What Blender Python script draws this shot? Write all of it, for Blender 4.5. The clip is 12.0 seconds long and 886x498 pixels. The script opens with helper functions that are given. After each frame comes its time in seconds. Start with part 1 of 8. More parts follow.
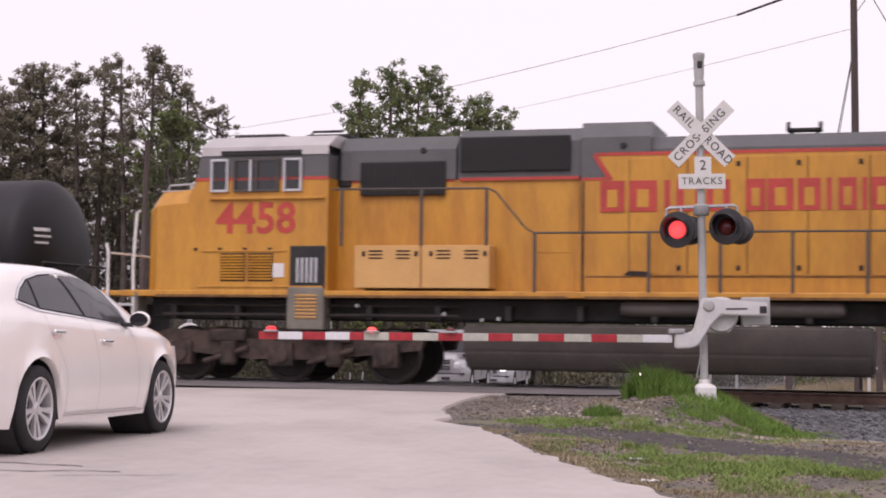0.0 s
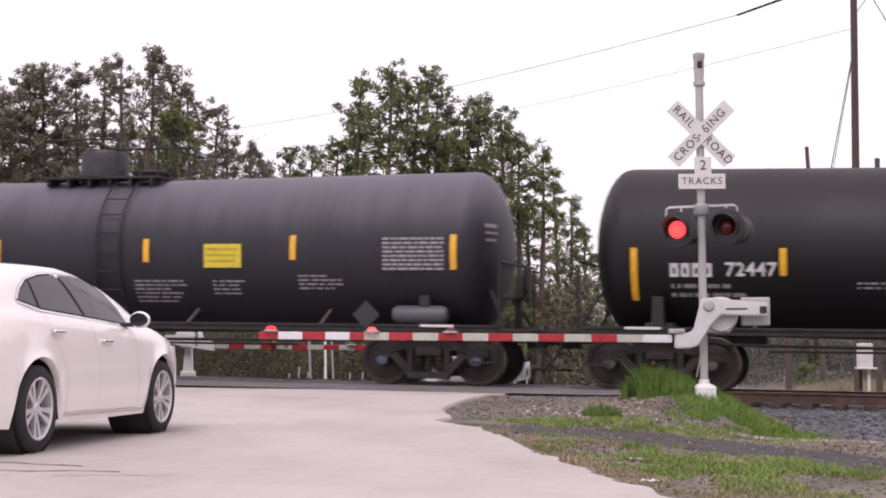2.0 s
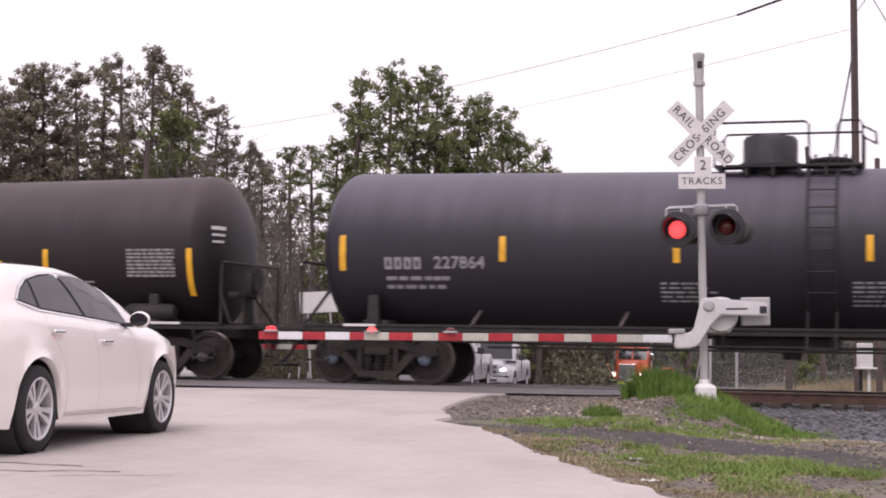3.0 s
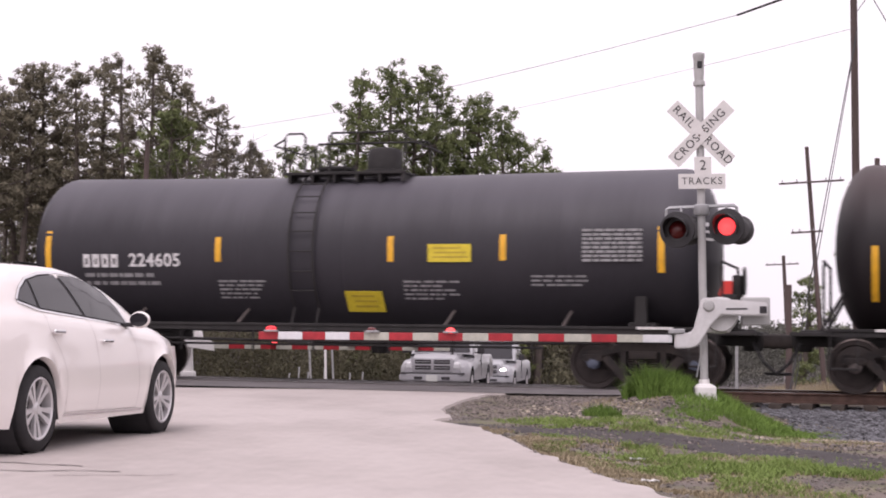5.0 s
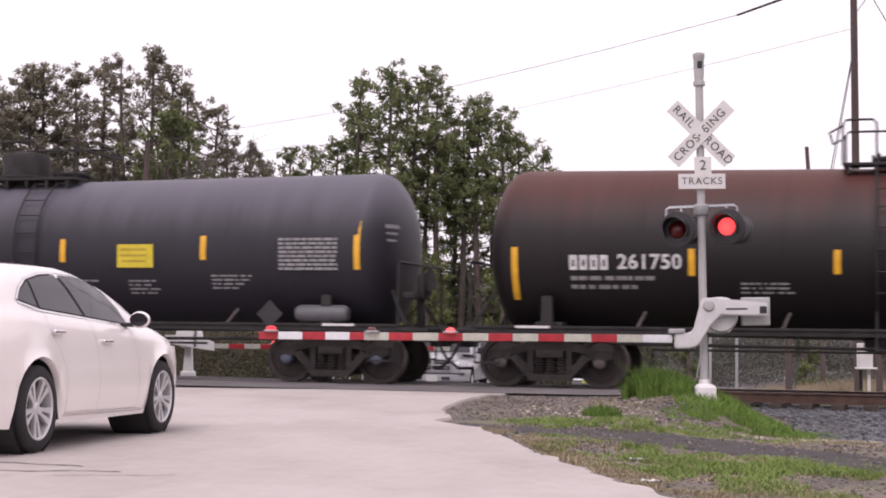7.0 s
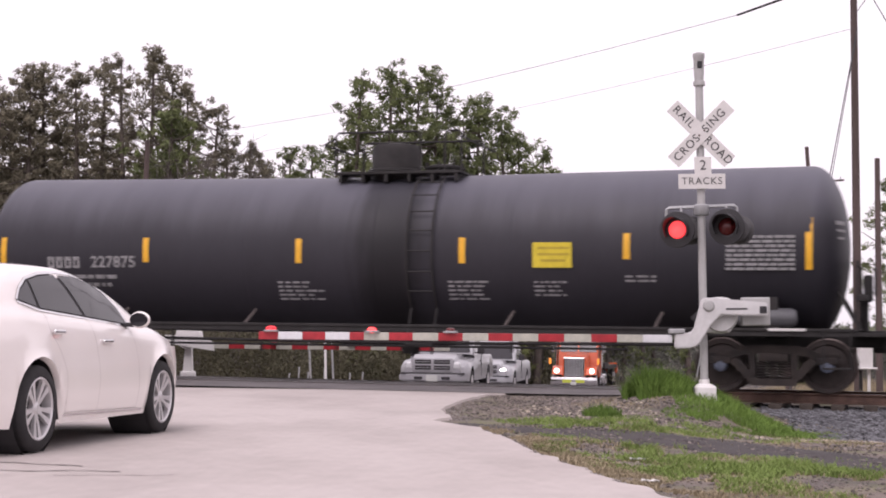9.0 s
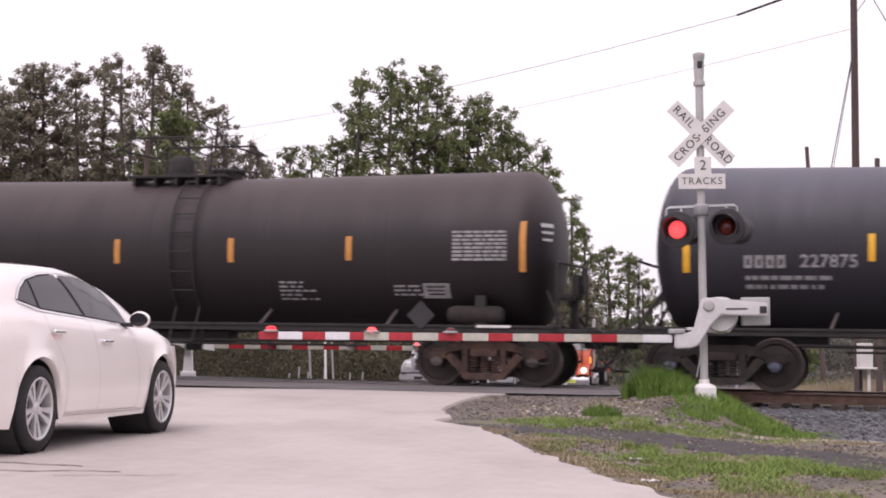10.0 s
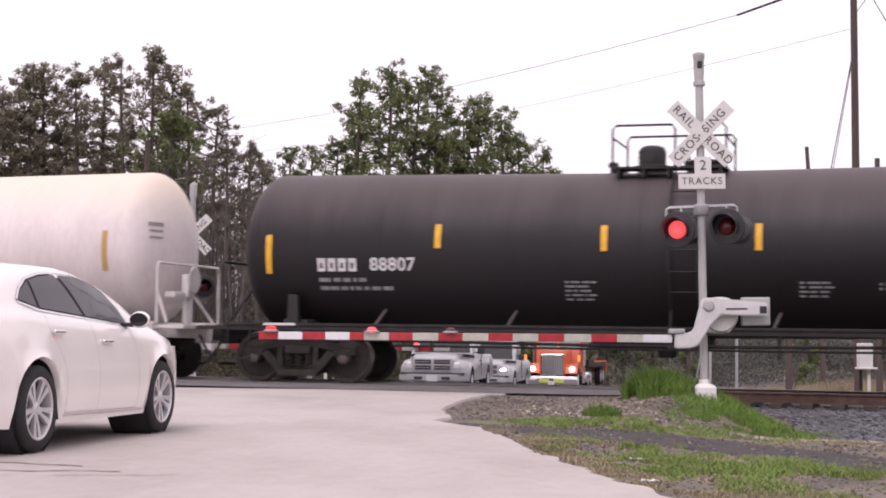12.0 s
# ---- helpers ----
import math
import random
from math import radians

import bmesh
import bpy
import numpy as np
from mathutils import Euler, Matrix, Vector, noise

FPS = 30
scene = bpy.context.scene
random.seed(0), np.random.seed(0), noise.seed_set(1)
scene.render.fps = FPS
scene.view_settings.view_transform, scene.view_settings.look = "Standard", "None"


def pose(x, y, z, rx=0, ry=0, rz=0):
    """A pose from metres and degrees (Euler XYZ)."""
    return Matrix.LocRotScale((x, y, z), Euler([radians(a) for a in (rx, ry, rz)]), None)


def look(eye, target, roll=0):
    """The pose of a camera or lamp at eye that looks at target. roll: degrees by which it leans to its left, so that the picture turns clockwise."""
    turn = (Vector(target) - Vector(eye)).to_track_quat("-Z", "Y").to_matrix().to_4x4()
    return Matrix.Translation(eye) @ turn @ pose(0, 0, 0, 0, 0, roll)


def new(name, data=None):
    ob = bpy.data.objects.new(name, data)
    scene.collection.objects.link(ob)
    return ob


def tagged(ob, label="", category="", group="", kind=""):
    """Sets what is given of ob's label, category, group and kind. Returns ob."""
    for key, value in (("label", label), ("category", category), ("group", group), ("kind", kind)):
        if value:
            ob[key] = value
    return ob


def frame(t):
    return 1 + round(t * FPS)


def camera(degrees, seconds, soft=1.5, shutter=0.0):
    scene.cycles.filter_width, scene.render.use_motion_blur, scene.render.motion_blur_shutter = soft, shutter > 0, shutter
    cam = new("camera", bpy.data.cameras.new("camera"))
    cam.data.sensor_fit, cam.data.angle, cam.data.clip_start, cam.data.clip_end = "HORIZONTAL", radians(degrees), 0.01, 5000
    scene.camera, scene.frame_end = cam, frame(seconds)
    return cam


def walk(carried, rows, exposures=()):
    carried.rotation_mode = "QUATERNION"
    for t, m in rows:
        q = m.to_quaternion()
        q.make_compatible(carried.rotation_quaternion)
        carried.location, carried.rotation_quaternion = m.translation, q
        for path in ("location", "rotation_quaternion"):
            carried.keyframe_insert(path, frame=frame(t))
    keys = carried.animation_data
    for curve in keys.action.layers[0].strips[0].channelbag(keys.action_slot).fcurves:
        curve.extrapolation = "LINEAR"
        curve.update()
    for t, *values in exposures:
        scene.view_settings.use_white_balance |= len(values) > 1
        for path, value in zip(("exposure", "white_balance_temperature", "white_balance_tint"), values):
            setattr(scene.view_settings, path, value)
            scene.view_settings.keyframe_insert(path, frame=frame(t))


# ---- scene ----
# camera: stands still on a low tripod beside the road
cam = camera(32.0, 12.0, soft=1.9, shutter=0.14)
EYE = (0.0, 0.0, 0.95)
CAM_POSE = look(EYE, (0.0, 100.0, 0.95 + 5.596), 0.745)
walk(cam, [(0.0, CAM_POSE), (12.0, CAM_POSE)], [(0.0, -0.05, 6500, 25), (0.7, 0.06, 6500, 25), (1.2, 0.12, 6500, 25), (12.0, 0.12, 6500, 25)])

# overcast sky and a wide, weak sun
world = bpy.data.worlds.new("overcast")
scene.world = world
world.use_nodes = True
wn = world.node_tree.nodes
sky = wn.new("ShaderNodeTexSky")
sky.sky_type = "NISHITA"
sky.sun_disc = False
sky.sun_elevation, sky.sun_rotation = radians(52), radians(200)
sky.dust_density = 4.0
sky_grey = wn.new("ShaderNodeHueSaturation")
sky_grey.inputs["Saturation"].default_value = 0.10
world.node_tree.links.new(sky.outputs[0], sky_grey.inputs["Color"])
cloud = wn.new("ShaderNodeMix")
cloud.data_type = "RGBA"
cloud.inputs[0].default_value = 0.75
cloud.inputs[7].default_value = (7.6, 7.45, 7.5, 1)
world.node_tree.links.new(sky_grey.outputs[0], cloud.inputs[6])
world.node_tree.links.new(cloud.outputs[2], wn["Background"].inputs[0])
wn["Background"].inputs[1].default_value = 0.15
sun = new("sun", bpy.data.lights.new("sun", "SUN"))
sun.data.energy, sun.data.angle, sun.data.color = 1.1, radians(30), (1.0, 0.97, 0.94)
sun.rotation_euler = (radians(38), 0, radians(-20))


# ---- materials ----
def material(name, color, rough=0.6, metal=0.0, vary=0.25, scale=3.0, bump=0.0, fine=40.0, second=None, streak=None,
             spec=0.5, coat=0.0, emit=None, power=0.0, alpha=None):
    """A procedural surface: base colour varied at two scales, optional second tone in patches, fine relief."""
    m = bpy.data.materials.new(name)
    m.use_nodes = True
    nt = m.node_tree
    N, Lk = nt.nodes, nt.links
    b = N["Principled BSDF"]
    b.inputs["Roughness"].default_value, b.inputs["Metallic"].default_value = rough, metal
    b.inputs["Specular IOR Level"].default_value = spec
    b.inputs["Coat Weight"].default_value = coat
    tc = N.new("ShaderNodeTexCoord")
    mp = N.new("ShaderNodeMapping")
    Lk.new(tc.outputs["Object"], mp.inputs["Vector"])
    if streak:
        mp.inputs["Scale"].default_value = streak
    n1, n2 = N.new("ShaderNodeTexNoise"), N.new("ShaderNodeTexNoise")
    for nn, sc, det in ((n1, scale, 5.0), (n2, fine, 3.0)):
        nn.inputs["Scale"].default_value, nn.inputs["Detail"].default_value = sc, det
        nn.inputs["Roughness"].default_value = 0.6
        Lk.new(mp.outputs[0], nn.inputs["Vector"])
    mix = N.new("ShaderNodeMix")
    mix.data_type = "RGBA"
    c = Vector(color)
    c2 = Vector(second) if second else c * (1 - vary * 1.6)
    mix.inputs[6].default_value = (*c, 1)
    mix.inputs[7].default_value = (*c2, 1)
    ramp = N.new("ShaderNodeMapRange")
    ramp.inputs[1].default_value, ramp.inputs[2].default_value = (0.42, 0.62) if second else (0.35, 0.75)
    Lk.new(n1.outputs[0], ramp.inputs[0])
    Lk.new(ramp.outputs[0], mix.inputs[0])
    grain = N.new("ShaderNodeMix")
    grain.data_type, grain.blend_type = "RGBA", "MULTIPLY"
    grain.inputs[0].default_value = min(1.0, vary * 1.5)
    gr = N.new("ShaderNodeMapRange")
    gr.inputs[1].default_value, gr.inputs[2].default_value = 0.3, 0.7
    gr.inputs[3].default_value, gr.inputs[4].default_value = 0.6, 1.15
    Lk.new(n2.outputs[0], gr.inputs[0])
    Lk.new(mix.outputs[2], grain.inputs[6])
    Lk.new(gr.outputs[0], grain.inputs[7])
    Lk.new(grain.outputs[2], b.inputs["Base Color"])
    rr = N.new("ShaderNodeMapRange")
    rr.inputs[3].default_value, rr.inputs[4].default_value = max(0.02, rough - 0.12), min(1.0, rough + 0.12)
    if rough > 0.15:
        Lk.new(n1.outputs[0], rr.inputs[0])
        Lk.new(rr.outputs[0], b.inputs["Roughness"])
    if bump > 0:
        bp = N.new("ShaderNodeBump")
        bp.inputs["Strength"].default_value, bp.inputs["Distance"].default_value = 0.6, bump
        Lk.new(n2.outputs[0], bp.inputs["Height"])
        Lk.new(bp.outputs[0], b.inputs["Normal"])
    if emit:
        b.inputs["Emission Color"].default_value = (*emit, 1)
        b.inputs["Emission Strength"].default_value = power
    return m


def glass_material(name, tint, rough=0.02):
    """Dark tinted glass: glossy coat over a nearly clear, tinted body."""
    m = bpy.data.materials.new(name)
    m.use_nodes = True
    b = m.node_tree.nodes["Principled BSDF"]
    b.inputs["Base Color"].default_value = (*tint, 1)
    b.inputs["Roughness"].default_value = rough
    b.inputs["Transmission Weight"].default_value = 0.75
    b.inputs["IOR"].default_value = 1.45
    return m


M = dict(
    concrete=material("worn_concrete", (0.475, 0.425, 0.405), 0.85, vary=0.10, scale=0.55, fine=9, bump=0.004, second=(0.395, 0.35, 0.333), streak=(1.0, 0.45, 1.0)),
    asphalt=material("old_asphalt", (0.185, 0.168, 0.170), 0.9, vary=0.25, scale=0.8, fine=60, bump=0.006),
    ground=None,
    ballast=material("ballast_stone", (0.26, 0.25, 0.26), 0.9, vary=0.35, scale=8, fine=60),
    gravel=material("gravel_stone", (0.30, 0.27, 0.255), 0.9, vary=0.35, scale=8, fine=60),
    rail=material("rusty_rail", (0.115, 0.065, 0.05), 0.75, 0.3, vary=0.3, scale=4, fine=50),
    railtop=material("polished_rail_head", (0.35, 0.33, 0.32), 0.35, 0.9, vary=0.15),
    tie=material("creosoted_tie", (0.07, 0.055, 0.045), 0.9, vary=0.3, scale=3, fine=30),
    silver=material("aluminium_paint", (0.43, 0.425, 0.42), 0.5, 0.1, vary=0.12, scale=2.5, fine=25),
    galv=material("galvanised_steel", (0.42, 0.42, 0.43), 0.5, 0.5, vary=0.15, scale=4, fine=30),
    whitepaint=material("white_paint", (0.78, 0.76, 0.75), 0.5, vary=0.08, scale=3, fine=20),
    signwhite=material("white_sign_sheeting", (0.64, 0.62, 0.605), 0.5, vary=0.06, scale=4, fine=30),
    signblack=material("black_sign_paint", (0.035, 0.034, 0.035), 0.5, vary=0.1),
    armred=material("red_reflective_band", (0.42, 0.02, 0.03), 0.45, vary=0.2, scale=9, fine=40),
    armwhite=material("white_reflective_band", (0.66, 0.66, 0.68), 0.45, vary=0.1, scale=6, fine=30),
    armworn=material("weathered_white_band", (0.47, 0.46, 0.40), 0.55, vary=0.15, scale=6, fine=30),
    black=material("black_housing", (0.022, 0.02, 0.023), 0.5, vary=0.2, scale=5),
    redlit=material("lit_red_lens", (0.6, 0.02, 0.02), 0.3, emit=(1.0, 0.02, 0.03), power=1.1),
    redcore=material("lit_red_core", (0.8, 0.1, 0.08), 0.3, emit=(1.0, 0.075, 0.075), power=1.4),
    reddark=material("unlit_red_lens", (0.10, 0.012, 0.012), 0.25, vary=0.1),
    dark=material("dark_underframe", (0.022, 0.019, 0.019), 0.75, vary=0.35, scale=3, fine=30, bump=0.003),
    rustbrown=material("rust_brown_steel", (0.085, 0.046, 0.034), 0.9, vary=0.4, scale=4, fine=35, bump=0.004, second=(0.03, 0.02, 0.018)),
    rustdark=material("rusty_dark_steel", (0.030, 0.022, 0.019), 0.85, vary=0.35, scale=4, fine=35, bump=0.004, second=(0.014, 0.011, 0.011)),
    wheel=material("dirty_wheel_steel", (0.036, 0.026, 0.024), 0.65, 0.25, vary=0.3, scale=5, fine=30),
    tread=material("polished_wheel_rim", (0.16, 0.13, 0.12), 0.45, 0.6, vary=0.2, scale=5, fine=30),
    hubblue=material("blue_bearing_cap", (0.10, 0.118, 0.165), 0.6, vary=0.3, scale=9),
    plategreydark=material("dull_grey_plate", (0.026, 0.024, 0.027), 0.6, vary=0.25, scale=6),
    hubgrey=material("grey_bearing_cap", (0.11, 0.09, 0.085), 0.7, vary=0.3, scale=9),
    yellowtape=material("yellow_reflective_stripe", (0.80, 0.42, 0.02), 0.5, vary=0.15, scale=6, fine=30),
    yellowplac=material("yellow_stencil_panel", (0.66, 0.52, 0.03), 0.55, vary=0.15, scale=6, fine=30),
    panelink=material("faded_brown_ink", (0.47, 0.35, 0.03), 0.6, vary=0.2),
    stencil=material("faded_white_stencil", (0.72, 0.71, 0.71), 0.6, vary=0.25, scale=7, fine=40),
    stencilfaint=material("worn_grey_stencil", (0.30, 0.295, 0.30), 0.6, vary=0.3, scale=7, fine=40),
    bark=material("pine_bark", (0.115, 0.092, 0.080), 0.95, vary=0.3, scale=2, fine=12),
    polewood=material("weathered_pole_wood", (0.105, 0.075, 0.07), 0.9, vary=0.25, scale=2, fine=20, streak=(1, 1, 0.1)),
)


# ---- building blocks ----
def part(name, bm, mat, parent=None, label="", kind="", smooth=False):
    """Links a bmesh as one mesh object, under a thing or part where one is given."""
    me = bpy.data.meshes.new(name)
    bm.normal_update()
    bm.to_mesh(me)
    bm.free()
    for mm in (mat if isinstance(mat, (list, tuple)) else [mat]):
        me.materials.append(mm)
    if smooth:
        me.polygons.foreach_set("use_smooth", [True] * len(me.polygons))
        me.set_sharp_from_angle(angle=radians(smooth if smooth > 1 else 35))
    ob = new(name, me)
    if parent is not None:
        ob.parent = parent
    if label or kind:
        tagged(ob, label=label, kind=kind)
    return ob


def empty(name, m, label, category, group="", kind=""):
    ob = new(name)
    ob.matrix_basis = m
    return tagged(ob, label, category, group, kind)


def box(bm, c, s, bevel=0.0, rot=None, mi=0):
    """A box of size s about c, with rounded edges where bevel is given."""
    r = bmesh.ops.create_cube(bm, size=1.0)
    vs = r["verts"]
    bmesh.ops.scale(bm, vec=s, verts=vs)
    if bevel > 0:
        es = list({e for v in vs for e in v.link_edges})
        g = bmesh.ops.bevel(bm, geom=es, offset=bevel, segments=2, affect="EDGES", profile=0.5)
        vs = list({v for v in vs if v.is_valid} | set(g["verts"]))
    if rot is not None:
        bmesh.ops.rotate(bm, cent=(0, 0, 0), matrix=Euler([radians(a) for a in rot]).to_matrix(), verts=vs)
    bmesh.ops.translate(bm, vec=c, verts=vs)
    if mi:
        for fc in {fc for v in vs for fc in v.link_faces}:
            fc.material_index = mi
    return vs


def rod(bm, a, b, r0, r1=None, seg=10, caps=True, mi=0):
    """A round bar from a to b, tapering from r0 to r1."""
    a, b = Vector(a), Vector(b)
    r1 = r0 if r1 is None else r1
    q = (b - a).to_track_quat("Z", "Y")
    rings = []
    for p, r in ((a, r0), (b, r1)):
        rings.append([bm.verts.new(p + q @ Vector((r * math.cos(k * 2 * math.pi / seg), r * math.sin(k * 2 * math.pi / seg), 0))) for k in range(seg)])
    for k in range(seg):
        bm.faces.new((rings[0][k], rings[0][(k + 1) % seg], rings[1][(k + 1) % seg], rings[1][k])).material_index = mi
    if caps:
        bm.faces.new(rings[0][::-1]).material_index = mi
        bm.faces.new(rings[1]).material_index = mi


def pipe(bm, pts, r, seg=8):
    """A bent tube through pts."""
    pts = [Vector(p) for p in pts]
    rings = []
    up = Vector((0.123, 0.456, 0.882)).normalized()
    for i, p in enumerate(pts):
        t = (pts[min(i + 1, len(pts) - 1)] - pts[max(i - 1, 0)]).normalized()
        x = t.cross(up)
        if x.length < 0.05:
            x = t.cross(Vector((1, 0, 0)))
        x.normalize()
        y = t.cross(x)
        rings.append([bm.verts.new(p + r * (math.cos(k * 2 * math.pi / seg) * x + math.sin(k * 2 * math.pi / seg) * y)) for k in range(seg)])
    for a, b in zip(rings, rings[1:]):
        for k in range(seg):
            bm.faces.new((a[k], a[(k + 1) % seg], b[(k + 1) % seg], b[k]))
    bm.faces.new(rings[0][::-1])
    bm.faces.new(rings[-1])


def lathe(bm, prof, seg=32, axis="z", at=(0, 0, 0), mi=0, caps=True):
    """Turns a profile of (radius, height) about an axis through at."""
    at = Vector(at)
    rings = []
    for r, hgt in prof:
        ring = []
        for k in range(seg):
            a = 2 * math.pi * k / seg
            c, s = r * math.cos(a), r * math.sin(a)
            v = {"z": (c, s, hgt), "x": (hgt, c, s), "y": (s, hgt, c)}[axis]
            ring.append(bm.verts.new(at + Vector(v)))
        rings.append(ring)
    for a, b in zip(rings, rings[1:]):
        for k in range(seg):
            bm.faces.new((a[k], a[(k + 1) % seg], b[(k + 1) % seg], b[k])).material_index = mi
    for ring, fl in ((rings[0], True), (rings[-1], False)):
        if caps and prof[0 if fl else -1][0] > 1e-4:
            bm.faces.new(ring[::-1] if fl else ring).material_index = mi
    return rings


def slab(bm, outline, lo, hi, axis="y", mi=0):
    """A flat outline (u, w) made thick along an axis: y gives (x, z) outlines, z gives (x, y), x gives (y, z)."""
    def p(u, w, d):
        return {"y": (u, d, w), "z": (u, w, d), "x": (d, u, w)}[axis]
    a = [bm.verts.new(p(u, w, lo)) for u, w in outline]
    b = [bm.verts.new(p(u, w, hi)) for u, w in outline]
    n = len(a)
    fs = [bm.faces.new(a), bm.faces.new(b[::-1])]
    for k in range(n):
        fs.append(bm.faces.new((a[k], b[k], b[(k + 1) % n], a[(k + 1) % n])))
    bmesh.ops.recalc_face_normals(bm, faces=fs)
    for fc in fs:
        fc.material_index = mi


def lettering(name, text, size, mat, parent, m, depth=0.004, spacing=1.0, label="", bold=0.0):
    """Raised letters in the built-in font, as a mesh; m places the text's middle (x right, y up, z out)."""
    cu = bpy.data.curves.new(name, "FONT")
    cu.body, cu.size, cu.extrude, cu.space_character = text, size, depth, spacing
    cu.align_x, cu.align_y = "CENTER", "CENTER"
    cu.resolution_u = 3
    cu.offset = size * bold
    tmp = bpy.data.objects.new(name, cu)
    me = bpy.data.meshes.new_from_object(tmp)
    bpy.data.objects.remove(tmp)
    me.materials.clear()
    me.materials.append(mat)
    ob = new(name, me)
    ob.parent = parent
    ob.matrix_basis = m
    if label:
        tagged(ob, label=label)
    return ob


def facing(x, y, z, tilt=0.0):
    """A pose whose text plane faces the near side (-y), leaning back by tilt degrees."""
    return pose(x, y, z, 90 - tilt, 0, 0)


# ---- the plan: the track runs past the camera, nearer at its eastern end ----
TRACK_ANGLE = -16.41
TO = Vector((-0.28, 29.2, 0.05))
TD = Vector((math.cos(radians(TRACK_ANGLE)), math.sin(radians(TRACK_ANGLE)), 0))
TN = Vector((-TD.y, TD.x, 0))


def track_pose(s, y=0.0, z=0.0):
    p = TO + TD * s + TN * y
    return pose(p.x, p.y, p.z + z, 0, 0, TRACK_ANGLE)


def ease(a, b, v):
    k = min(1.0, max(0.0, (v - a) / (b - a)))
    return k * k * (3 - 2 * k)


ROAD_RIGHT = [(2.0, 5.2), (5.0, 3.2), (7.5, 2.0), (9.2, 1.37), (11, 1.04), (12.7, 0.77), (14.5, 0.60), (16.0, 0.37), (17.2, -0.09),
              (18.0, 0.12), (19.3, 0.02), (20.6, 0.06), (22.5, 0.28), (25.2, 0.75), (26.2, 1.6), (27.0, 3.2), (27.8, 3.9), (40, 4.2)]


def road_right(y):
    return float(np.interp(y, [q[0] for q in ROAD_RIGHT], [q[1] for q in ROAD_RIGHT]))


def ground_z(x, y):
    """Height of the land: flat by the camera, a trough beside the line, falling away beyond it."""
    p = Vector((x, y, 0)) - Vector((TO.x, TO.y, 0))
    s, q = p.dot(TD), p.dot(TN)
    z = 0.0
    if q > 2.2:
        z = float(np.interp(q, (2.2, 15, 42, 80), (0.0, -0.76, -1.60, -2.75)))
    right = ease(0.0, 3.0, x - road_right(y))
    if q <= 2.2:
        ditch = float(np.interp(q, (-15.5, -12.5, -9.5, -5.5, -1.6), (0.0, -0.05, -0.20, -0.50, -0.27)))
        z = right * ditch * ease(5.5, 7.3, s)
        bank = ease(-3.4, -1.7, q) * ease(5.2, 6.6, s)
        z = z * (1 - bank) + bank * -0.23
    # mound at the signal mast
    z += 0.20 * math.exp(-((x - 3.55) ** 2 / 1.6 + (y - 22.2) ** 2 / 3.0)) * right
    # track bed away from the crossing
    if abs(q) < 2.2:
        z -= 0.16 * ease(4.4, 5.2, s) * (1 - ease(4.8, 6.2, s))
        z -= 0.2 * (1 - ease(-24, -22, s))
    return z


def axis_steps(a, b, fine, far):
    v = list(np.arange(a, b, fine))
    step, hi, lo = fine, b, a
    while hi < far:
        v.append(hi)
        step *= 1.25
        hi += step
    step = fine
    while lo > -far:
        step *= 1.25
        lo -= step
        v.insert(0, lo)
    return v


def sheet(name, xs, ys, zf, mat, keep=None):
    verts = [(x, y, zf(x, y)) for y in ys for x in xs]
    n = len(xs)
    faces = []
    for j in range(len(ys) - 1):
        for i in range(n - 1):
            if keep is None or keep((xs[i] + xs[i + 1]) / 2, (ys[j] + ys[j + 1]) / 2):
                faces.append((j * n + i, j * n + i + 1, (j + 1) * n + i + 1, (j + 1) * n + i))
    me = bpy.data.meshes.new(name)
    me.from_pydata(verts, [], faces)
    me.polygons.foreach_set("use_smooth", [True] * len(me.polygons))
    me.materials.append(mat)
    return new(name, me)


def ground_material():
    """Bare grey-brown dirt with cinders and a thin olive growth in patches."""
    m = material("verge_dirt", (0.185, 0.148, 0.125), 0.95, vary=0.3, scale=1.2, fine=35, bump=0.012, second=(0.105, 0.088, 0.082))
    nt = m.node_tree
    N, Lk = nt.nodes, nt.links
    bs = N["Principled BSDF"]
    old = bs.inputs["Base Color"].links[0].from_socket
    tc, nz, mr, mx = N.new("ShaderNodeTexCoord"), N.new("ShaderNodeTexNoise"), N.new("ShaderNodeMapRange"), N.new("ShaderNodeMix")
    nz.inputs["Scale"].default_value, nz.inputs["Detail"].default_value, nz.inputs["Roughness"].default_value = 0.9, 8, 0.7
    Lk.new(tc.outputs["Object"], nz.inputs["Vector"])
    mr.inputs[1].default_value, mr.inputs[2].default_value, mr.inputs[4].default_value = 0.47, 0.62, 0.5
    Lk.new(nz.outputs[0], mr.inputs[0])
    mx.data_type = "RGBA"
    Lk.new(mr.outputs[0], mx.inputs[0])
    Lk.new(old, mx.inputs[6])
    mx.inputs[7].default_value = (0.15, 0.17, 0.055, 1)
    Lk.new(mx.outputs[2], bs.inputs["Base Color"])
    return m


M["ground"] = ground_material()
ground = sheet("ground", axis_steps(-9, 13, 0.25, 900), axis_steps(4, 36, 0.25, 1500), lambda x, y: ground_z(x, y) - 0.02, M["ground"])
tagged(ground, "grey-brown dirt and cinder ground beside the railway", "ground", kind="structure")


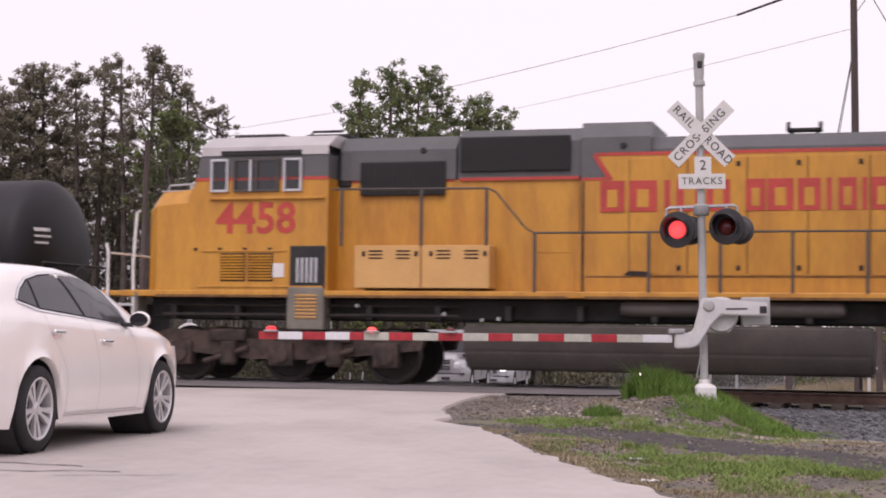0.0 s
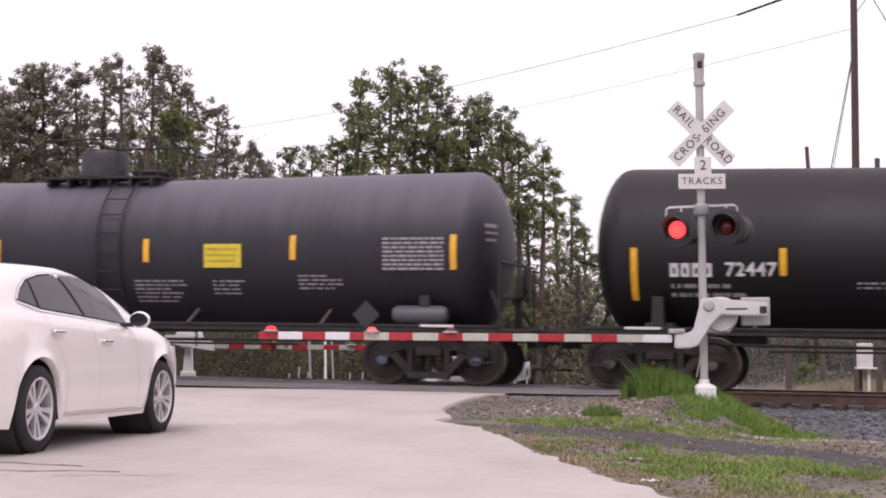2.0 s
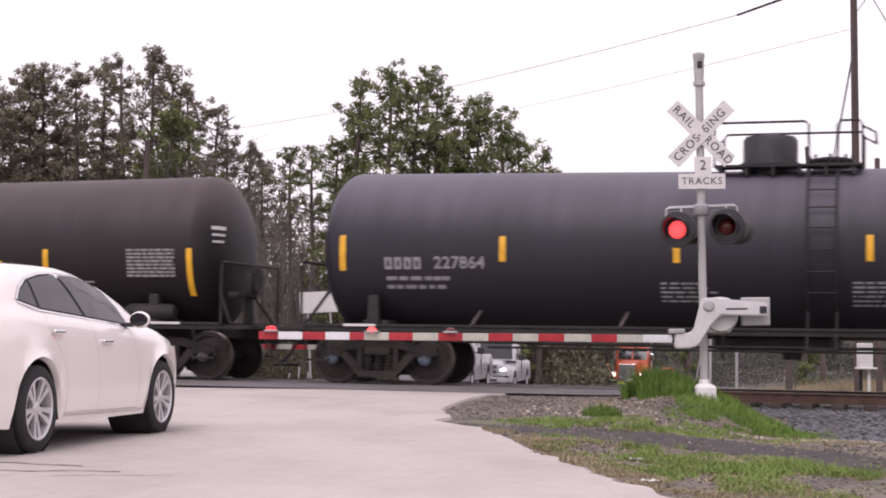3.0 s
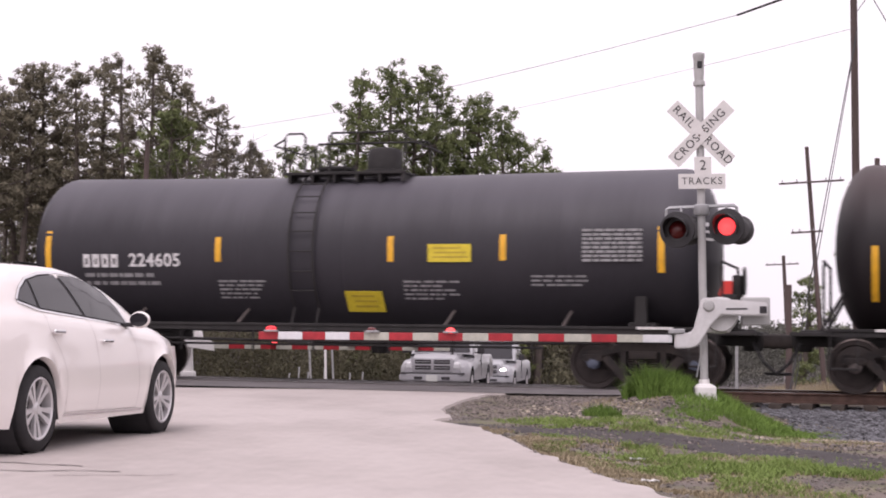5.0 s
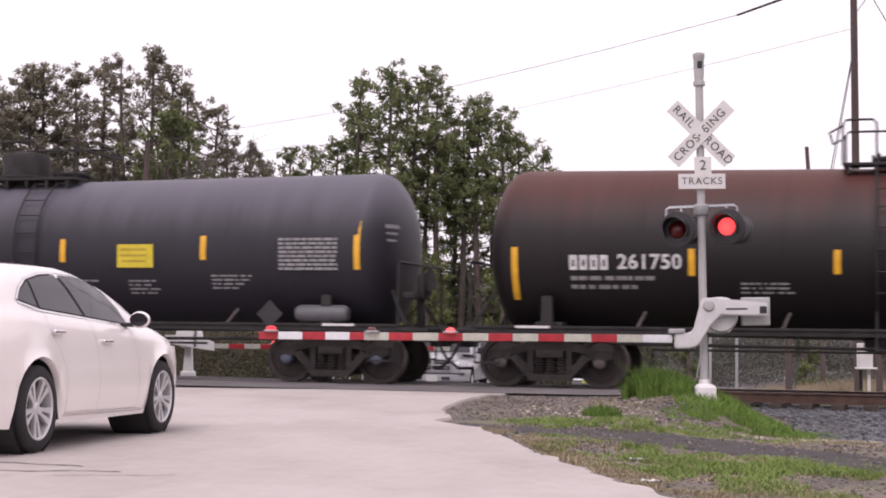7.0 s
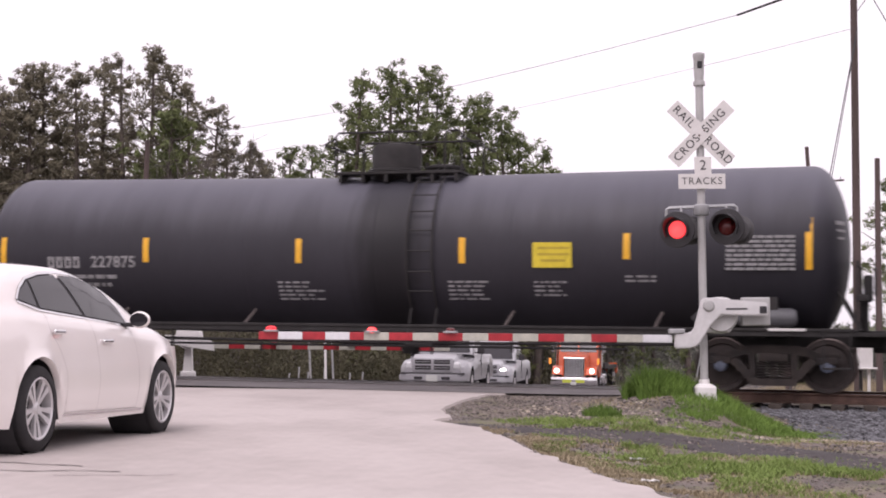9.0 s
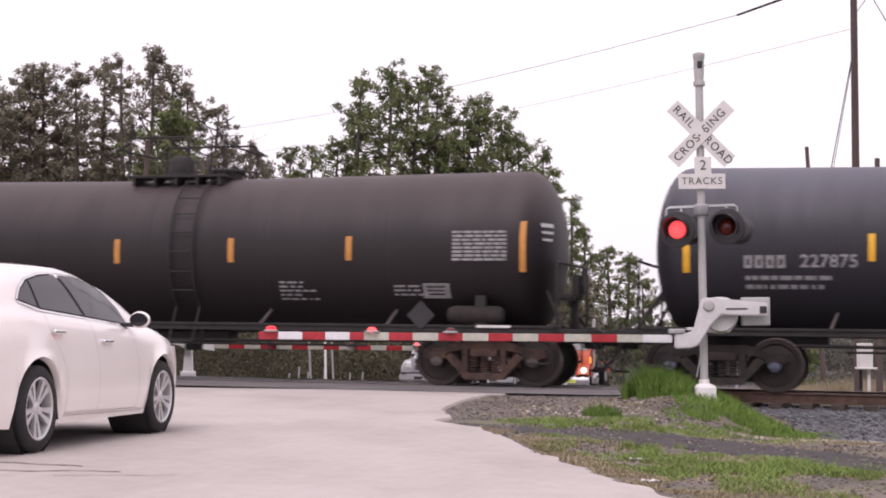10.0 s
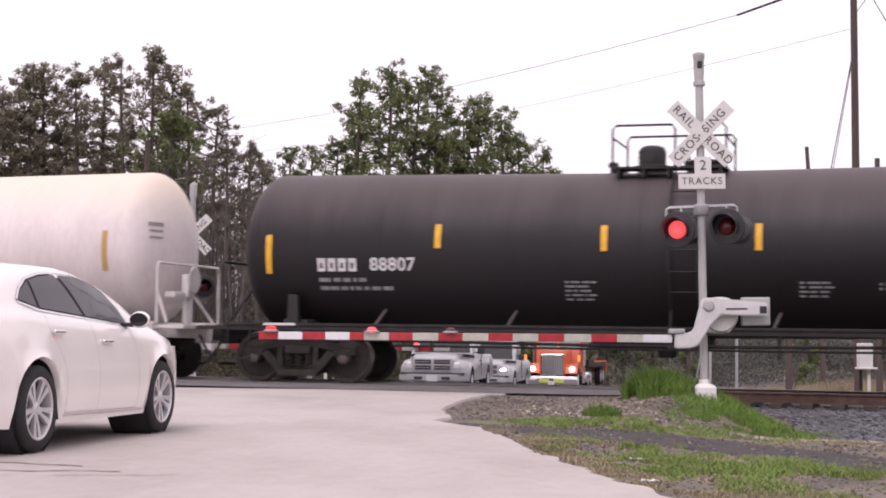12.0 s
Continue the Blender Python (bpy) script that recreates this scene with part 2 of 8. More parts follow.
def road_mesh():
    """Worn concrete apron with a ragged right edge, from behind the camera to the crossing."""
    bm = bmesh.new()
    rows = []
    ys = list(np.arange(-8.0, 26.4, 0.12))
    for y in ys:
        r = road_right(max(y, 2.0)) + 0.10 * noise.noise((0, y * 2.1, 3)) + 0.05 * noise.noise((5, y * 7.0, 3))
        row = []
        for k in range(25):
            f = k / 24
            x = r - (1 - f) ** 1.7 * 26
            yk = y
            row.append(bm.verts.new((x, yk, ground_z(x, yk) + 0.012)))
        e = row[-1].co
        row.append(bm.verts.new((e.x + 0.03, e.y, e.z - 0.06)))
        rows.append(row)
    for a, b in zip(rows, rows[1:]):
        for k in range(len(a) - 1):
            bm.faces.new((a[k], a[k + 1], b[k + 1], b[k]))
    return bm


road = tagged(part("road", road_mesh(), M["concrete"], smooth=60), "pale worn pinkish concrete road surface with a crumbling edge", "road", kind="structure")


def crossing_mesh():
    """Asphalt apron on both sides of and between the rails."""
    bm = bmesh.new()
    for q0, q1 in ((-3.2, -0.86), (-0.64, 0.64), (0.86, 3.4)):
        n = 60
        for i in range(n):
            s0, s1 = -24 + i * 28.4 / n, -24 + (i + 1) * 28.4 / n
            vs = []
            for s, q in ((s0, q0), (s1, q0), (s1, q1), (s0, q1)):
                p = TO + TD * s + TN * q
                vs.append(bm.verts.new((p.x, p.y, 0.042 if abs(q) < 3 else ground_z(p.x, p.y) + 0.02)))
            bm.faces.new(vs)
    bmesh.ops.remove_doubles(bm, verts=bm.verts, dist=0.001)
    return bm


part("crossing_pavement", crossing_mesh(), M["asphalt"], smooth=50)
tagged(bpy.data.objects["crossing_pavement"], "dark grey asphalt apron across the railway track", "pavement", kind="structure")


def far_road():
    bm = bmesh.new()
    line = [(-3, 32.0, 6.0), (-1.5, 40, 6.0), (1.5, 52, 6), (5.0, 68, 6.5), (13, 95, 7), (25, 125, 7), (45, 170, 7)]
    rows = []
    for i in range(61):
        t = i / 60 * (len(line) - 1)
        k = min(int(t), len(line) - 2)
        f = t - k
        x, y, w = [line[k][j] * (1 - f) + line[k + 1][j] * f for j in range(3)]
        rows.append([bm.verts.new((x + u * w, y, ground_z(x + u * w, y) + 0.03)) for u in (-1, -0.5, 0, 0.5, 1)])
    for a, b in zip(rows, rows[1:]):
        for k in range(4):
            bm.faces.new((a[k], a[k + 1], b[k + 1], b[k]))
    return bm


tagged(part("far_road", far_road(), M["asphalt"], smooth=60), "grey asphalt road curving away beyond the railway", "road", kind="structure")


# ---- railway ----
def rail_bar(q, s0, s1):
    bm = bmesh.new()
    prof = [(-0.075, 0), (0.075, 0), (0.075, 0.012), (0.012, 0.035), (0.010, 0.135), (0.036, 0.145), (0.036, 0.172), (0.028, 0.178), (-0.028, 0.178), (-0.036, 0.172), (-0.036, 0.145), (-0.010, 0.135), (-0.012, 0.035), (-0.075, 0.012)]
    slab(bm, [(u + q, w - 0.178) for u, w in prof], s0, s1, axis="x")
    for fc in bm.faces:
        if fc.calc_center_median().z > -0.004:
            fc.material_index = 1
    return bm


track = empty("railway_track", track_pose(0), "rusty steel rails on dark ties and grey ballast", "railway track", kind="structure")
for q in (-0.75, 0.75):
    part("rail", rail_bar(q, -120, 120), [M["rail"], M["railtop"]], track)
tie_bm = bmesh.new()
box(tie_bm, (0, 0, -0.262), (0.22, 2.55, 0.16), 0.012)
tie = part("tie", tie_bm, M["tie"], track)
for i in range(1, 60):
    o = new("tie", tie.data)
    o.parent = track
    o.matrix_basis = pose(5.0 + i * 0.51, random.uniform(-0.04, 0.04), random.uniform(-0.008, 0.008), 0, 0, random.uniform(-1.5, 1.5))
tie.matrix_basis = pose(5.0, 0, 0)


# ---- rolling stock ----
SPEED = [(t * 0.5, 79.228 * (t * 0.5 / 6) + 0.0917 * (t * 0.5 / 6) ** 2) for t in range(25)]
ROLLING = []      # (thing, place along the track at the start)
BEARINGS = []     # bearing caps that turn with their wheels
WHEELSETS = []    # (part, radius, its pose)


def wheelset(parent, x, r, journal, cap):
    bm = bmesh.new()
    for sg in (-1, 1):
        prof = [(0.09, -0.10), (0.11, -0.02), (r * 0.78, 0.0), (r * 0.82, -0.03), (r, -0.035), (r, 0.06), (r + 0.022, 0.075), (r + 0.022, 0.10), (r * 0.84, 0.105), (r * 0.80, 0.06), (0.13, 0.09), (0.10, 0.16)]
        lathe(bm, [(a, sg * (-b) + sg * 0.80) for a, b in prof], 36, "y")
    rod(bm, (0, -journal, 0), (0, journal, 0), 0.085, seg=14)
    for fc in bm.faces:
        c = fc.calc_center_median()
        if math.hypot(c.x, c.z) > r * 0.97:
            fc.material_index = 1
    bmesh.ops.recalc_face_normals(bm, faces=bm.faces)
    ob = part("wheelset", bm, [M["wheel"], M["tread"]], parent, smooth=40)
    ob.matrix_basis = pose(x, 0, r)
    for sg in (-1, 1) if cap is not None else ():
        bc = bmesh.new()
        lathe(bc, [(0.0, sg * (journal + 0.10)), (0.05, sg * (journal + 0.095)), (0.105, sg * (journal + 0.07)), (0.115, sg * (journal - 0.1))], 18, "y")
        for k in range(3):
            a = k * 2.0944
            rod(bc, (0.06 * math.cos(a), sg * (journal + 0.07), 0.06 * math.sin(a)), (0.06 * math.cos(a), sg * (journal + 0.115), 0.06 * math.sin(a)), 0.016, seg=6)
        bmesh.ops.recalc_face_normals(bc, faces=bc.faces)
        BEARINGS.append((bc, cap, parent, x, r))
    WHEELSETS.append((ob, r, x))
    return ob


def bogie(car, x, cap, mat):
    """A three-piece freight truck: cast side frames with windows, springs, bolster and two wheelsets."""
    J = 1.02
    bm = bmesh.new()
    for sg in (-1, 1):
        y0, y1 = sg * (J - 0.09), sg * (J + 0.07)
        top = [(-1.12, 0.66), (-0.78, 0.68), (-0.42, 0.80), (0.42, 0.80), (0.78, 0.68), (1.12, 0.66), (1.14, 0.52), (0.76, 0.52), (0.66, 0.60), (0.36, 0.66), (-0.36, 0.66), (-0.66, 0.60), (-0.76, 0.52), (-1.14, 0.52)]
        slab(bm, top, y0, y1)
        for m_ in (-1, 1):
            dia = [(m_ * 0.74, 0.53), (m_ * 0.60, 0.60), (m_ * 0.26, 0.22), (m_ * 0.36, 0.14)]
            slab(bm, dia, y0, y1)
            slab(bm, [(m_ * 0.30, 0.68), (m_ * 0.40, 0.68), (m_ * 0.40, 0.20), (m_ * 0.30, 0.20)], y0, y1)
            box(bm, (m_ * 0.89, sg * (J - 0.01), 0.545), (0.34, 0.2, 0.12), 0.02)
        slab(bm, [(-0.44, 0.24), (0.44, 0.24), (0.36, 0.12), (-0.36, 0.12)], y0 - sg * 0.03, y1 + sg * 0.03)
        for i in range(3):
            xx = -0.2 + 0.2 * i
            for j in range(6):
                lathe(bm, [(0.06, 0.25 + j * 0.047), (0.09, 0.262 + j * 0.047), (0.09, 0.275 + j * 0.047), (0.06, 0.288 + j * 0.047)], 10, "z", (xx, sg * (J + 0.0), 0))
        box(bm, (0, sg * J, 0.60), (0.5, 0.22, 0.14), 0.02)
    box(bm, (0, 0, 0.62), (0.46, 2.1, 0.2), 0.03)
    box(bm, (0.62, 0, 0.40), (0.10, 1.9, 0.12), 0.02)
    box(bm, (-0.62, 0, 0.40), (0.10, 1.9, 0.12), 0.02)
    bog = part("truck_frame", bm, mat, car, smooth=30)
    bog.matrix_basis = pose(x, 0, 0)
    for dx in (-0.89, 0.89):
        wheelset(bog, dx, 0.457, J, cap)
        while BEARINGS:
            bc, cp, _, bx, br = BEARINGS.pop()
            ob = part("bearing_cap", bc, cp, bog)
            ob.matrix_basis = pose(bx, 0, br)
            WHEELSETS.append((ob, br, bx))
    return bog


def tank_bend(x, half):
    """The barrel slopes a little towards its middle."""
    return 0.010 * (abs(x) - half * 0.5)


def on_tank(R, zc, z, out=0.004):
    """The near-side y of the barrel at height z, and the lean of its skin there in degrees."""
    dz = max(-R + 0.01, min(R - 0.01, z - zc))
    return -math.sqrt(R * R - dz * dz) - out, math.degrees(math.asin(dz / R))


def stripe(name, x, z0, z1, w, R, zc, mat, parent):
    """A curved strip of tape on the barrel's skin."""
    bm = bmesh.new()
    n = 6
    rows = []
    for i in range(n + 1):
        z = z0 + (z1 - z0) * i / n
        y, _ = on_tank(R, zc, z, 0.006)
        rows.append([bm.verts.new((x - w / 2, y, z)), bm.verts.new((x + w / 2, y, z))])
    for a, b in zip(rows, rows[1:]):
        bm.faces.new((a[0], a[1], b[1], b[0]))
    g = bmesh.ops.extrude_face_region(bm, geom=bm.faces[:])
    bmesh.ops.translate(bm, vec=(0, 0.005, 0), verts=[v for v in g["geom"] if isinstance(v, bmesh.types.BMVert)])
    return part(name, bm, mat, parent)


def stencil_block(x, z, w, lines, pitch, R, zc, mat, parent, rnd, name="stencil_block"):
    """Small writing too worn to read, as broken bars on the skin."""
    bm = bmesh.new()
    for i in range(lines):
        zz = z - i * pitch
        y, tilt = on_tank(R, zc, zz, 0.003)
        u, end = x - w / 2, x - w / 2 + w * rnd.uniform(0.55, 1.0)
        while u < end:
            l = rnd.uniform(0.05, 0.22)
            box(bm, (u + l / 2, y, zz), (l, 0.004, pitch * 0.5), 0, (-tilt, 0, 0))
            u += l + rnd.uniform(0.02, 0.06)
    return part(name, bm, mat, parent, kind="stuff")


def tank_material(name, top, side, zc, R, stain=None):
    """Weathered tank paint, rusty-crowned on some, with vertical run stains; sky light is painted into a paler crown
    over the dark flank.
    """
    m = material(name, side, 0.55, spec=0.35, vary=0.12, scale=1.2, fine=14, streak=(1.0, 0.35, 0.35))
    nt = m.node_tree
    N, Lk = nt.nodes, nt.links
    b = N["Principled BSDF"]
    old = b.inputs["Base Color"].links[0].from_socket
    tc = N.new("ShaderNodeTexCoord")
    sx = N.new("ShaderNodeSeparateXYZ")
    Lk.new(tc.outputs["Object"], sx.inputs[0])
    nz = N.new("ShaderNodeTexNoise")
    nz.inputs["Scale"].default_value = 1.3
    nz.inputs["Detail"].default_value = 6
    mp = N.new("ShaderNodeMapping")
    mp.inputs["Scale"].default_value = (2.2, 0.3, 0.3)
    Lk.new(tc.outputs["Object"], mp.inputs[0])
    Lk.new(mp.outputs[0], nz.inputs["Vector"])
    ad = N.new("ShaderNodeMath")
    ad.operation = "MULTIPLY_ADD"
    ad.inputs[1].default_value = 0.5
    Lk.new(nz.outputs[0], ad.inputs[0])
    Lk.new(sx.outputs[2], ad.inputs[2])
    # sky sheen painted in: the flank's colour blends by height to the paler crown
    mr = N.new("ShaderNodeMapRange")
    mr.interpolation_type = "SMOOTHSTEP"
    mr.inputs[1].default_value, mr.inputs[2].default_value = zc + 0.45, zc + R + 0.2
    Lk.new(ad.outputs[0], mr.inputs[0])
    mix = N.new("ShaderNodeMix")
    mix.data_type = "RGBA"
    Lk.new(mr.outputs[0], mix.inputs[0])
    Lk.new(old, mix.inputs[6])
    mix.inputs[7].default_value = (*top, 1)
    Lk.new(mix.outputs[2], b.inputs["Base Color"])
    if stain is not None:
        # a black spill that ran down the flank below the manway, with ragged sides
        sn = N.new("ShaderNodeTexNoise")
        sn.inputs["Scale"].default_value, sn.inputs["Detail"].default_value = 1.6, 6
        sm = N.new("ShaderNodeMapping")
        sm.inputs["Scale"].default_value = (2.0, 0.25, 0.30)
        Lk.new(tc.outputs["Object"], sm.inputs[0])
        Lk.new(sm.outputs[0], sn.inputs["Vector"])
        wob, off, dist, near, low, both = (N.new("ShaderNodeMath"), N.new("ShaderNodeMath"), N.new("ShaderNodeMath"), N.new("ShaderNodeMapRange"), N.new("ShaderNodeMapRange"), N.new("ShaderNodeMath"))
        wob.operation, wob.inputs[1].default_value = "MULTIPLY_ADD", 1.1
        Lk.new(sn.outputs[0], wob.inputs[0])
        Lk.new(sx.outputs[0], wob.inputs[2])
        off.operation, off.inputs[1].default_value = "SUBTRACT", stain + 0.55
        Lk.new(wob.outputs[0], off.inputs[0])
        dist.operation = "ABSOLUTE"
        Lk.new(off.outputs[0], dist.inputs[0])
        near.interpolation_type = "SMOOTHSTEP"
        near.inputs[1].default_value, near.inputs[2].default_value, near.inputs[3].default_value, near.inputs[4].default_value = 0.34, 0.78, 0.95, 0.0
        Lk.new(dist.outputs[0], near.inputs[0])
        low.inputs[1].default_value, low.inputs[2].default_value, low.inputs[3].default_value, low.inputs[4].default_value = zc + 0.2, zc + 1.35, 1.0, 0.6
        Lk.new(sx.outputs[2], low.inputs[0])
        both.operation = "MULTIPLY"
        Lk.new(near.outputs[0], both.inputs[0])
        Lk.new(low.outputs[0], both.inputs[1])
        spill = N.new("ShaderNodeMix")
        spill.data_type = "RGBA"
        spill.inputs[7].default_value = (0.006, 0.005, 0.007, 1)
        Lk.new(both.outputs[0], spill.inputs[0])
        Lk.new(mix.outputs[2], spill.inputs[6])
        Lk.new(spill.outputs[2], b.inputs["Base Color"])
    return m


def tank_car(spec):
    """A tank car: x along the train, near side -y, z above the rail head."""
    rnd = random.Random(spec["seed"])
    grow = spec.get("grow", 0.15)
    spec["right"] += grow
    for key in ("stripes", "blocks", "panels", "tables"):
        spec[key] = [(row[0] - grow / 2, *row[1:]) for row in spec.get(key, ())]
    for key in ("number_at", "dome"):
        if key in spec:
            spec[key] = (spec[key][0] - grow / 2, *spec[key][1:])
    spec["ladder"] -= grow / 2
    spec["manway"] -= grow / 2
    spec["platform"] = tuple(v - grow / 2 for v in spec["platform"])
    half = (spec["right"] - spec["left"]) / 2
    R, zc = spec.get("R", 1.50), spec.get("zc", 2.43)
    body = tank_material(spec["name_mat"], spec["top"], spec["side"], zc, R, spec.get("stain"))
    iron = spec.get("iron", M["dark"])
    frame_mat = spec.get("frame_mat", M["rustdark"])
    s0 = (spec["right"] + spec["left"]) / 2
    car = empty("tank_car", track_pose(s0), spec["label"], "tank car", "tank cars of the train")
    ROLLING.append((car, s0))
    # barrel with elliptical heads and faint ring seams
    a = 0.62
    prof = []
    for i in range(11):
        th = math.pi / 2 * i / 10
        prof.append((R * math.sin(th), -half + a - a * math.cos(th)))
    prof[0] = (0.02, -half)
    seams = [-half + a + 0.02 + k * (2 * half - 2 * a - 0.04) / 6 for k in range(7)]
    for k, sm in enumerate(seams[1:-1]):
        prof += [(R, sm - 0.06), (R, sm - 0.02), (R + 0.002, sm - 0.012), (R + 0.002, sm + 0.012), (R, sm + 0.02), (R, sm + 0.06)]
    prof += [(r, -h) for r, h in reversed(prof[:11])]
    bm = bmesh.new()
    lathe(bm, prof, 64, "x", (0, 0, zc))
    for v in bm.verts:
        v.co.z += tank_bend(v.co.x, half)
    bmesh.ops.recalc_face_normals(bm, faces=bm.faces)
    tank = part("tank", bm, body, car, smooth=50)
    # running sill and its struts, stub sills, draft gear
    sz = 1.07
    for sg in (-1, 1):
        bm = bmesh.new()
        box(bm, (0, sg * 1.36, sz), (2 * half + 0.2, 0.07, 0.05), 0.006)
        box(bm, (0, sg * 1.36, sz - 0.06), (2 * half + 0.2, 0.02, 0.1))
        part("side_sill", bm, iron, car)
    for u in spec.get("struts", (-0.62, -0.3, 0.3, 0.62)):
        bm = bmesh.new()
        x = u * half
        pts = [(x - 0.08, -1.35, sz), (x + 0.02, on_tank(R, zc, sz + 0.28)[0], sz + 0.28)]
        rod(bm, pts[0], pts[1], 0.03, seg=6)
        part("strut", bm, M["hubgrey"], car)
    for sg in (-1, 1):
        bx = sg * (half - 1.25)
        bm = bmesh.new()
        box(bm, (sg * (half - 1.2), 0, 0.93), (3.6, 0.42, 0.30), 0.03)
        box(bm, (sg * (half + 0.55), 0, 0.86), (0.35, 0.36, 0.34), 0.04)
        part("stub_sill", bm, iron, car, smooth=30)
        bm = bmesh.new()
        box(bm, (bx, 0, 1.06), (0.5, 2.5, 0.22), 0.04)
        part("body_bolster", bm, iron, car, smooth=30)
        for yy in (-1, 1):
            bm = bmesh.new()
            slab(bm, [(bx - 0.11, 1.05), (bx + 0.11, 1.05), (bx + 0.09, 1.62), (bx - 0.09, 1.62)], yy * 1.38, yy * 1.24)
            part("bolster_web", bm, iron, car)
        bm = bmesh.new()
        box(bm, (sg * (half + 0.35), 0, 1.00), (0.7, 2.7, 0.07), 0.01)
        part("end_platform", bm, iron, car)
    bm = bmesh.new()
    box(bm, (0, 0, 0.84), (2.2, 0.5, 0.25), 0.05)
    lathe(bm, [(0.16, 0.55), (0.2, 0.75), (0.2, 0.95)], 14, "z", (0.25, 0, 0))
    pipe(bm, [(-half * 0.7, -0.9, 0.80), (-1.0, -0.95, 0.76), (1.4, -0.95, 0.76), (half * 0.7, -0.9, 0.80)], 0.03)
    pipe(bm, [(-half * 0.6, -1.1, 0.70), (half * 0.55, -1.1, 0.70)], 0.022)
    for u in (-0.5, -0.28, -0.1, 0.12, 0.3, 0.52):
        rod(bm, (u * half, -1.1, 0.55 + 0.1 * rnd.random()), (u * half, -1.1, 1.0), 0.025, seg=6)
    part("brake_rigging", bm, iron, car)
    for sg in (-1, 1):
        bm = bmesh.new()
        x = sg * (half + 0.86)
        box(bm, (x, 0, 0.87), (0.42, 0.26, 0.24), 0.06)
        box(bm, (x + sg * 0.2, 0.06, 0.87), (0.16, 0.16, 0.28), 0.05)
        cp = part("coupler", bm, M["rustdark"], car, smooth=30)
        bm = bmesh.new()
        pipe(bm, [(x - sg * 0.3, -0.35, 0.85), (x - sg * 0.1, -0.38, 0.5), (x + sg * 0.12, -0.34, 0.3), (x + sg * 0.34, -0.1, 0.3)], 0.03)
        part("air_hose", bm, M["black"], cp)
    # small worn lines on the head that faces forward
    for k in range(3):
        yy, zz = -0.92, zc + 0.42 - 0.13 * k
        rr = math.sqrt(yy * yy + (zz - zc) ** 2) / R
        cx = math.sqrt(1 - rr * rr)
        nrm = Vector((cx / a, yy / (R * R), (zz - zc) / (R * R))).normalized()
        side = Vector((0, 0, 1)).cross(nrm).normalized()
        upv = nrm.cross(side)
        bm = bmesh.new()
        u = -0.2
        while u < 0.2 - 0.05 * k:
            l = rnd.uniform(0.04, 0.10)
            box(bm, (u + l / 2, 0, 0), (l * 0.85, 0.07 if k == 0 else 0.045, 0.004))
            u += l
        hb = part("head_stencil", bm, spec.get("number_mat", M["stencil"]) if spec.get("number") else M["stencilfaint"], car)
        loc = Vector((half - a + a * cx, yy, zz + tank_bend(half, half))) + nrm * 0.012
        hb.matrix_basis = Matrix((( side.x, upv.x, nrm.x, loc.x), (side.y, upv.y, nrm.y, loc.y), (side.z, upv.z, nrm.z, loc.z), (0, 0, 0, 1)))
    # a hoop of rail across each end platform, braces to the tank head, corner steps and the hand brake
    railmat = spec.get("railmat", iron)
    for sg in (-1, 1):
        x1 = sg * (half + 0.14)
        bm = bmesh.new()
        pipe(bm, [(x1, -1.38, sz), (x1, -1.38, 2.15), (x1, -1.34, 2.22), (x1, 1.34, 2.22), (x1, 1.38, 2.15), (x1, 1.38, sz)], 0.026)
        part("hand_rail", bm, railmat, car)
        for yy in (-1, 1):
            bm = bmesh.new()
            rod(bm, (x1 + sg * 0.05, yy * 1.05, sz), (sg * (half - 0.22), yy * 0.72, 1.78), 0.032, seg=6)
            part("head_brace", bm, railmat, car)
            bm = bmesh.new()
            pipe(bm, [(x1 - sg * 0.1, yy * 1.38, 1.05), (x1 - sg * 0.1, yy * 1.38, 0.42), (x1 - sg * 0.55, yy * 1.38, 0.42), (x1 - sg * 0.55, yy * 1.38, 1.05)], 0.02)
            box(bm, (x1 - sg * 0.32, yy * 1.38, 0.43), (0.45, 0.16, 0.03))
            part("corner_step", bm, railmat, car)
    bm = bmesh.new()
    lathe(bm, [(0.24, -0.02), (0.27, 0), (0.24, 0.02)], 20, "x", (half + 0.42, -0.35, 1.92))
    for k in range(3):
        rod(bm, (half + 0.42, -0.35, 1.92), (half + 0.42, -0.35 + 0.24 * math.cos(k * 2.09 + 0.5), 1.92 + 0.24 * math.sin(k * 2.09 + 0.5)), 0.016, seg=6)
    box(bm, (half + 0.30, -0.35, 1.80), (0.16, 0.34, 0.46), 0.04)
    box(bm, (half + 0.24, -0.30, 1.38), (0.12, 0.22, 0.66), 0.04)
    box(bm, (half + 0.20, -0.75, 1.62), (0.22, 0.46, 0.12), 0.03)
    rod(bm, (half + 0.28, -0.35, 1.02), (half + 0.28, -0.35, 1.7), 0.03)
    part("hand_brake", bm, railmat, car, smooth=30)
    # fittings on the flank
    if spec.get("reservoir"):
        bm = bmesh.new()
        x = half - 1.35
        lathe(bm, [(0.02, -0.52), (0.12, -0.5), (0.165, -0.42), (0.165, 0.42), (0.12, 0.5), (0.02, 0.52)], 20, "x", (x, -1.28, 1.27))
        part("air_reservoir", bm, spec["reservoir"], car, smooth=40)
        bm = bmesh.new()
        slab(bm, [(x - 1.0, 1.52), (x - 0.74, 1.26), (x - 1.0, 1.0), (x - 1.26, 1.26)], -1.40, -1.385)
        part("placard_holder", bm, M["plategreydark"], car)
    for sg in (-1, 1):
        bm = bmesh.new()
        box(bm, (sg * (half - 1.0), -1.405, sz), (0.62, 0.012, 0.045), 0.003)
        part("sill_reflector", bm, M["signwhite"], car)
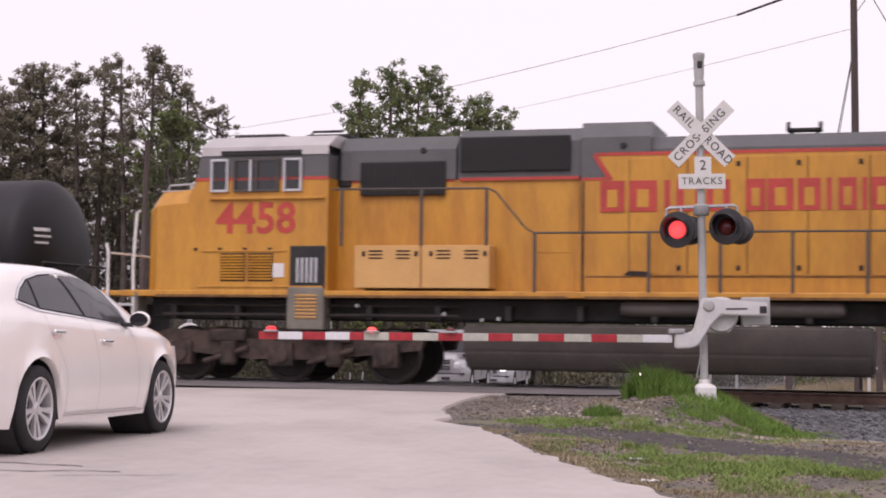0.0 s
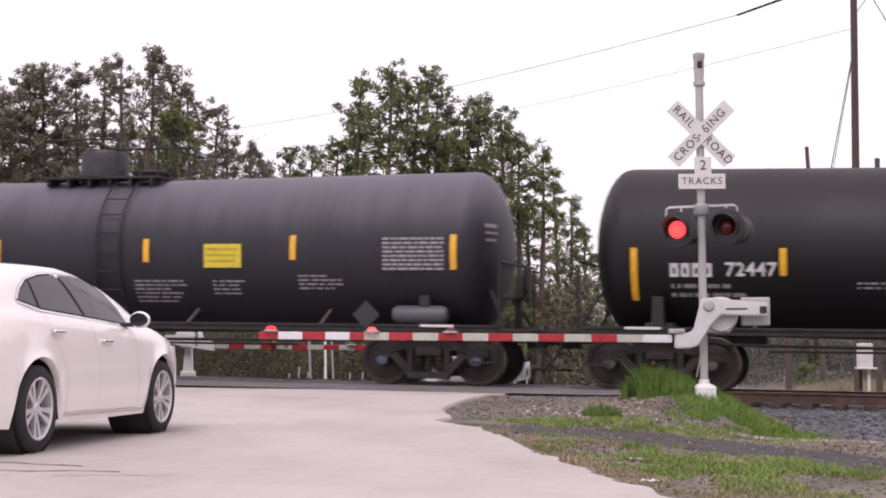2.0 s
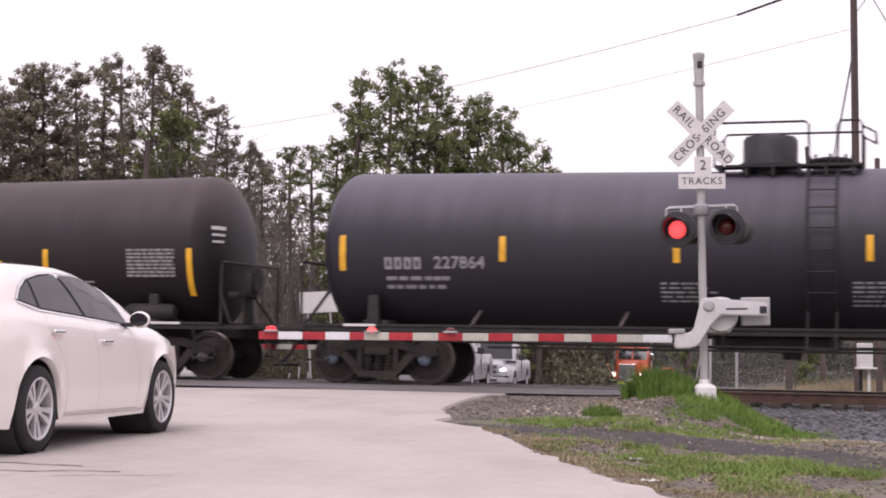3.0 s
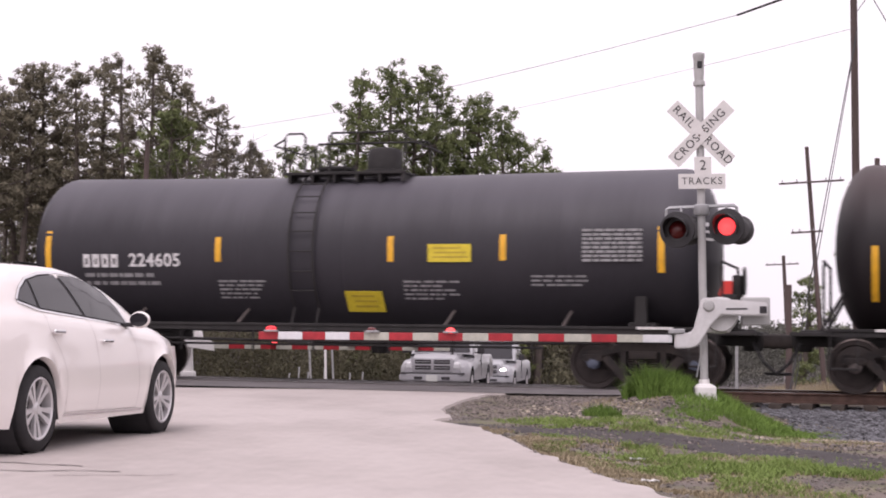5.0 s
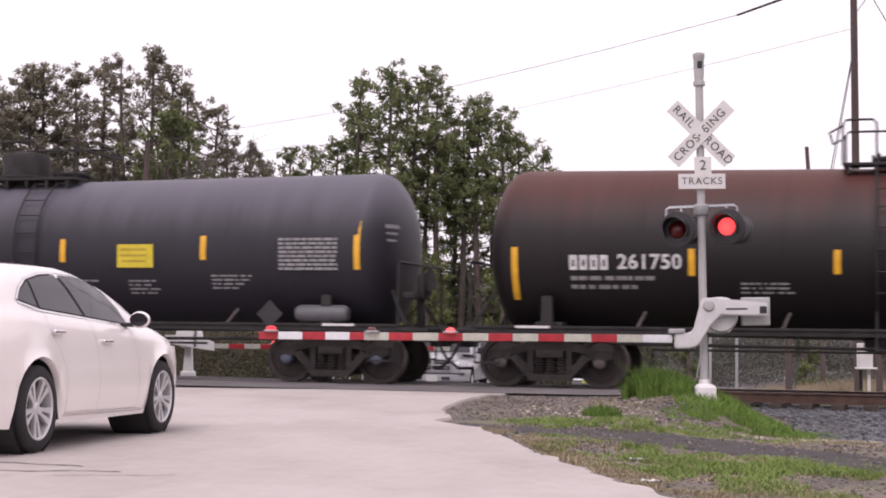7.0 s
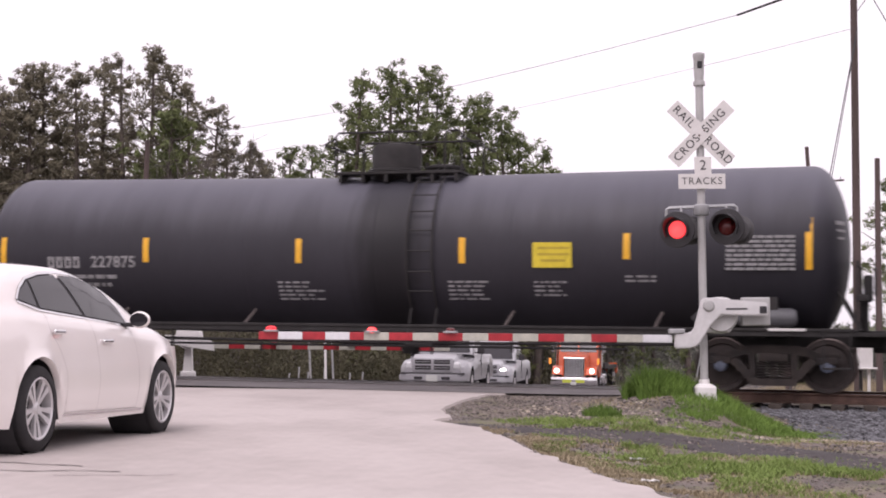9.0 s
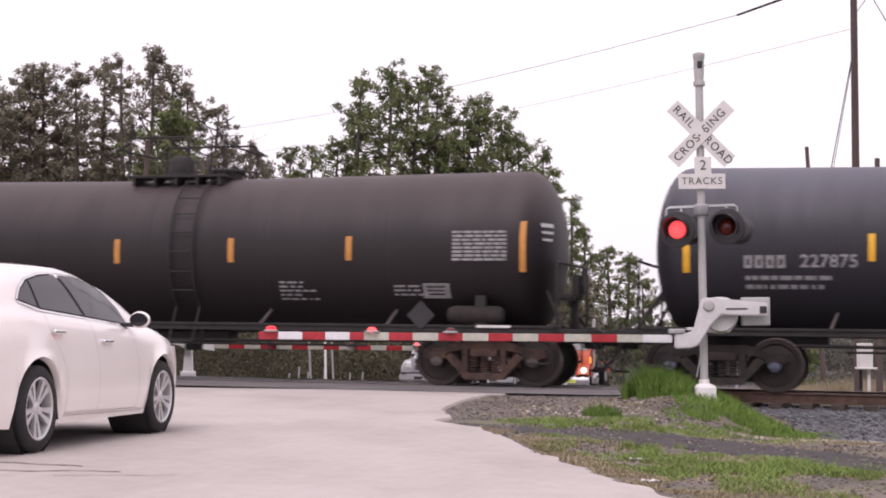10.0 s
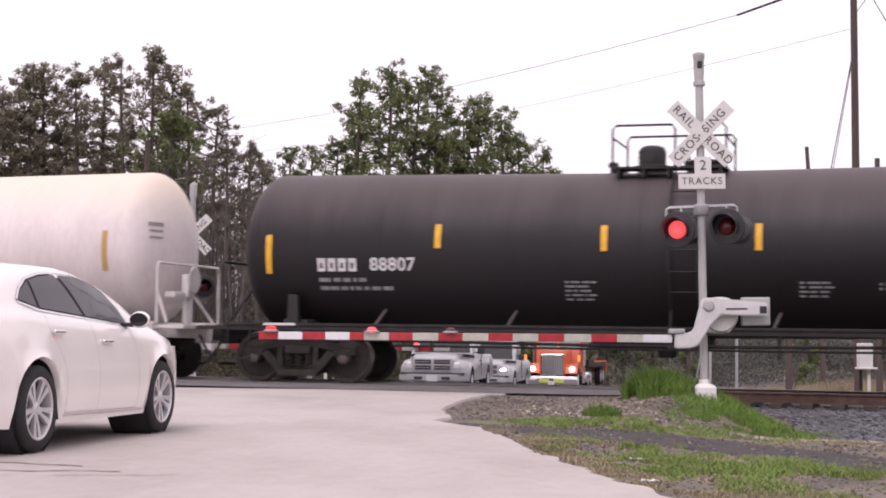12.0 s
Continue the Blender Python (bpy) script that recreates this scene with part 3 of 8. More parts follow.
    if spec.get("scrawl"):
        x0, zz = spec["scrawl"]
        for k in range(9):
            bm = bmesh.new()
            a = rnd.uniform(0, 6.28)
            cx, cz = x0 - 0.45 + 0.11 * k, zz + rnd.uniform(-0.1, 0.14)
            pts = []
            for i in range(7):
                xx, z2 = cx + 0.14 * math.cos(a + i * 0.6), cz + 0.19 * math.sin(a * 1.3 + i * 0.75)
                pts.append((xx, on_tank(R, zc, z2, 0.004)[0], z2))
            pipe(bm, pts, 0.013, 5)
            part("paint_stroke", bm, M["scrawl"], car)
    top = zc + R + tank_bend(0, half)
    # ladder
    lx = spec["ladder"]
    bm = bmesh.new()
    for u in (-0.24, 0.24):
        pipe(bm, [(lx + u, -1.50, 0.72)] + [(lx + u, -(R + 0.09) * math.cos(k * 0.18), zc + (R + 0.09) * math.sin(k * 0.18)) for k in range(-4, 8)], 0.022, 6)
    part("ladder_rail", bm, iron, car)
    rb = bmesh.new()
    rod(rb, (-0.24, 0, 0), (0.24, 0, 0), 0.014, seg=6)
    rung = part("rung", rb, iron, car)
    for k in range(9):
        ang = -0.72 + k * 0.235
        o = rung if k == 0 else new("rung", rung.data)
        o.parent = car
        if k < 1:
            o.matrix_basis = pose(lx, -1.50, 0.74)
        else:
            o.matrix_basis = pose(lx, -(R + 0.09) * math.cos(ang), zc + (R + 0.09) * math.sin(ang))
    # top platform with rails, manway and valve housing
    p0, p1 = spec["platform"]
    bm = bmesh.new()
    for yy in (-0.62, 0.62):
        box(bm, ((p0 + p1) / 2, yy, top + 0.02), (p1 - p0, 0.42, 0.05), 0.01)
        for x in np.arange(p0 + 0.1, p1, 0.45):
            box(bm, (x, yy, top - 0.07), (0.05, 0.40, 0.16))
    for x in (p0 + 0.05, p1 - 0.05):
        box(bm, (x, 0, top + 0.02), (0.1, 1.3, 0.04))
    part("platform", bm, iron, car)
    bm = bmesh.new()
    hz = top + spec.get("railh", 0.78)
    # the near rail leaves a gap where the ladder comes up
    for yy, u0, u1 in ((-0.8, p0, lx - 0.24), (-0.8, lx + 0.24, p1), (0.8, p0, p1)):
        if u1 - u0 > 0.2:
            pipe(bm, [(u0, yy, top), (u0, yy, hz - 0.07), (u0 + 0.06, yy, hz), (u1 - 0.06, yy, hz), (u1, yy, hz - 0.07), (u1, yy, top)], 0.021)
    for x, sg in ((p0, -1), (p1, 1)):
        ext = 0.0 if spec.get("straight") else 0.22
        pipe(bm, [(x, -0.8, hz - 0.1), (x + sg * ext, -0.8, hz - 0.22), (x + sg * ext, 0.8, hz - 0.22), (x, 0.8, hz - 0.1)], 0.019)
    part("platform_rail", bm, iron, car)
    dx, dr, dh = spec["dome"]
    bm = bmesh.new()
    lathe(bm, [(dr, top - 0.15), (dr, top + 0.08), (dr + 0.05, top + 0.09), (dr + 0.05, top + 0.13), (dr - 0.02, top + 0.15), (dr - 0.02, top + dh - 0.08), (dr - 0.06, top + dh - 0.01), (dr * 0.5, top + dh + 0.02), (0.01, top + dh + 0.03)], 28, "z", (dx, 0, 0))
    part("valve_housing", bm, spec.get("dome_mat", iron), car, smooth=40)
    mx = spec["manway"]
    bm = bmesh.new()
    lathe(bm, [(0.34, top - 0.1), (0.34, top + 0.14), (0.38, top + 0.15), (0.38, top + 0.19), (0.2, top + 0.23), (0.01, top + 0.24)], 24, "z", (mx, 0, 0))
    hatch = part("manway", bm, iron, car, smooth=40)
    bb = bmesh.new()
    rod(bb, (0, 0, 0.10), (0, 0, 0.26), 0.025, seg=6)
    bolt = None
    for k in range(8):
        o = part("manway_bolt", bb, iron, hatch) if bolt is None else new("manway_bolt", bolt.data)
        bolt = o
        o.parent = hatch
        o.matrix_basis = pose(mx + 0.36 * math.cos(k * 0.785), 0.36 * math.sin(k * 0.785), top)
    if spec.get("vent"):
        bm = bmesh.new()
        lathe(bm, [(0.06, top - 0.1), (0.06, top + 0.12), (0.10, top + 0.13), (0.09, top + 0.2), (0.01, top + 0.23)], 12, "z", (spec["vent"], 0, 0))
        part("vent_valve", bm, iron, car, smooth=40)
    # reflective stripes, stencils, panels
    for x, z0, z1 in spec["stripes"]:
        x = max(-half + 0.69, x)
        stripe("reflector_stripe", x, z0 + tank_bend(x, half), z1 + tank_bend(x, half), 0.115, R, zc, spec.get("tape", M["yellowtape"]), car)
    for x, z, w, n in spec.get("blocks", ()):
        stencil_block(x, z, w, n, 0.075, R, zc + tank_bend(x, half), spec.get("blockmat", M["stencilfaint"]), car, rnd)
    for x, z, w, hgt, mm in spec.get("panels", ()):
        y, tilt = on_tank(R, zc + tank_bend(x, half), z, 0.010)
        bm = bmesh.new()
        box(bm, (0, 0, 0), (w, hgt, 0.008), 0.002)
        pl = part("stencil_panel", bm, M[mm], car)
        pl.matrix_basis = facing(x, y, z, tilt)
        bm = bmesh.new()
        for k in range(3):
            box(bm, (rnd.uniform(-0.05, 0.05) * w, hgt * (0.28 - 0.25 * k), 0.006), (w * rnd.uniform(0.6, 0.85), hgt * 0.1, 0.004))
        part("panel_stencil", bm, M["panelink"] if mm == "yellowplac" else M["dark"], pl)
    for x, z, w, hgt in spec.get("tables", ()):
        y, tilt = on_tank(R, zc + tank_bend(x, half), z, 0.008)
        bm = bmesh.new()
        for k in range(8):
            u = -w / 2
            zz = hgt / 2 - (k + 0.5) * hgt / 8
            while u < w / 2 - 0.02:
                l = min(rnd.uniform(0.08, 0.2), w / 2 - u)
                box(bm, (u + l / 2, zz, 0), (l, hgt / 8 * 0.62, 0.005))
                u += l + 0.025
        tb = part("inspection_table", bm, spec.get("blockmat", M["stencilfaint"]), car)
        tagged(tb, kind="stuff")
        tb.matrix_basis = facing(x, y, z, tilt)
    if spec.get("number"):
        x, z, hgt, wd = spec["number_at"]
        y, tilt = on_tank(R, zc + tank_bend(x, half), z, 0.008)
        mk = spec.get("number_mat", M["stencil"])
        n = len(spec["number"])
        cw = wd / (n + 5)
        lettering("car_number", spec["number"], hgt * 1.38, mk, car, facing(x + wd / 2 - n * cw / 2, y, z, tilt), 0.003, spec.get("spacing", 1.05), "", 0.02)
        bm = bmesh.new()
        for k in range(4):
            box(bm, (-wd / 2 + (k + 0.5) * cw * 1.02, 0, 0), (cw * 0.78, hgt, 0.005), 0.002)
            box(bm, (-wd / 2 + (k + 0.5) * cw * 1.02, -hgt * 0.05, 0.001), (cw * 0.24, hgt * 0.45, 0.006), 0, None, 1)
        mb = part("owner_mark", bm, [mk, body], car)
        mb.matrix_basis = facing(x, y, z, tilt)
        stencil_block(x - wd * 0.08, z - 0.27, wd * 0.8, 2, 0.15, R, zc + tank_bend(x, half), spec.get("blockmat", M["stencilfaint"]), car, rnd)
    for x in (-(half - 1.25), half - 1.25):
        bogie(car, x, spec.get("cap", M["hubgrey"]), frame_mat)
    return car


M["scrawl"] = material("pale_spray_paint", (0.20, 0.27, 0.28), 0.6, vary=0.2)


def stripes(*rows):
    return [(x, z0, z1) for x, z0, z1 in rows]


# top is the crown with sky light in its colour; brown hues are real paint
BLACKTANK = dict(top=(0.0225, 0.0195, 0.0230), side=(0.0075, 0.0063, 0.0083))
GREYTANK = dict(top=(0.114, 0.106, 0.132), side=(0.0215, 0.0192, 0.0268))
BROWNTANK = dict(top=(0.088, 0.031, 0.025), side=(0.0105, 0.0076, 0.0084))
BROWNBLACKTANK = dict(top=(0.072, 0.055, 0.056), side=(0.0145, 0.0110, 0.0125))
SPECS = [
    dict(seed=1, right=-7.71, left=-23.11, name_mat="black_tank_paint", **BLACKTANK, label="glossy black railway tank car with white stencils and yellow stripes",
         number="72447", number_at=(-5.33, 2.07, 0.24, 1.85), ladder=-0.65, platform=(-1.45, 1.05), dome=(0.40, 0.30, 0.55), manway=(-0.62), railh=0.78,
         stripes=stripes((-6.85, 1.52, 2.42), (-4.33, 1.97, 2.43), (-2.05, 1.97, 2.44), (0.9, 1.97, 2.44), (3.74, 1.97, 2.43), (7.05, 1.52, 2.42)),
         blocks=[(-2.78, 1.85, 0.7, 2), (0.52, 1.86, 0.75, 6), (2.73, 1.86, 0.8, 3), (5.0, 2.05, 0.5, 1)], panels=[(-0.09, 1.71, 0.4, 0.36, "yellowplac")],
         tables=[(5.6, 2.12, 1.0, 0.5)], reservoir=M["dark"]),
    dict(seed=2, right=-24.96, left=-41.5, name_mat="dusty_grey_tank_paint", **GREYTANK, label="dusty charcoal-grey railway tank car with faded stencils",
         number="227864", number_at=(-5.82, 2.19, 0.22, 1.95), number_mat=M["stencilfaint"], ladder=0.90, platform=(-0.95, 1.55), dome=(-0.05, 0.50, 0.62), manway=1.0,
         stripes=stripes((-7.84, 2.02, 2.89), (-4.58, 2.21, 2.66), (-1.51, 2.22, 2.67), (1.68, 2.24, 2.68), (4.66, 2.25, 2.7), (7.73, 2.04, 2.92)),
         blocks=[(-1.32, 1.84, 0.95, 5), (1.9, 1.86, 1.0, 6), (3.4, 1.86, 0.75, 4), (5.2, 1.96, 0.9, 4)], panels=[(3.26, 2.33, 0.75, 0.44, "yellowplac")],
         tables=[(6.98, 2.36, 1.15, 0.62)], reservoir=material("grey_reservoir", (0.10, 0.10, 0.112), 0.5, vary=0.2), cap=M["hubblue"], dome_mat=material("grey_housing", (0.035, 0.034, 0.04), 0.6)),
    dict(seed=3, right=-43.54, left=-58.61, name_mat="black_dusty_tank_paint", **BROWNBLACKTANK, label="dull black railway tank car with brown dust on top",
         number="261767", number_at=(-5.0, 2.2, 0.25, 1.9), ladder=-0.55, platform=(-1.3, 1.1), dome=(0.3, 0.30, 0.55), manway=-0.5,
         stripes=stripes((-6.9, 1.52, 2.44), (-3.83, 1.97, 2.43), (-1.42, 1.97, 2.43), (1.59, 1.99, 2.46), (4.16, 2.0, 2.46), (7.2, 1.55, 2.44)),
         blocks=[(-2.53, 1.84, 0.95, 3), (1.41, 1.84, 1.0, 5), (4.63, 1.84, 0.95, 3)], panels=[(2.81, 2.08, 0.8, 0.34, "yellowplac")], tables=[(6.4, 2.2, 1.0, 0.56)], reservoir=M["dark"]),
    dict(seed=4, right=-60.72, left=-73.99, name_mat="grey_tank_paint", top=(0.095, 0.0895, 0.104), side=(0.0277, 0.0254, 0.0315), label="short charcoal-grey railway tank car with yellow panels",
         number="224605", number_at=(-4.16, 2.24, 0.25, 2.1), ladder=-0.70, platform=(-1.35, 1.05), dome=(0.38, 0.36, 0.55), manway=-0.6,
         stripes=stripes((-5.96, 2.0, 2.92), (-2.38, 2.23, 2.69), (1.01, 2.24, 2.7), (3.1, 2.24, 2.7), (5.9, 2.0, 2.92)),
         blocks=[(-1.9, 1.86, 1.0, 5), (1.78, 1.86, 1.1, 5), (4.2, 1.96, 1.2, 3)], panels=[(2.12, 2.37, 0.8, 0.32, "yellowplac"), (0.45, 1.5, 0.72, 0.46, "yellowplac")],
         tables=[(5.05, 2.5, 1.05, 0.6)], cap=M["hubblue"]),
    dict(seed=5, right=-75.95, left=-91.2, name_mat="rust_brown_tank_paint", **BROWNTANK, label="rust-brown and black railway tank car with graffiti scrawl",
         number="261750", number_at=(-5.0, 2.2, 0.26, 1.95), ladder=-0.55, platform=(-1.35, 1.0), dome=(0.42, 0.27, 0.52), manway=-0.5, vent=1.05,
         stripes=stripes((-6.95, 1.52, 2.44), (-3.83, 1.97, 2.43), (-1.42, 1.97, 2.43), (1.59, 1.99, 2.46), (4.16, 2.0, 2.46), (7.2, 1.55, 2.44)),
         blocks=[(-2.53, 1.84, 0.95, 3), (1.41, 1.84, 1.0, 5), (4.6, 1.84, 0.95, 3), (-0.1, 1.45, 0.6, 3)], panels=[(2.81, 2.08, 0.82, 0.34, "yellowplac")], tables=[(6.42, 2.2, 0.95, 0.62)], scrawl=(5.3, 1.72)),
    dict(seed=6, right=-92.98, left=-109.44, name_mat="slate_grey_tank_paint", **GREYTANK, label="slate-grey railway tank car with yellow panel and blue bearings",
         number="227871", number_at=(-5.6, 2.19, 0.22, 1.95), number_mat=M["stencilfaint"], ladder=0.95, platform=(-0.95, 1.55), dome=(0.0, 0.50, 0.62), manway=1.05,
         stripes=stripes((-7.7, 2.02, 2.89), (-4.5, 2.21, 2.66), (-1.4, 2.22, 2.67), (1.75, 2.24, 2.68), (4.7, 2.25, 2.7), (7.75, 2.04, 2.92)),
         blocks=[(-1.3, 1.84, 0.95, 5), (1.9, 1.86, 1.0, 6), (3.5, 1.86, 0.75, 4), (5.3, 1.96, 0.9, 4)], panels=[(3.3, 2.33, 0.75, 0.44, "yellowplac")],
         tables=[(6.8, 2.36, 1.15, 0.62)], reservoir=material("pale_grey_reservoir", (0.125, 0.125, 0.135), 0.5, vary=0.2), cap=M["hubblue"]),
    dict(seed=7, grow=0.35, right=-111.66, left=-127.93, name_mat="blue_grey_tank_paint", top=(0.108, 0.106, 0.130), side=(0.0250, 0.0232, 0.0305), stain=0.20, label="blue-grey railway tank car with a black spill stain and blue bearings",
         number="227875", number_at=(-5.52, 2.21, 0.22, 1.95), number_mat=M["stencilfaint"], ladder=1.05, platform=(-0.85, 1.6), dome=(0.10, 0.50, 0.62), manway=1.05,
         stripes=stripes((-7.5, 1.99, 2.9), (-4.39, 2.21, 2.67), (-1.29, 2.22, 2.67), (1.83, 2.21, 2.67), (4.78, 2.25, 2.7), (7.85, 2.04, 2.92)),
         blocks=[(-1.25, 1.84, 0.95, 5), (1.95, 1.86, 0.8, 5), (3.5, 1.86, 0.75, 4), (5.2, 1.96, 0.9, 2)], panels=[(3.47, 2.33, 0.70, 0.44, "yellowplac")],
         tables=[(7.05, 2.36, 1.15, 0.62)], reservoir=material("light_reservoir", (0.11, 0.11, 0.12), 0.5, vary=0.2), cap=M["hubblue"]),
    dict(seed=8, frame_mat=M["rustbrown"], right=-129.8, left=-145.06, name_mat="brown_black_tank_paint", **BROWNBLACKTANK, label="brownish-black railway tank car with a darker middle section",
         number="67565", number_at=(-4.96, 2.15, 0.23, 1.95), ladder=0.75, platform=(-0.75, 1.25), dome=(0.0, 0.27, 0.48), manway=0.95,
         stripes=stripes((-7.15, 2.02, 2.91), (-3.91, 2.21, 2.65), (-0.61, 2.22, 2.68), (1.74, 2.23, 2.68), (4.07, 2.24, 2.68), (7.32, 2.0, 2.9)), tape=material("faded_orange_stripe", (0.55, 0.24, 0.05), 0.6, vary=0.2),
         blocks=[(-2.95, 2.18, 1.0, 4), (3.05, 1.84, 0.75, 5), (5.3, 1.78, 0.8, 3)], tables=[(6.53, 2.5, 1.0, 0.56)], panels=[(5.7, 1.7, 0.5, 0.3, "stencilfaint")], reservoir=M["rustdark"]),
    dict(seed=9, right=-146.98, left=-162.25, name_mat="soot_black_tank_paint", top=(0.088, 0.070, 0.072), side=(0.0120, 0.0094, 0.0113), label="soot-black railway tank car with white stencils",
         number="88807", number_at=(-4.92, 2.16, 0.24, 1.95), ladder=0.80, platform=(-0.55, 1.45), dome=(0.04, 0.27, 0.48), manway=1.0, vent=-0.75, straight=True,
         stripes=stripes((-6.83, 1.97, 2.89), (-3.58, 2.46, 2.89), (-0.57, 2.43, 2.88), (2.07, 2.42, 2.88), (4.56, 2.42, 2.88), (7.33, 1.97, 2.9)),
         blocks=[(-0.95, 1.86, 0.65, 5), (3.06, 1.86, 0.65, 4), (4.4, 1.84, 0.75, 2)], tables=[(6.62, 2.5, 1.0, 0.56)], panels=[(5.6, 1.7, 0.5, 0.3, "stencilfaint")], reservoir=M["rustdark"]),
    dict(seed=10, right=-164.05, left=-179.3, name_mat="white_tank_paint", top=(0.72, 0.62, 0.52), side=(0.70, 0.63, 0.63), label="white railway tank car with rust-stained top", R=1.52, zc=2.52,
         iron=material("white_fittings", (0.62, 0.58, 0.57), 0.6, vary=0.2), railmat=material("white_rails", (0.66, 0.63, 0.62), 0.6, vary=0.2),
         number=None, ladder=0.5, platform=(-1.2, 1.2), dome=(-0.2, 0.3, 0.5), manway=0.6,
         stripes=stripes((-6.8, 1.97, 2.89), (-3.5, 2.21, 2.66), (0.0, 2.21, 2.66), (3.4, 2.21, 2.66), (6.85, 2.02, 2.9)), tape=material("tan_stripe", (0.52, 0.33, 0.10), 0.6, vary=0.2)),
]
for spec in SPECS:
    tank_car(spec)


# ---- locomotive ----
M.update(
    yellow=material("armour_yellow_paint", (0.535, 0.252, 0.028), 0.45, vary=0.2, scale=1.6, fine=14, second=(0.43, 0.188, 0.024), streak=(1.3, 1, 0.3)),
    grime=material("brown_seam_grime", (0.20, 0.095, 0.030), 0.8, vary=0.35, scale=5, fine=25),
    paleyellow=material("faded_yellow_panel", (0.60, 0.335, 0.115), 0.5, vary=0.1, scale=1.5, fine=20),
    locogrey=material("harbor_grey_paint", (0.105, 0.103, 0.107), 0.5, vary=0.15, scale=1.3, fine=20),
    paleroof=material("pale_cab_roof", (0.46, 0.43, 0.43), 0.5, vary=0.1, scale=2),
    locored=material("faded_red_paint", (0.50, 0.055, 0.04), 0.5, vary=0.2, scale=3, fine=25),
    truckbrown=material("brown_dusty_truck", (0.072, 0.047, 0.038), 0.85, vary=0.35, scale=3, fine=25, second=(0.022, 0.016, 0.014)),
    grille=material("black_grille", (0.018, 0.017, 0.018), 0.7, vary=0.2),
    tankgrey=material("dusty_fuel_tank", (0.085, 0.072, 0.064), 0.7, vary=0.25, scale=1.2, fine=20),
    stepgrey=material("grey_step_box", (0.20, 0.18, 0.15), 0.7, vary=0.2, scale=3),
    handrail=material("dull_grey_rail", (0.075, 0.062, 0.056), 0.6, vary=0.2),
    alu=material("aluminium_window_frame", (0.55, 0.55, 0.57), 0.35, 0.6, vary=0.1),
    cabglass=material("dark_cab_glass", (0.012, 0.012, 0.014), 0.06, vary=0.05, spec=0.6),
)


def locomotive():
    loco = empty("locomotive", track_pose(0), "yellow and grey six-axle diesel locomotive with red numbers", "locomotive")
    ROLLING.append((loco, 0.0))
    DK = 1.67
    # frame and deck
    bm = bmesh.new()
    box(bm, (5.0, 0, 1.63), (21.2, 3.04, 0.12), 0.02)
    part("deck_sill", bm, M["yellow"], loco)
    bm = bmesh.new()
    box(bm, (5.0, 0, 1.36), (20.4, 2.2, 0.40), 0.05)
    part("underframe", bm, M["dark"], loco)
    for x in np.arange(-4.6, 15, 1.3):
        bm = bmesh.new()
        box(bm, (x, 0, 1.30), (0.12, 2.7, 0.28), 0.02)
        part("frame_bracket", bm, M["dark"], loco)
    for yy, zz, rr in ((-1.35, 1.24, 0.035), (-1.30, 1.42, 0.025)):
        bm = bmesh.new()
        pipe(bm, [(-4.8, yy, zz), (1.0, yy, zz)], rr)
        part("air_pipe", bm, M["rustdark"], loco)
    # nose: full-width, chamfered front and corners
    bm = bmesh.new()
    secs = [(-4.15, 1.50, 3.34, 3.62), (-4.95, 1.42, 3.28, 3.56), (-5.18, 1.22, 3.20, 3.44), (-5.26, 0.95, 3.12, 3.30)]
    rings = []
    for x, hw, zs, zt in secs:
        pts = [(-hw, DK), (-hw, zs), (-hw + 0.28, zt), (hw - 0.28, zt), (hw, zs), (hw, DK)]
        rings.append([bm.verts.new((x, y, z)) for y, z in pts])
    for a, b in zip(rings, rings[1:]):
        for k in range(5):
            bm.faces.new((a[k], b[k], b[k + 1], a[k + 1]))
    bm.faces.new(rings[-1])
    bmesh.ops.recalc_face_normals(bm, faces=bm.faces)
    part("nose", bm, M["yellow"], loco, smooth=25)
    bm = bmesh.new()
    slab(bm, [(-5.05, -1.05), (-4.2, -1.15), (-4.2, 1.15), (-5.05, 1.05)], 3.585, 3.61, axis="z")
    pipe(bm, [(-5.0, -0.9, 3.6), (-4.95, -0.9, 3.72), (-4.4, -0.95, 3.74), (-4.35, -0.95, 3.6)], 0.02)
    part("nose_top", bm, M["paleroof"], loco)
    # cab with slanted windscreen and chamfered roof
    bm = bmesh.new()
    prof = [(-4.30, DK), (-4.27, 3.40), (-4.10, 3.76), (-1.47, 3.76), (-1.47, DK)]
    slab(bm, prof, -1.50, 1.50)
    part("cab", bm, M["yellow"], loco)
    bm = bmesh.new()
    prof = [(-4.10, 3.765), (-4.00, 4.36), (-1.47, 4.36), (-1.47, 3.765)]
    slab(bm, prof, -1.50, 1.50)
    part("cab_upper", bm, M["locogrey"], loco)
    bm = bmesh.new()
    prof = [(-1.52, 4.20), (-1.50, 4.36), (-1.02, 4.60), (1.02, 4.60), (1.50, 4.36), (1.52, 4.20)]
    slab(bm, prof, -4.02, -1.47, axis="x")
    part("cab_roof", bm, M["paleroof"], loco, "faded pale grey cab roof")
    bm = bmesh.new()
    box(bm, (-2.8, -1.52, 4.24), (1.6, 0.05, 0.09), 0.01)
    part("roof_gutter", bm, M["dark"], loco)
    bm = bmesh.new()
    box(bm, (-3.2, 0, 4.66), (1.0, 1.3, 0.10), 0.04)
    box(bm, (-1.9, 0, 4.66), (0.9, 0.9, 0.10), 0.04)
    pipe(bm, [(-2.3, -0.4, 4.62), (-2.2, -0.4, 4.76), (-1.6, -0.4, 4.76)], 0.025)
    part("roof_equipment", bm, M["dark"], loco)
    bm = bmesh.new()
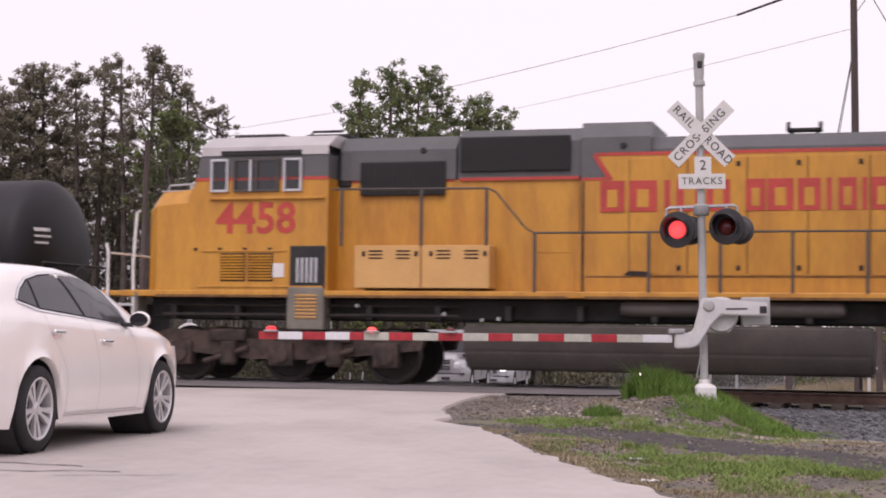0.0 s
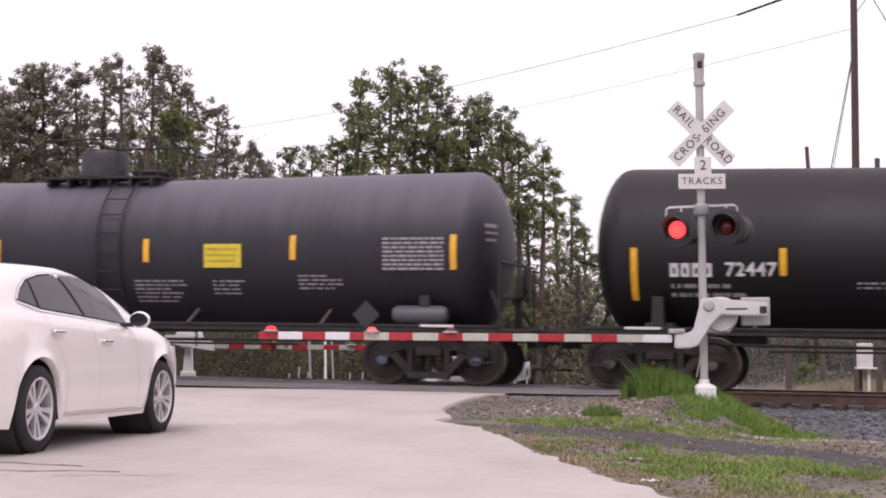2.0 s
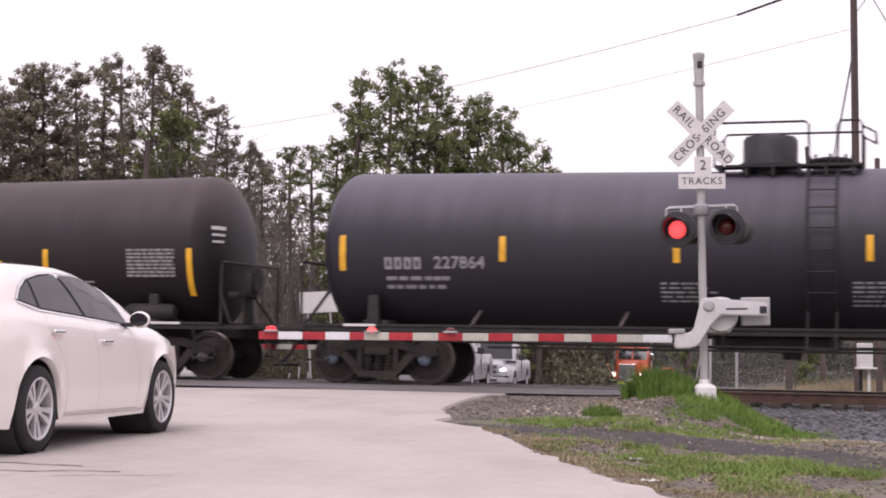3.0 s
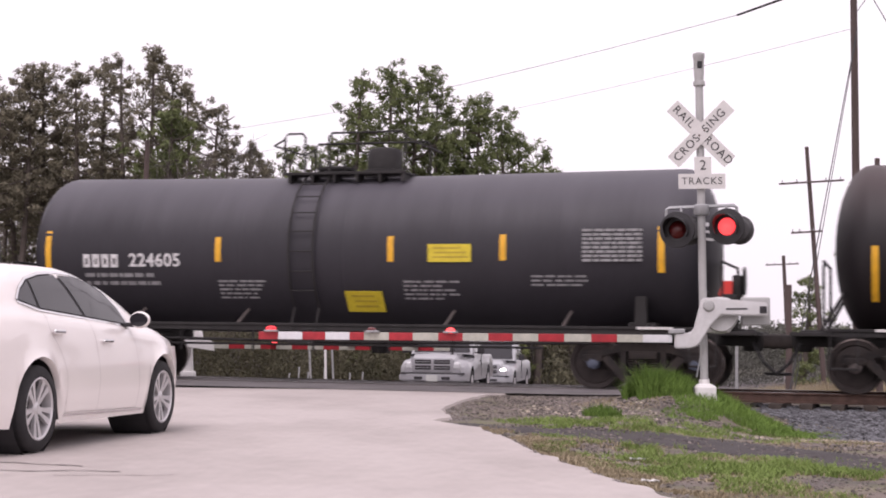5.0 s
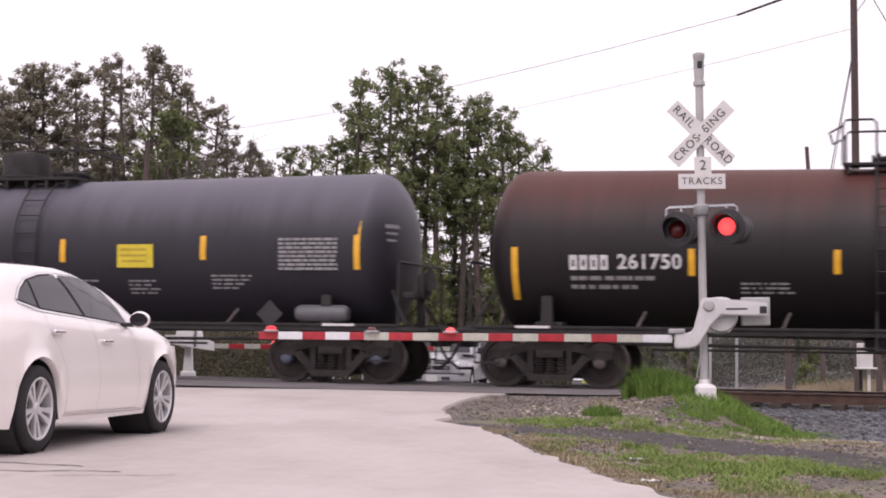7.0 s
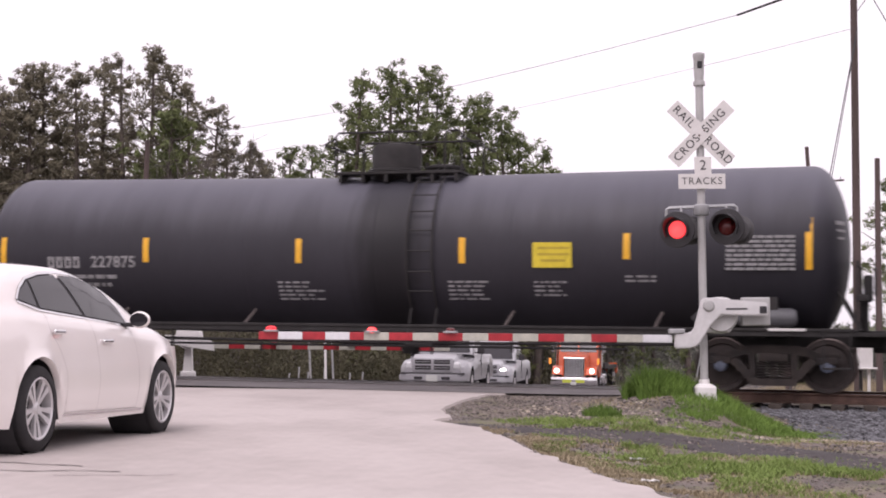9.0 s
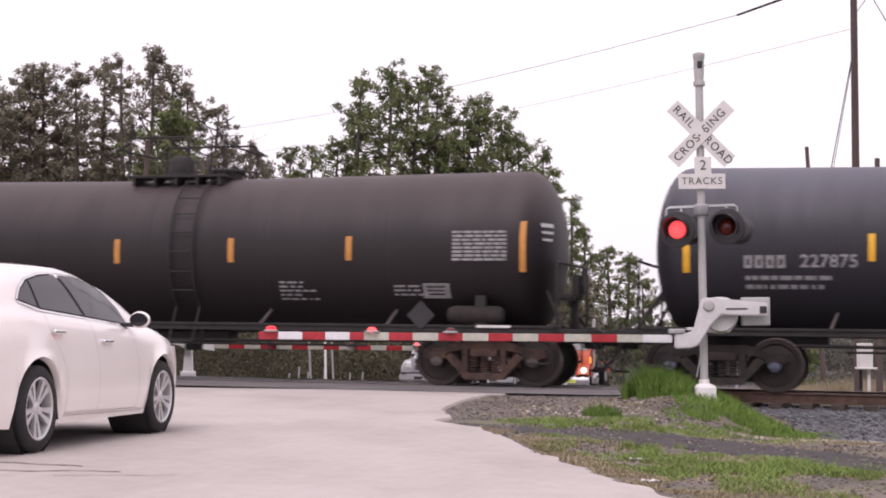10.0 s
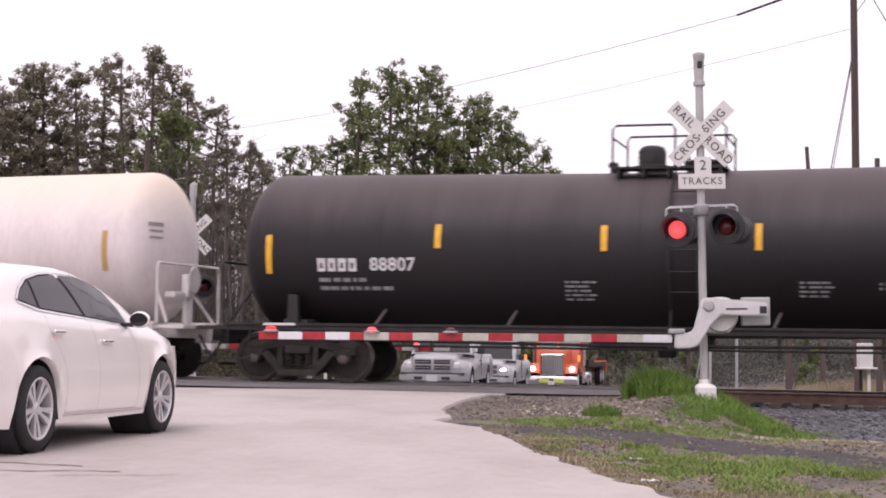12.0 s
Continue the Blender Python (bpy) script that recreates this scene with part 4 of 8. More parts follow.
    for x0, x1, z in ((-4.12, -1.47, 3.76),):
        box(bm, ((x0 + x1) / 2, -1.506, z), (x1 - x0, 0.01, 0.055))
    part("red_stripe", bm, M["locored"], loco)
    for x0, x1 in ((-3.81, -3.45), (-3.35, -2.43), (-2.35, -1.98)):
        xc, w = (x0 + x1) / 2, x1 - x0
        bm = bmesh.new()
        t = 0.045
        for dx in (-w / 2 + t / 2, w / 2 - t / 2) + ((0.0,) if w > 0.6 else ()):
            box(bm, (xc + dx, -1.52, 3.825), (t, 0.06, 0.62), 0.008)
        for dz in (-0.31 + t / 2, 0.31 - t / 2):
            box(bm, (xc, -1.52, 3.825 + dz), (w - 2 * t, 0.055, t), 0.006)
        wf = part("window_frame", bm, M["alu"] if w < 0.6 else M["handrail"], loco)
        bm = bmesh.new()
        box(bm, (xc, -1.505, 3.825), (w - 0.05, 0.012, 0.56))
        part("pane", bm, M["cabglass"], wf)
    bm = bmesh.new()
    box(bm, (-3.0, -1.53, 3.82), (0.05, 0.05, 0.6), 0.01)
    part("window_mullion", bm, M["alu"], loco)
    bm = bmesh.new()
    box(bm, (-2.68, -1.53, 3.395), (2.3, 0.07, 0.05), 0.012)
    part("window_ledge", bm, M["yellow"], loco)
    bm = bmesh.new()
    box(bm, (-3.12, -1.512, 2.42), (1.70, 0.03, 0.035), 0.006)
    box(bm, (-2.8, -1.512, 1.76), (2.5, 0.03, 0.03), 0.006)
    part("panel_ledge", bm, M["yellow"], loco)
    for x0, x1 in ((-3.57, -3.10), (-3.02, -2.55)):
        for k in range(9):
            bm = bmesh.new()
            box(bm, ((x0 + x1) / 2, -1.51, 1.90 + k * 0.054), (x1 - x0, 0.04, 0.03), 0.004, (25, 0, 0))
            part("louver_slat", bm, M["yellow"], loco)
        bm = bmesh.new()
        box(bm, ((x0 + x1) / 2, -1.503, 2.115), (x1 - x0 + 0.03, 0.008, 0.52))
        part("louver_back", bm, M["rustdark"], loco)
    lettering("road_number", "4458", 0.80, M["locored"], loco, facing(-2.89, -1.507, 3.00), 0.004, 1.0, "faded red road number", 0.02)
    bm = bmesh.new()
    box(bm, (-2.42, -1.508, 2.06), (0.22, 0.01, 0.26))
    part("notice", bm, M["signwhite"], loco)
    # step well and box below
    bm = bmesh.new()
    box(bm, (-1.85, -1.47, 2.12), (0.70, 0.10, 0.78), 0.02)
    part("step_well", bm, M["grille"], loco)
    for k in range(5):
        bm = bmesh.new()
        box(bm, (-2.03 + k * 0.09, -1.535, 2.06), (0.05, 0.03, 0.46), 0.008)
        part("gate_bar", bm, M["alu"], loco)
    bm = bmesh.new()
    box(bm, (-1.87, -1.34, 1.36), (0.72, 0.42, 0.78), 0.03)
    sb = part("step_box", bm, M["stepgrey"], loco)
    for k in range(7):
        bm = bmesh.new()
        box(bm, (-1.85, -1.56, 1.20 + k * 0.066), (0.42, 0.03, 0.034), 0.004, (25, 0, 0))
        part("louver_slat", bm, M["paleyellow"], sb)
    # hood behind the cab
    bm = bmesh.new()
    slab(bm, [(-1.47, DK), (-1.47, 3.74), (3.10, 3.74), (3.10, DK)], -0.98, 0.98)
    part("engine_hood", bm, M["yellow"], loco)
    bm = bmesh.new()
    slab(bm, [(-1.02, 3.745), (-1.02, 4.30), (-0.80, 4.56), (0.80, 4.56), (1.02, 4.30), (1.02, 3.745)], -1.40, 0.82, axis="x")
    slab(bm, [(-1.02, 3.745), (-1.02, 4.40), (-0.85, 4.64), (0.85, 4.64), (1.02, 4.40), (1.02, 3.745)], 0.86, 3.12, axis="x")
    part("hood_top", bm, M["locogrey"], loco)
    bm = bmesh.new()
    slab(bm, [(-1.08, 3.0), (-1.08, 4.44), (-0.9, 4.72), (0.9, 4.72), (1.08, 4.44), (1.08, 3.0)], 3.14, 4.38, axis="x")
    slab(bm, [(-1.02, 3.0), (-1.02, 4.22), (-0.78, 4.46), (0.78, 4.46), (1.02, 4.22), (1.02, 3.0)], 4.38, 15.0, axis="x")
    part("rear_hood_top", bm, M["locogrey"], loco)
    bm = bmesh.new()
    outline = [(3.14, DK), (3.14, 3.72), (3.66, 3.72), (3.42, 4.10), (15.0, 4.12), (15.0, DK)]
    slab(bm, outline, -1.10, 1.10)
    part("rear_hood", bm, M["yellow"], loco)
    bm = bmesh.new()
    slab(bm, [(3.14, 3.72), (3.60, 3.72), (3.36, 4.10), (3.40, 4.14), (3.5, 4.14), (3.46, 4.09), (3.72, 3.70), (3.72, 3.67), (3.14, 3.67)], -1.108, -1.102)
    slab(bm, [(3.40, 4.10), (15.0, 4.10), (15.0, 4.16), (3.40, 4.16)], -1.108, -1.102)
    box(bm, (-0.3, -0.985, 3.735), (2.2, 0.01, 0.06))
    box(bm, (2.0, -1.025, 3.735), (2.2, 0.01, 0.06))
    part("red_stripe", bm, M["locored"], loco)
    for x0, x1, z0, z1, yy in ((-1.01, 0.63, 3.45, 4.08, -1.04), (0.90, 2.95, 3.86, 4.50, -1.06)):
        bm = bmesh.new()
        box(bm, ((x0 + x1) / 2, yy, (z0 + z1) / 2), (x1 - x0, 0.06, z1 - z0), 0.02)
        gr = part("radiator_grille", bm, M["grille"], loco)
        sb = bmesh.new()
        box(sb, (0, 0, 0), (0.022, 0.03, z1 - z0 - 0.06))
        first = None
        for k in range(int((x1 - x0) / 0.075)):
            if first is None:
                first = o = part("slat", sb, M["grille"], gr)
            else:
                o = new("slat", first.data)
                o.parent = gr
            o.matrix_basis = pose(x0 + 0.06 + k * 0.075, yy - 0.04, (z0 + z1) / 2, 0, 0, 25)
    # boxes beside the hood
    for x0, x1 in ((-0.94, 0.315), (0.335, 1.59)):
        bm = bmesh.new()
        box(bm, ((x0 + x1) / 2, -1.25, 2.125), (x1 - x0, 0.52, 0.77), 0.012)
        bx = part("battery_box", bm, M["paleyellow"], loco, "faded pale yellow box")
        for dx in (-0.22, 0.30):
            for k in range(3):
                bm = bmesh.new()
                box(bm, ((x0 + x1) / 2 + dx, -1.515, 2.28 + k * 0.065), (0.26, 0.02, 0.022), 0.004, (30, 0, 0))
                part("louver_slat", bm, M["rustdark"], bx)
        for dx in (-0.45, 0.55):
            bm = bmesh.new()
            box(bm, ((x0 + x1) / 2 + dx, -1.515, 2.36), (0.06, 0.03, 0.09), 0.008)
            part("latch", bm, M["rustdark"], bx)
    # hood doors with raised edges and latches
    for k in range(10):
        x = 4.52 + k * 1.02
        bm = bmesh.new()
        box(bm, (x, -1.106, 3.02), (0.98, 0.016, 2.05), 0.006)
        dr = part("hood_door", bm, M["yellow"], loco)
        for z in (2.12, 3.92):
            bm = bmesh.new()
            box(bm, (x + 0.36, -1.12, z), (0.07, 0.02, 0.09), 0.006)
            part("latch", bm, M["rustdark"], dr)
    bm = bmesh.new()
    box(bm, (2.62, -0.985, 2.95), (0.60, 0.012, 1.1), 0.004)
    part("access_panel", bm, M["yellow"], loco)
    bm = bmesh.new()
    box(bm, (3.12, -1.05, 2.2), (0.10, 0.14, 1.0), 0.02)
    part("door_frame", bm, M["yellow"], loco)
    bm = bmesh.new()
    box(bm, (9.1, -1.106, 1.97), (11.7, 0.012, 0.026), 0.004)
    part("soot_seam", bm, M["grime"], loco)
    bm = bmesh.new()
    slab(bm, [(3.92, 2.00), (4.02, 2.07), (4.30, 2.06), (4.44, 2.02), (4.30, 1.985), (4.05, 1.985)], -1.120, -1.115)
    part("soot_smear", bm, M["rustdark"], loco)
    bm = bmesh.new()
    box(bm, (3.19, -1.108, 2.68), (0.035, 0.014, 1.95), 0.004)
    part("hood_joint", bm, M["rustdark"], loco)
    for k in range(11):
        bm = bmesh.new()
        box(bm, (4.01 + k * 1.02, -1.106, 3.02), (0.012, 0.010, 2.0))
        part("door_seam", bm, M["grime"], loco)
    for x0, x1 in ((-4.9, -1.9), (-1.5, 3.0), (3.3, 14.5)):
        bm = bmesh.new()
        box(bm, ((x0 + x1) / 2, -1.522, 1.585), (x1 - x0, 0.012, 0.05), 0.004)
        part("sill_grime", bm, M["grime"], loco)
    # owner's name as plain red blocks
    for x0, x1 in ((3.5, 3.93), (4.01, 4.5), (4.63, 4.73), (4.84, 5.3), (5.36, 5.76), (6.03, 6.36), (6.39, 6.83), (6.9, 7.28), (7.38, 7.46), (7.57, 7.87), (7.96, 8.04), (8.1, 8.45)):
        w = x1 - x0
        bm = bmesh.new()
        box(bm, (x0 + w / 2, -1.122, 3.38), (w, 0.012, 0.55), 0.003)
        nb = part("name_block", bm, M["locored"], loco)
        if w > 0.2:
            bm = bmesh.new()
            box(bm, (x0 + w / 2, -1.130, 3.34), (w * 0.42, 0.012, 0.31), 0.003)
            part("block_centre", bm, M["yellow"], nb)
    # hand rails
    bm = bmesh.new()
    pipe(bm, [(-1.39, -1.50, 3.54), (1.55, -1.50, 3.52), (1.70, -1.50, 3.45), (2.25, -1.50, 2.80), (2.40, -1.50, 2.72), (15.0, -1.50, 2.72)], 0.02)
    part("hand_rail", bm, M["handrail"], loco)
    for x, z0, z1 in ((-1.2, 2.5, 3.54), (0.32, 2.5, 3.53), (1.53, 2.5, 3.52), (2.41, DK, 2.72), (4.42, DK, 2.72), (5.64, DK, 2.72), (6.84, DK, 2.72), (8.05, DK, 2.72), (9.3, DK, 2.72), (10.5, DK, 2.72)):
        bm = bmesh.new()
        box(bm, (x, -1.50, (z0 + z1) / 2), (0.055, 0.05, z1 - z0), 0.01)
        part("rail_post", bm, M["handrail"], loco)
    # front steps and end rails
    for k in range(4):
        bm = bmesh.new()
        box(bm, (-5.62, -1.30, 0.42 + k * 0.33), (0.55, 0.40, 0.05), 0.008)
        part("step", bm, M["alu"], loco)
    bm = bmesh.new()
    box(bm, (-5.30, -1.33, 1.0), (0.06, 0.4, 1.3), 0.01)
    box(bm, (-5.92, -1.33, 1.2), (0.05, 0.3, 0.9), 0.01)
    part("step_side", bm, M["stepgrey"], loco)
    bm = bmesh.new()
    pipe(bm, [(-5.36, -1.48, 0.6), (-5.40, -1.48, 2.2), (-5.34, -1.48, 3.15), (-5.28, -1.46, 3.2)], 0.028)
    pipe(bm, [(-5.92, -1.48, 0.9), (-5.93, -1.48, 2.4), (-5.98, -1.46, 2.58)], 0.026)
    pipe(bm, [(-5.95, -1.3, 2.4), (-5.95, 1.3, 2.4)], 0.02)
    part("grab_rail", bm, M["whitepaint"], loco)
    bm = bmesh.new()
    box(bm, (-5.65, 0, 1.63), (0.9, 2.9, 0.1), 0.02)
    part("end_platform", bm, M["yellow"], loco)
    bm = bmesh.new()
    box(bm, (-6.0, 0, 1.0), (0.2, 2.4, 0.9), 0.06)
    box(bm, (-6.35, 0, 0.90), (0.6, 0.28, 0.26), 0.06)
    part("pilot", bm, M["dark"], loco)
    # tanks
    bm = bmesh.new()
    slab(bm, [(-1.42, 0.62), (-1.42, 1.12), (1.42, 1.12), (1.42, 0.62), (1.15, 0.29), (-1.15, 0.29)], 1.10, 8.15, axis="x")
    bmesh.ops.bevel(bm, geom=bm.edges[:], offset=0.05, segments=3, affect="EDGES")
    part("fuel_tank", bm, M["tankgrey"], loco, smooth=40)
    bm = bmesh.new()
    lathe(bm, [(0.02, 3.90), (0.11, 3.92), (0.14, 4.0), (0.14, 7.6), (0.11, 7.68), (0.02, 7.7)], 20, "x", (0, -1.28, 1.40))
    part("air_reservoir", bm, M["tankgrey"], loco, smooth=40)
    bm = bmesh.new()
    for x, z in ((0.75, 1.28), (1.45, 1.18), (-0.9, 1.42), (1.75, 1.2)):
        lathe(bm, [(0.03, -0.03), (0.04, 0), (0.03, 0.03)], 10, "y", (x, -1.42, z))
    part("fitting", bm, M["galv"], loco)
    bm = bmesh.new()
    box(bm, (-1.33, -0.99, 3.92), (0.24, 0.03, 0.62), 0.05)
    part("cab_rear_door", bm, M["grille"], loco)
    bm = bmesh.new()
    box(bm, (6.95, 0, 4.62), (0.62, 0.3, 0.05), 0.01)
    for dx in (-0.22, 0.22):
        box(bm, (6.95 + dx, 0, 4.54), (0.06, 0.1, 0.2), 0.01)
    for dx in (-0.28, 0.28):
        rod(bm, (6.95 + dx, -0.05, 4.62), (6.95 + dx, -0.05, 4.76), 0.035)
    part("roof_horn", bm, M["dark"], loco)
    for x in (0.2, 2.6, 3.9):
        bm = bmesh.new()
        lathe(bm, [(0.05, -0.02), (0.06, 0.0), (0.05, 0.02)], 12, "y", (x, -1.035 if x < 3 else -1.09, 4.28))
        part("lifting_eye", bm, M["dark"], loco)
    for x in np.arange(-4.1, -1.6, 0.5):
        bm = bmesh.new()
        box(bm, (x, -1.51, 2.455), (0.07, 0.03, 0.05), 0.008)
        part("hinge", bm, M["rustdark"], loco)
    # three-axle trucks
    for axles in ((-4.50, -2.45, -0.40), (9.9, 11.95, 14.0)):
        bm = bmesh.new()
        xm = axles[1]
        for sg in (-1, 1):
            slab(bm, [(-2.75, 0.80), (-2.3, 0.98), (-1.3, 0.92), (-0.9, 0.80), (0.9, 0.80), (1.3, 0.92), (2.3, 0.98), (2.75, 0.80), (2.7, 0.62), (1.5, 0.50), (0.6, 0.42), (-0.6, 0.42), (-1.5, 0.50), (-2.7, 0.62)], sg * 1.02, sg * 1.20)
            for a in (-2.05, 0, 2.05):
                box(bm, (a, sg * 1.14, 0.52), (0.5, 0.3, 0.46), 0.05)
                lathe(bm, [(0.16, sg * 1.28), (0.17, sg * 1.34), (0.06, sg * 1.36)], 16, "y", (a, 0, 0.52))
            for a in (-1.05, 1.05):
                lathe(bm, [(0.13, 0.3), (0.16, 0.35), (0.16, 0.75)], 14, "z", (a, sg * 1.22, 0))
                rod(bm, (a - 0.5, sg * 1.26, 0.36), (a + 0.4, sg * 1.26, 0.62), 0.05)
                box(bm, (a, sg * 1.24, 0.86), (0.7, 0.12, 0.22), 0.03)
        box(bm, (0, 0, 0.85), (3.5, 1.9, 0.3), 0.05)
        bmesh.ops.recalc_face_normals(bm, faces=bm.faces)
        tk = part("truck_frame", bm, M["truckbrown"], loco, smooth=30)
        tk.matrix_basis = pose(xm, 0, 0)
        for a in axles:
            wheelset(tk, a - xm, 0.508, 1.02, None)
    return loco


locomotive()


# ---- crossing signal and gate ----
FLASHERS = []   # (part, pose, lit in the first phase)
M["lamphousing"] = material("dull_dark_housing", (0.075, 0.072, 0.075), 0.6, 0.2, vary=0.25, scale=5, fine=25)
M["drivegrey"] = material("pale_grey_casting", (0.60, 0.59, 0.59), 0.5, vary=0.1, scale=3, fine=20)
FLASH_FIRST, FLASH_HALF = 0.65, 0.7167


def flasher_bulb(parent, m, r, first, flat=1.0):
    """A lamp that turns its glowing or its dark face to the front."""
    bm = bmesh.new()
    prof = [(r * math.sin(math.pi * k / 16), -r * math.cos(math.pi * k / 16)) for k in range(17)]
    prof[0], prof[-1] = (0.002, -r), (0.002, r)
    lathe(bm, prof, 24, "y")
    for fc in bm.faces:
        c = fc.calc_center_median()
        if c.y < 0:
            fc.material_index = 1 if c.x * c.x + c.z * c.z > (0.8 * r) ** 2 else 2
    for v in bm.verts:
        v.co.z *= flat
    bmesh.ops.recalc_face_normals(bm, faces=bm.faces)
    ob = part("lamp_bulb", bm, [M["reddark"], M["redlit"], M["redcore"]], parent, smooth=60)
    ob.matrix_basis = m
    FLASHERS.append((ob, m, first))
    return ob


def light_head(mast, x, z, yaw, first, y=-0.16):
    """A hooded red crossing light on a round black background."""
    bm = bmesh.new()
    lathe(bm, [(0.15, -0.03), (0.255, -0.02), (0.26, 0.0), (0.25, 0.015), (0.15, 0.01)], 32, "y", caps=False)
    hood = 0.30
    n = 22
    inner, outer = [], []
    for k in range(n + 1):
        a = math.radians(-35 + 250 * k / n)
        ln = hood * (0.45 + 0.55 * max(0.0, math.sin(a)))
        for lst, rr in ((inner, 0.168), (outer, 0.178)):
            lst.append((bm.verts.new((rr * math.cos(a), 0.0, rr * math.sin(a))), bm.verts.new((rr * math.cos(a), -ln, rr * math.sin(a) - 0.03 * ln))))
    for k in range(n):
        for lst in (inner, outer):
            bm.faces.new((lst[k][0], lst[k + 1][0], lst[k + 1][1], lst[k][1]))
        bm.faces.new((inner[k][1], inner[k + 1][1], outer[k + 1][1], outer[k][1]))
    bmesh.ops.recalc_face_normals(bm, faces=bm.faces)
    head = part("light_background", bm, M["black"], mast, "black round light background with hood", smooth=30)
    head.matrix_basis = pose(x, y, z, 0, 0, yaw)
    bm = bmesh.new()
    lathe(bm, [(0.16, 0.0), (0.175, 0.04), (0.17, 0.14), (0.13, 0.20), (0.05, 0.23), (0.01, 0.235)], 28, "y")
    part("light_housing", bm, M["lamphousing"], head, smooth=40)
    flasher_bulb(head, pose(0, 0.07, 0), 0.145, first)
    return head


def blade(mast, words, ang, z, y):
    """One white board of the crossbuck with black letters."""
    bm = bmesh.new()
    box(bm, (0, 0, 0), (1.14, 0.22, 0.012), 0.003)
    bd = part("crossbuck_board", bm, M["signwhite"], mast, "white board with black letters")
    bd.matrix_basis = pose(0, y, z) @ pose(0, 0, 0, 90, 0, 0) @ pose(0, 0, 0, 0, 0, ang)
    for w, x in words:
        lettering("board_lettering", w, 0.165, M["signblack"], bd, pose(x * 0.92, 0, 0.007), 0.002, 1.15, "", 0.004)
    bm = bmesh.new()
    for x in (-0.04, 0.06):
        lathe(bm, [(0.014, 0.006), (0.014, 0.014), (0.004, 0.016)], 8, "z", (x, 0, 0))
    part("bolt", bm, M["rail"], bd)
    return bd


def signal_mast():
    mast = empty("crossing_signal", pose(3.72, 21.9, 0.16, 0, -1.2, 0), "silver railway crossing signal with crossbuck, red lights and gate drive", "crossing signal")
    bm = bmesh.new()
    rod(bm, (0, 0, 0.0), (0, 0, 4.55), 0.057, seg=20)
    part("mast_pole", bm, M["silver"], mast, smooth=40)
    bm = bmesh.new()
    lathe(bm, [(0.20, -0.25), (0.17, 0.0), (0.15, 0.02), (0.15, 0.08), (0.13, 0.14), (0.075, 0.16), (0.075, 0.22)], 6, "z")
    box(bm, (0, 0, 0.02), (0.30, 0.30, 0.22), 0.03)
    part("mast_base", bm, M["whitepaint"], mast)
    bm = bmesh.new()
    lathe(bm, [(0.085, 4.40), (0.085, 4.46), (0.065, 4.47), (0.075, 4.62), (0.075, 4.78), (0.085, 4.80), (0.085, 4.86), (0.03, 4.88)], 20, "z")
    part("bell", bm, M["silver"], mast, "silver bell on the pole's top", smooth=40)
    bm = bmesh.new()
    box(bm, (0.0, -0.072, 4.69), (0.07, 0.03, 0.11), 0.02)
    part("bell_mouth", bm, M["black"], mast)
    blade(mast, [("RAIL", -0.37), ("ROAD", 0.37)], -45, 3.70, -0.085)
    blade(mast, [("CROS", -0.32), ("SING", 0.28)], 45, 3.70, -0.100)
    bm = bmesh.new()
    box(bm, (0.02, -0.08, 3.245), (0.24, 0.012, 0.25), 0.003)
    sg = part("track_count_sign", bm, M["signwhite"], mast)
    lettering("sign_numeral", "2", 0.20, M["signblack"], sg, facing(0.02, -0.088, 3.245), 0.002)
    bm = bmesh.new()
    box(bm, (0.0, -0.095, 3.02), (0.665, 0.012, 0.215), 0.003)
    sg = part("tracks_sign", bm, M["signwhite"], mast)
    lettering("sign_word", "TRACKS", 0.142, M["signblack"], sg, facing(0.0, -0.103, 3.02), 0.002, 1.15)
    # crossarm with light heads, both ways
    bm = bmesh.new()
    lathe(bm, [(0.10, 2.54), (0.115, 2.56), (0.115, 2.68), (0.09, 2.70)], 20, "z")
    pipe(bm, [(-0.50, -0.02, 2.52), (-0.50, -0.02, 2.62), (-0.46, -0.02, 2.65), (0.46, -0.02, 2.68), (0.50, -0.02, 2.65), (0.50, -0.02, 2.52)], 0.025)
    pipe(bm, [(-0.30, -0.08, 2.66), (-0.30, -0.1, 2.50)], 0.02)
    pipe(bm, [(0.34, -0.08, 2.66), (0.34, -0.1, 2.50)], 0.02)
    part("light_arm", bm, M["galv"], mast, smooth=40)
    light_head(mast, -0.37, 2.33, -24, True)
    light_head(mast, 0.33, 2.37, -24, False)
    for x in (-0.28, 0.42):
        bm = bmesh.new()
        lathe(bm, [(0.02, 0.0), (0.16, 0.02), (0.18, 0.10), (0.21, 0.12), (0.21, 0.14), (0.17, 0.145)], 28, "y")
        o = part("rear_light_head", bm, M["lamphousing"], mast, smooth=40)
        o.matrix_basis = pose(x + 0.10, 0.06, 2.34, 0, 0, -24)
    # gate drive: round housing, cranked arm, counterweight
    bm = bmesh.new()
    lathe(bm, [(0.02, -0.15), (0.22, -0.14), (0.26, -0.08), (0.26, 0.16), (0.22, 0.22), (0.02, 0.23)], 36, "y", (0.22, -0.02, 1.12))
    box(bm, (0.18, 0.03, 1.12), (0.42, 0.34, 0.5), 0.06)
    rod(bm, (-0.03, -0.17, 0.98), (0.36, -0.17, 1.18), 0.018)
    part("gate_drive", bm, M["drivegrey"], mast, smooth=35)
    bm = bmesh.new()
    slab(bm, [(-0.06, 1.36), (0.10, 1.36), (0.86, 1.29), (0.86, 1.10), (0.20, 1.12), (0.06, 0.98), (-0.12, 0.70), (-0.22, 0.66), (-0.45, 0.66), (-0.45, 0.87), (-0.24, 0.88), (-0.18, 0.92)], -0.30, -0.20)
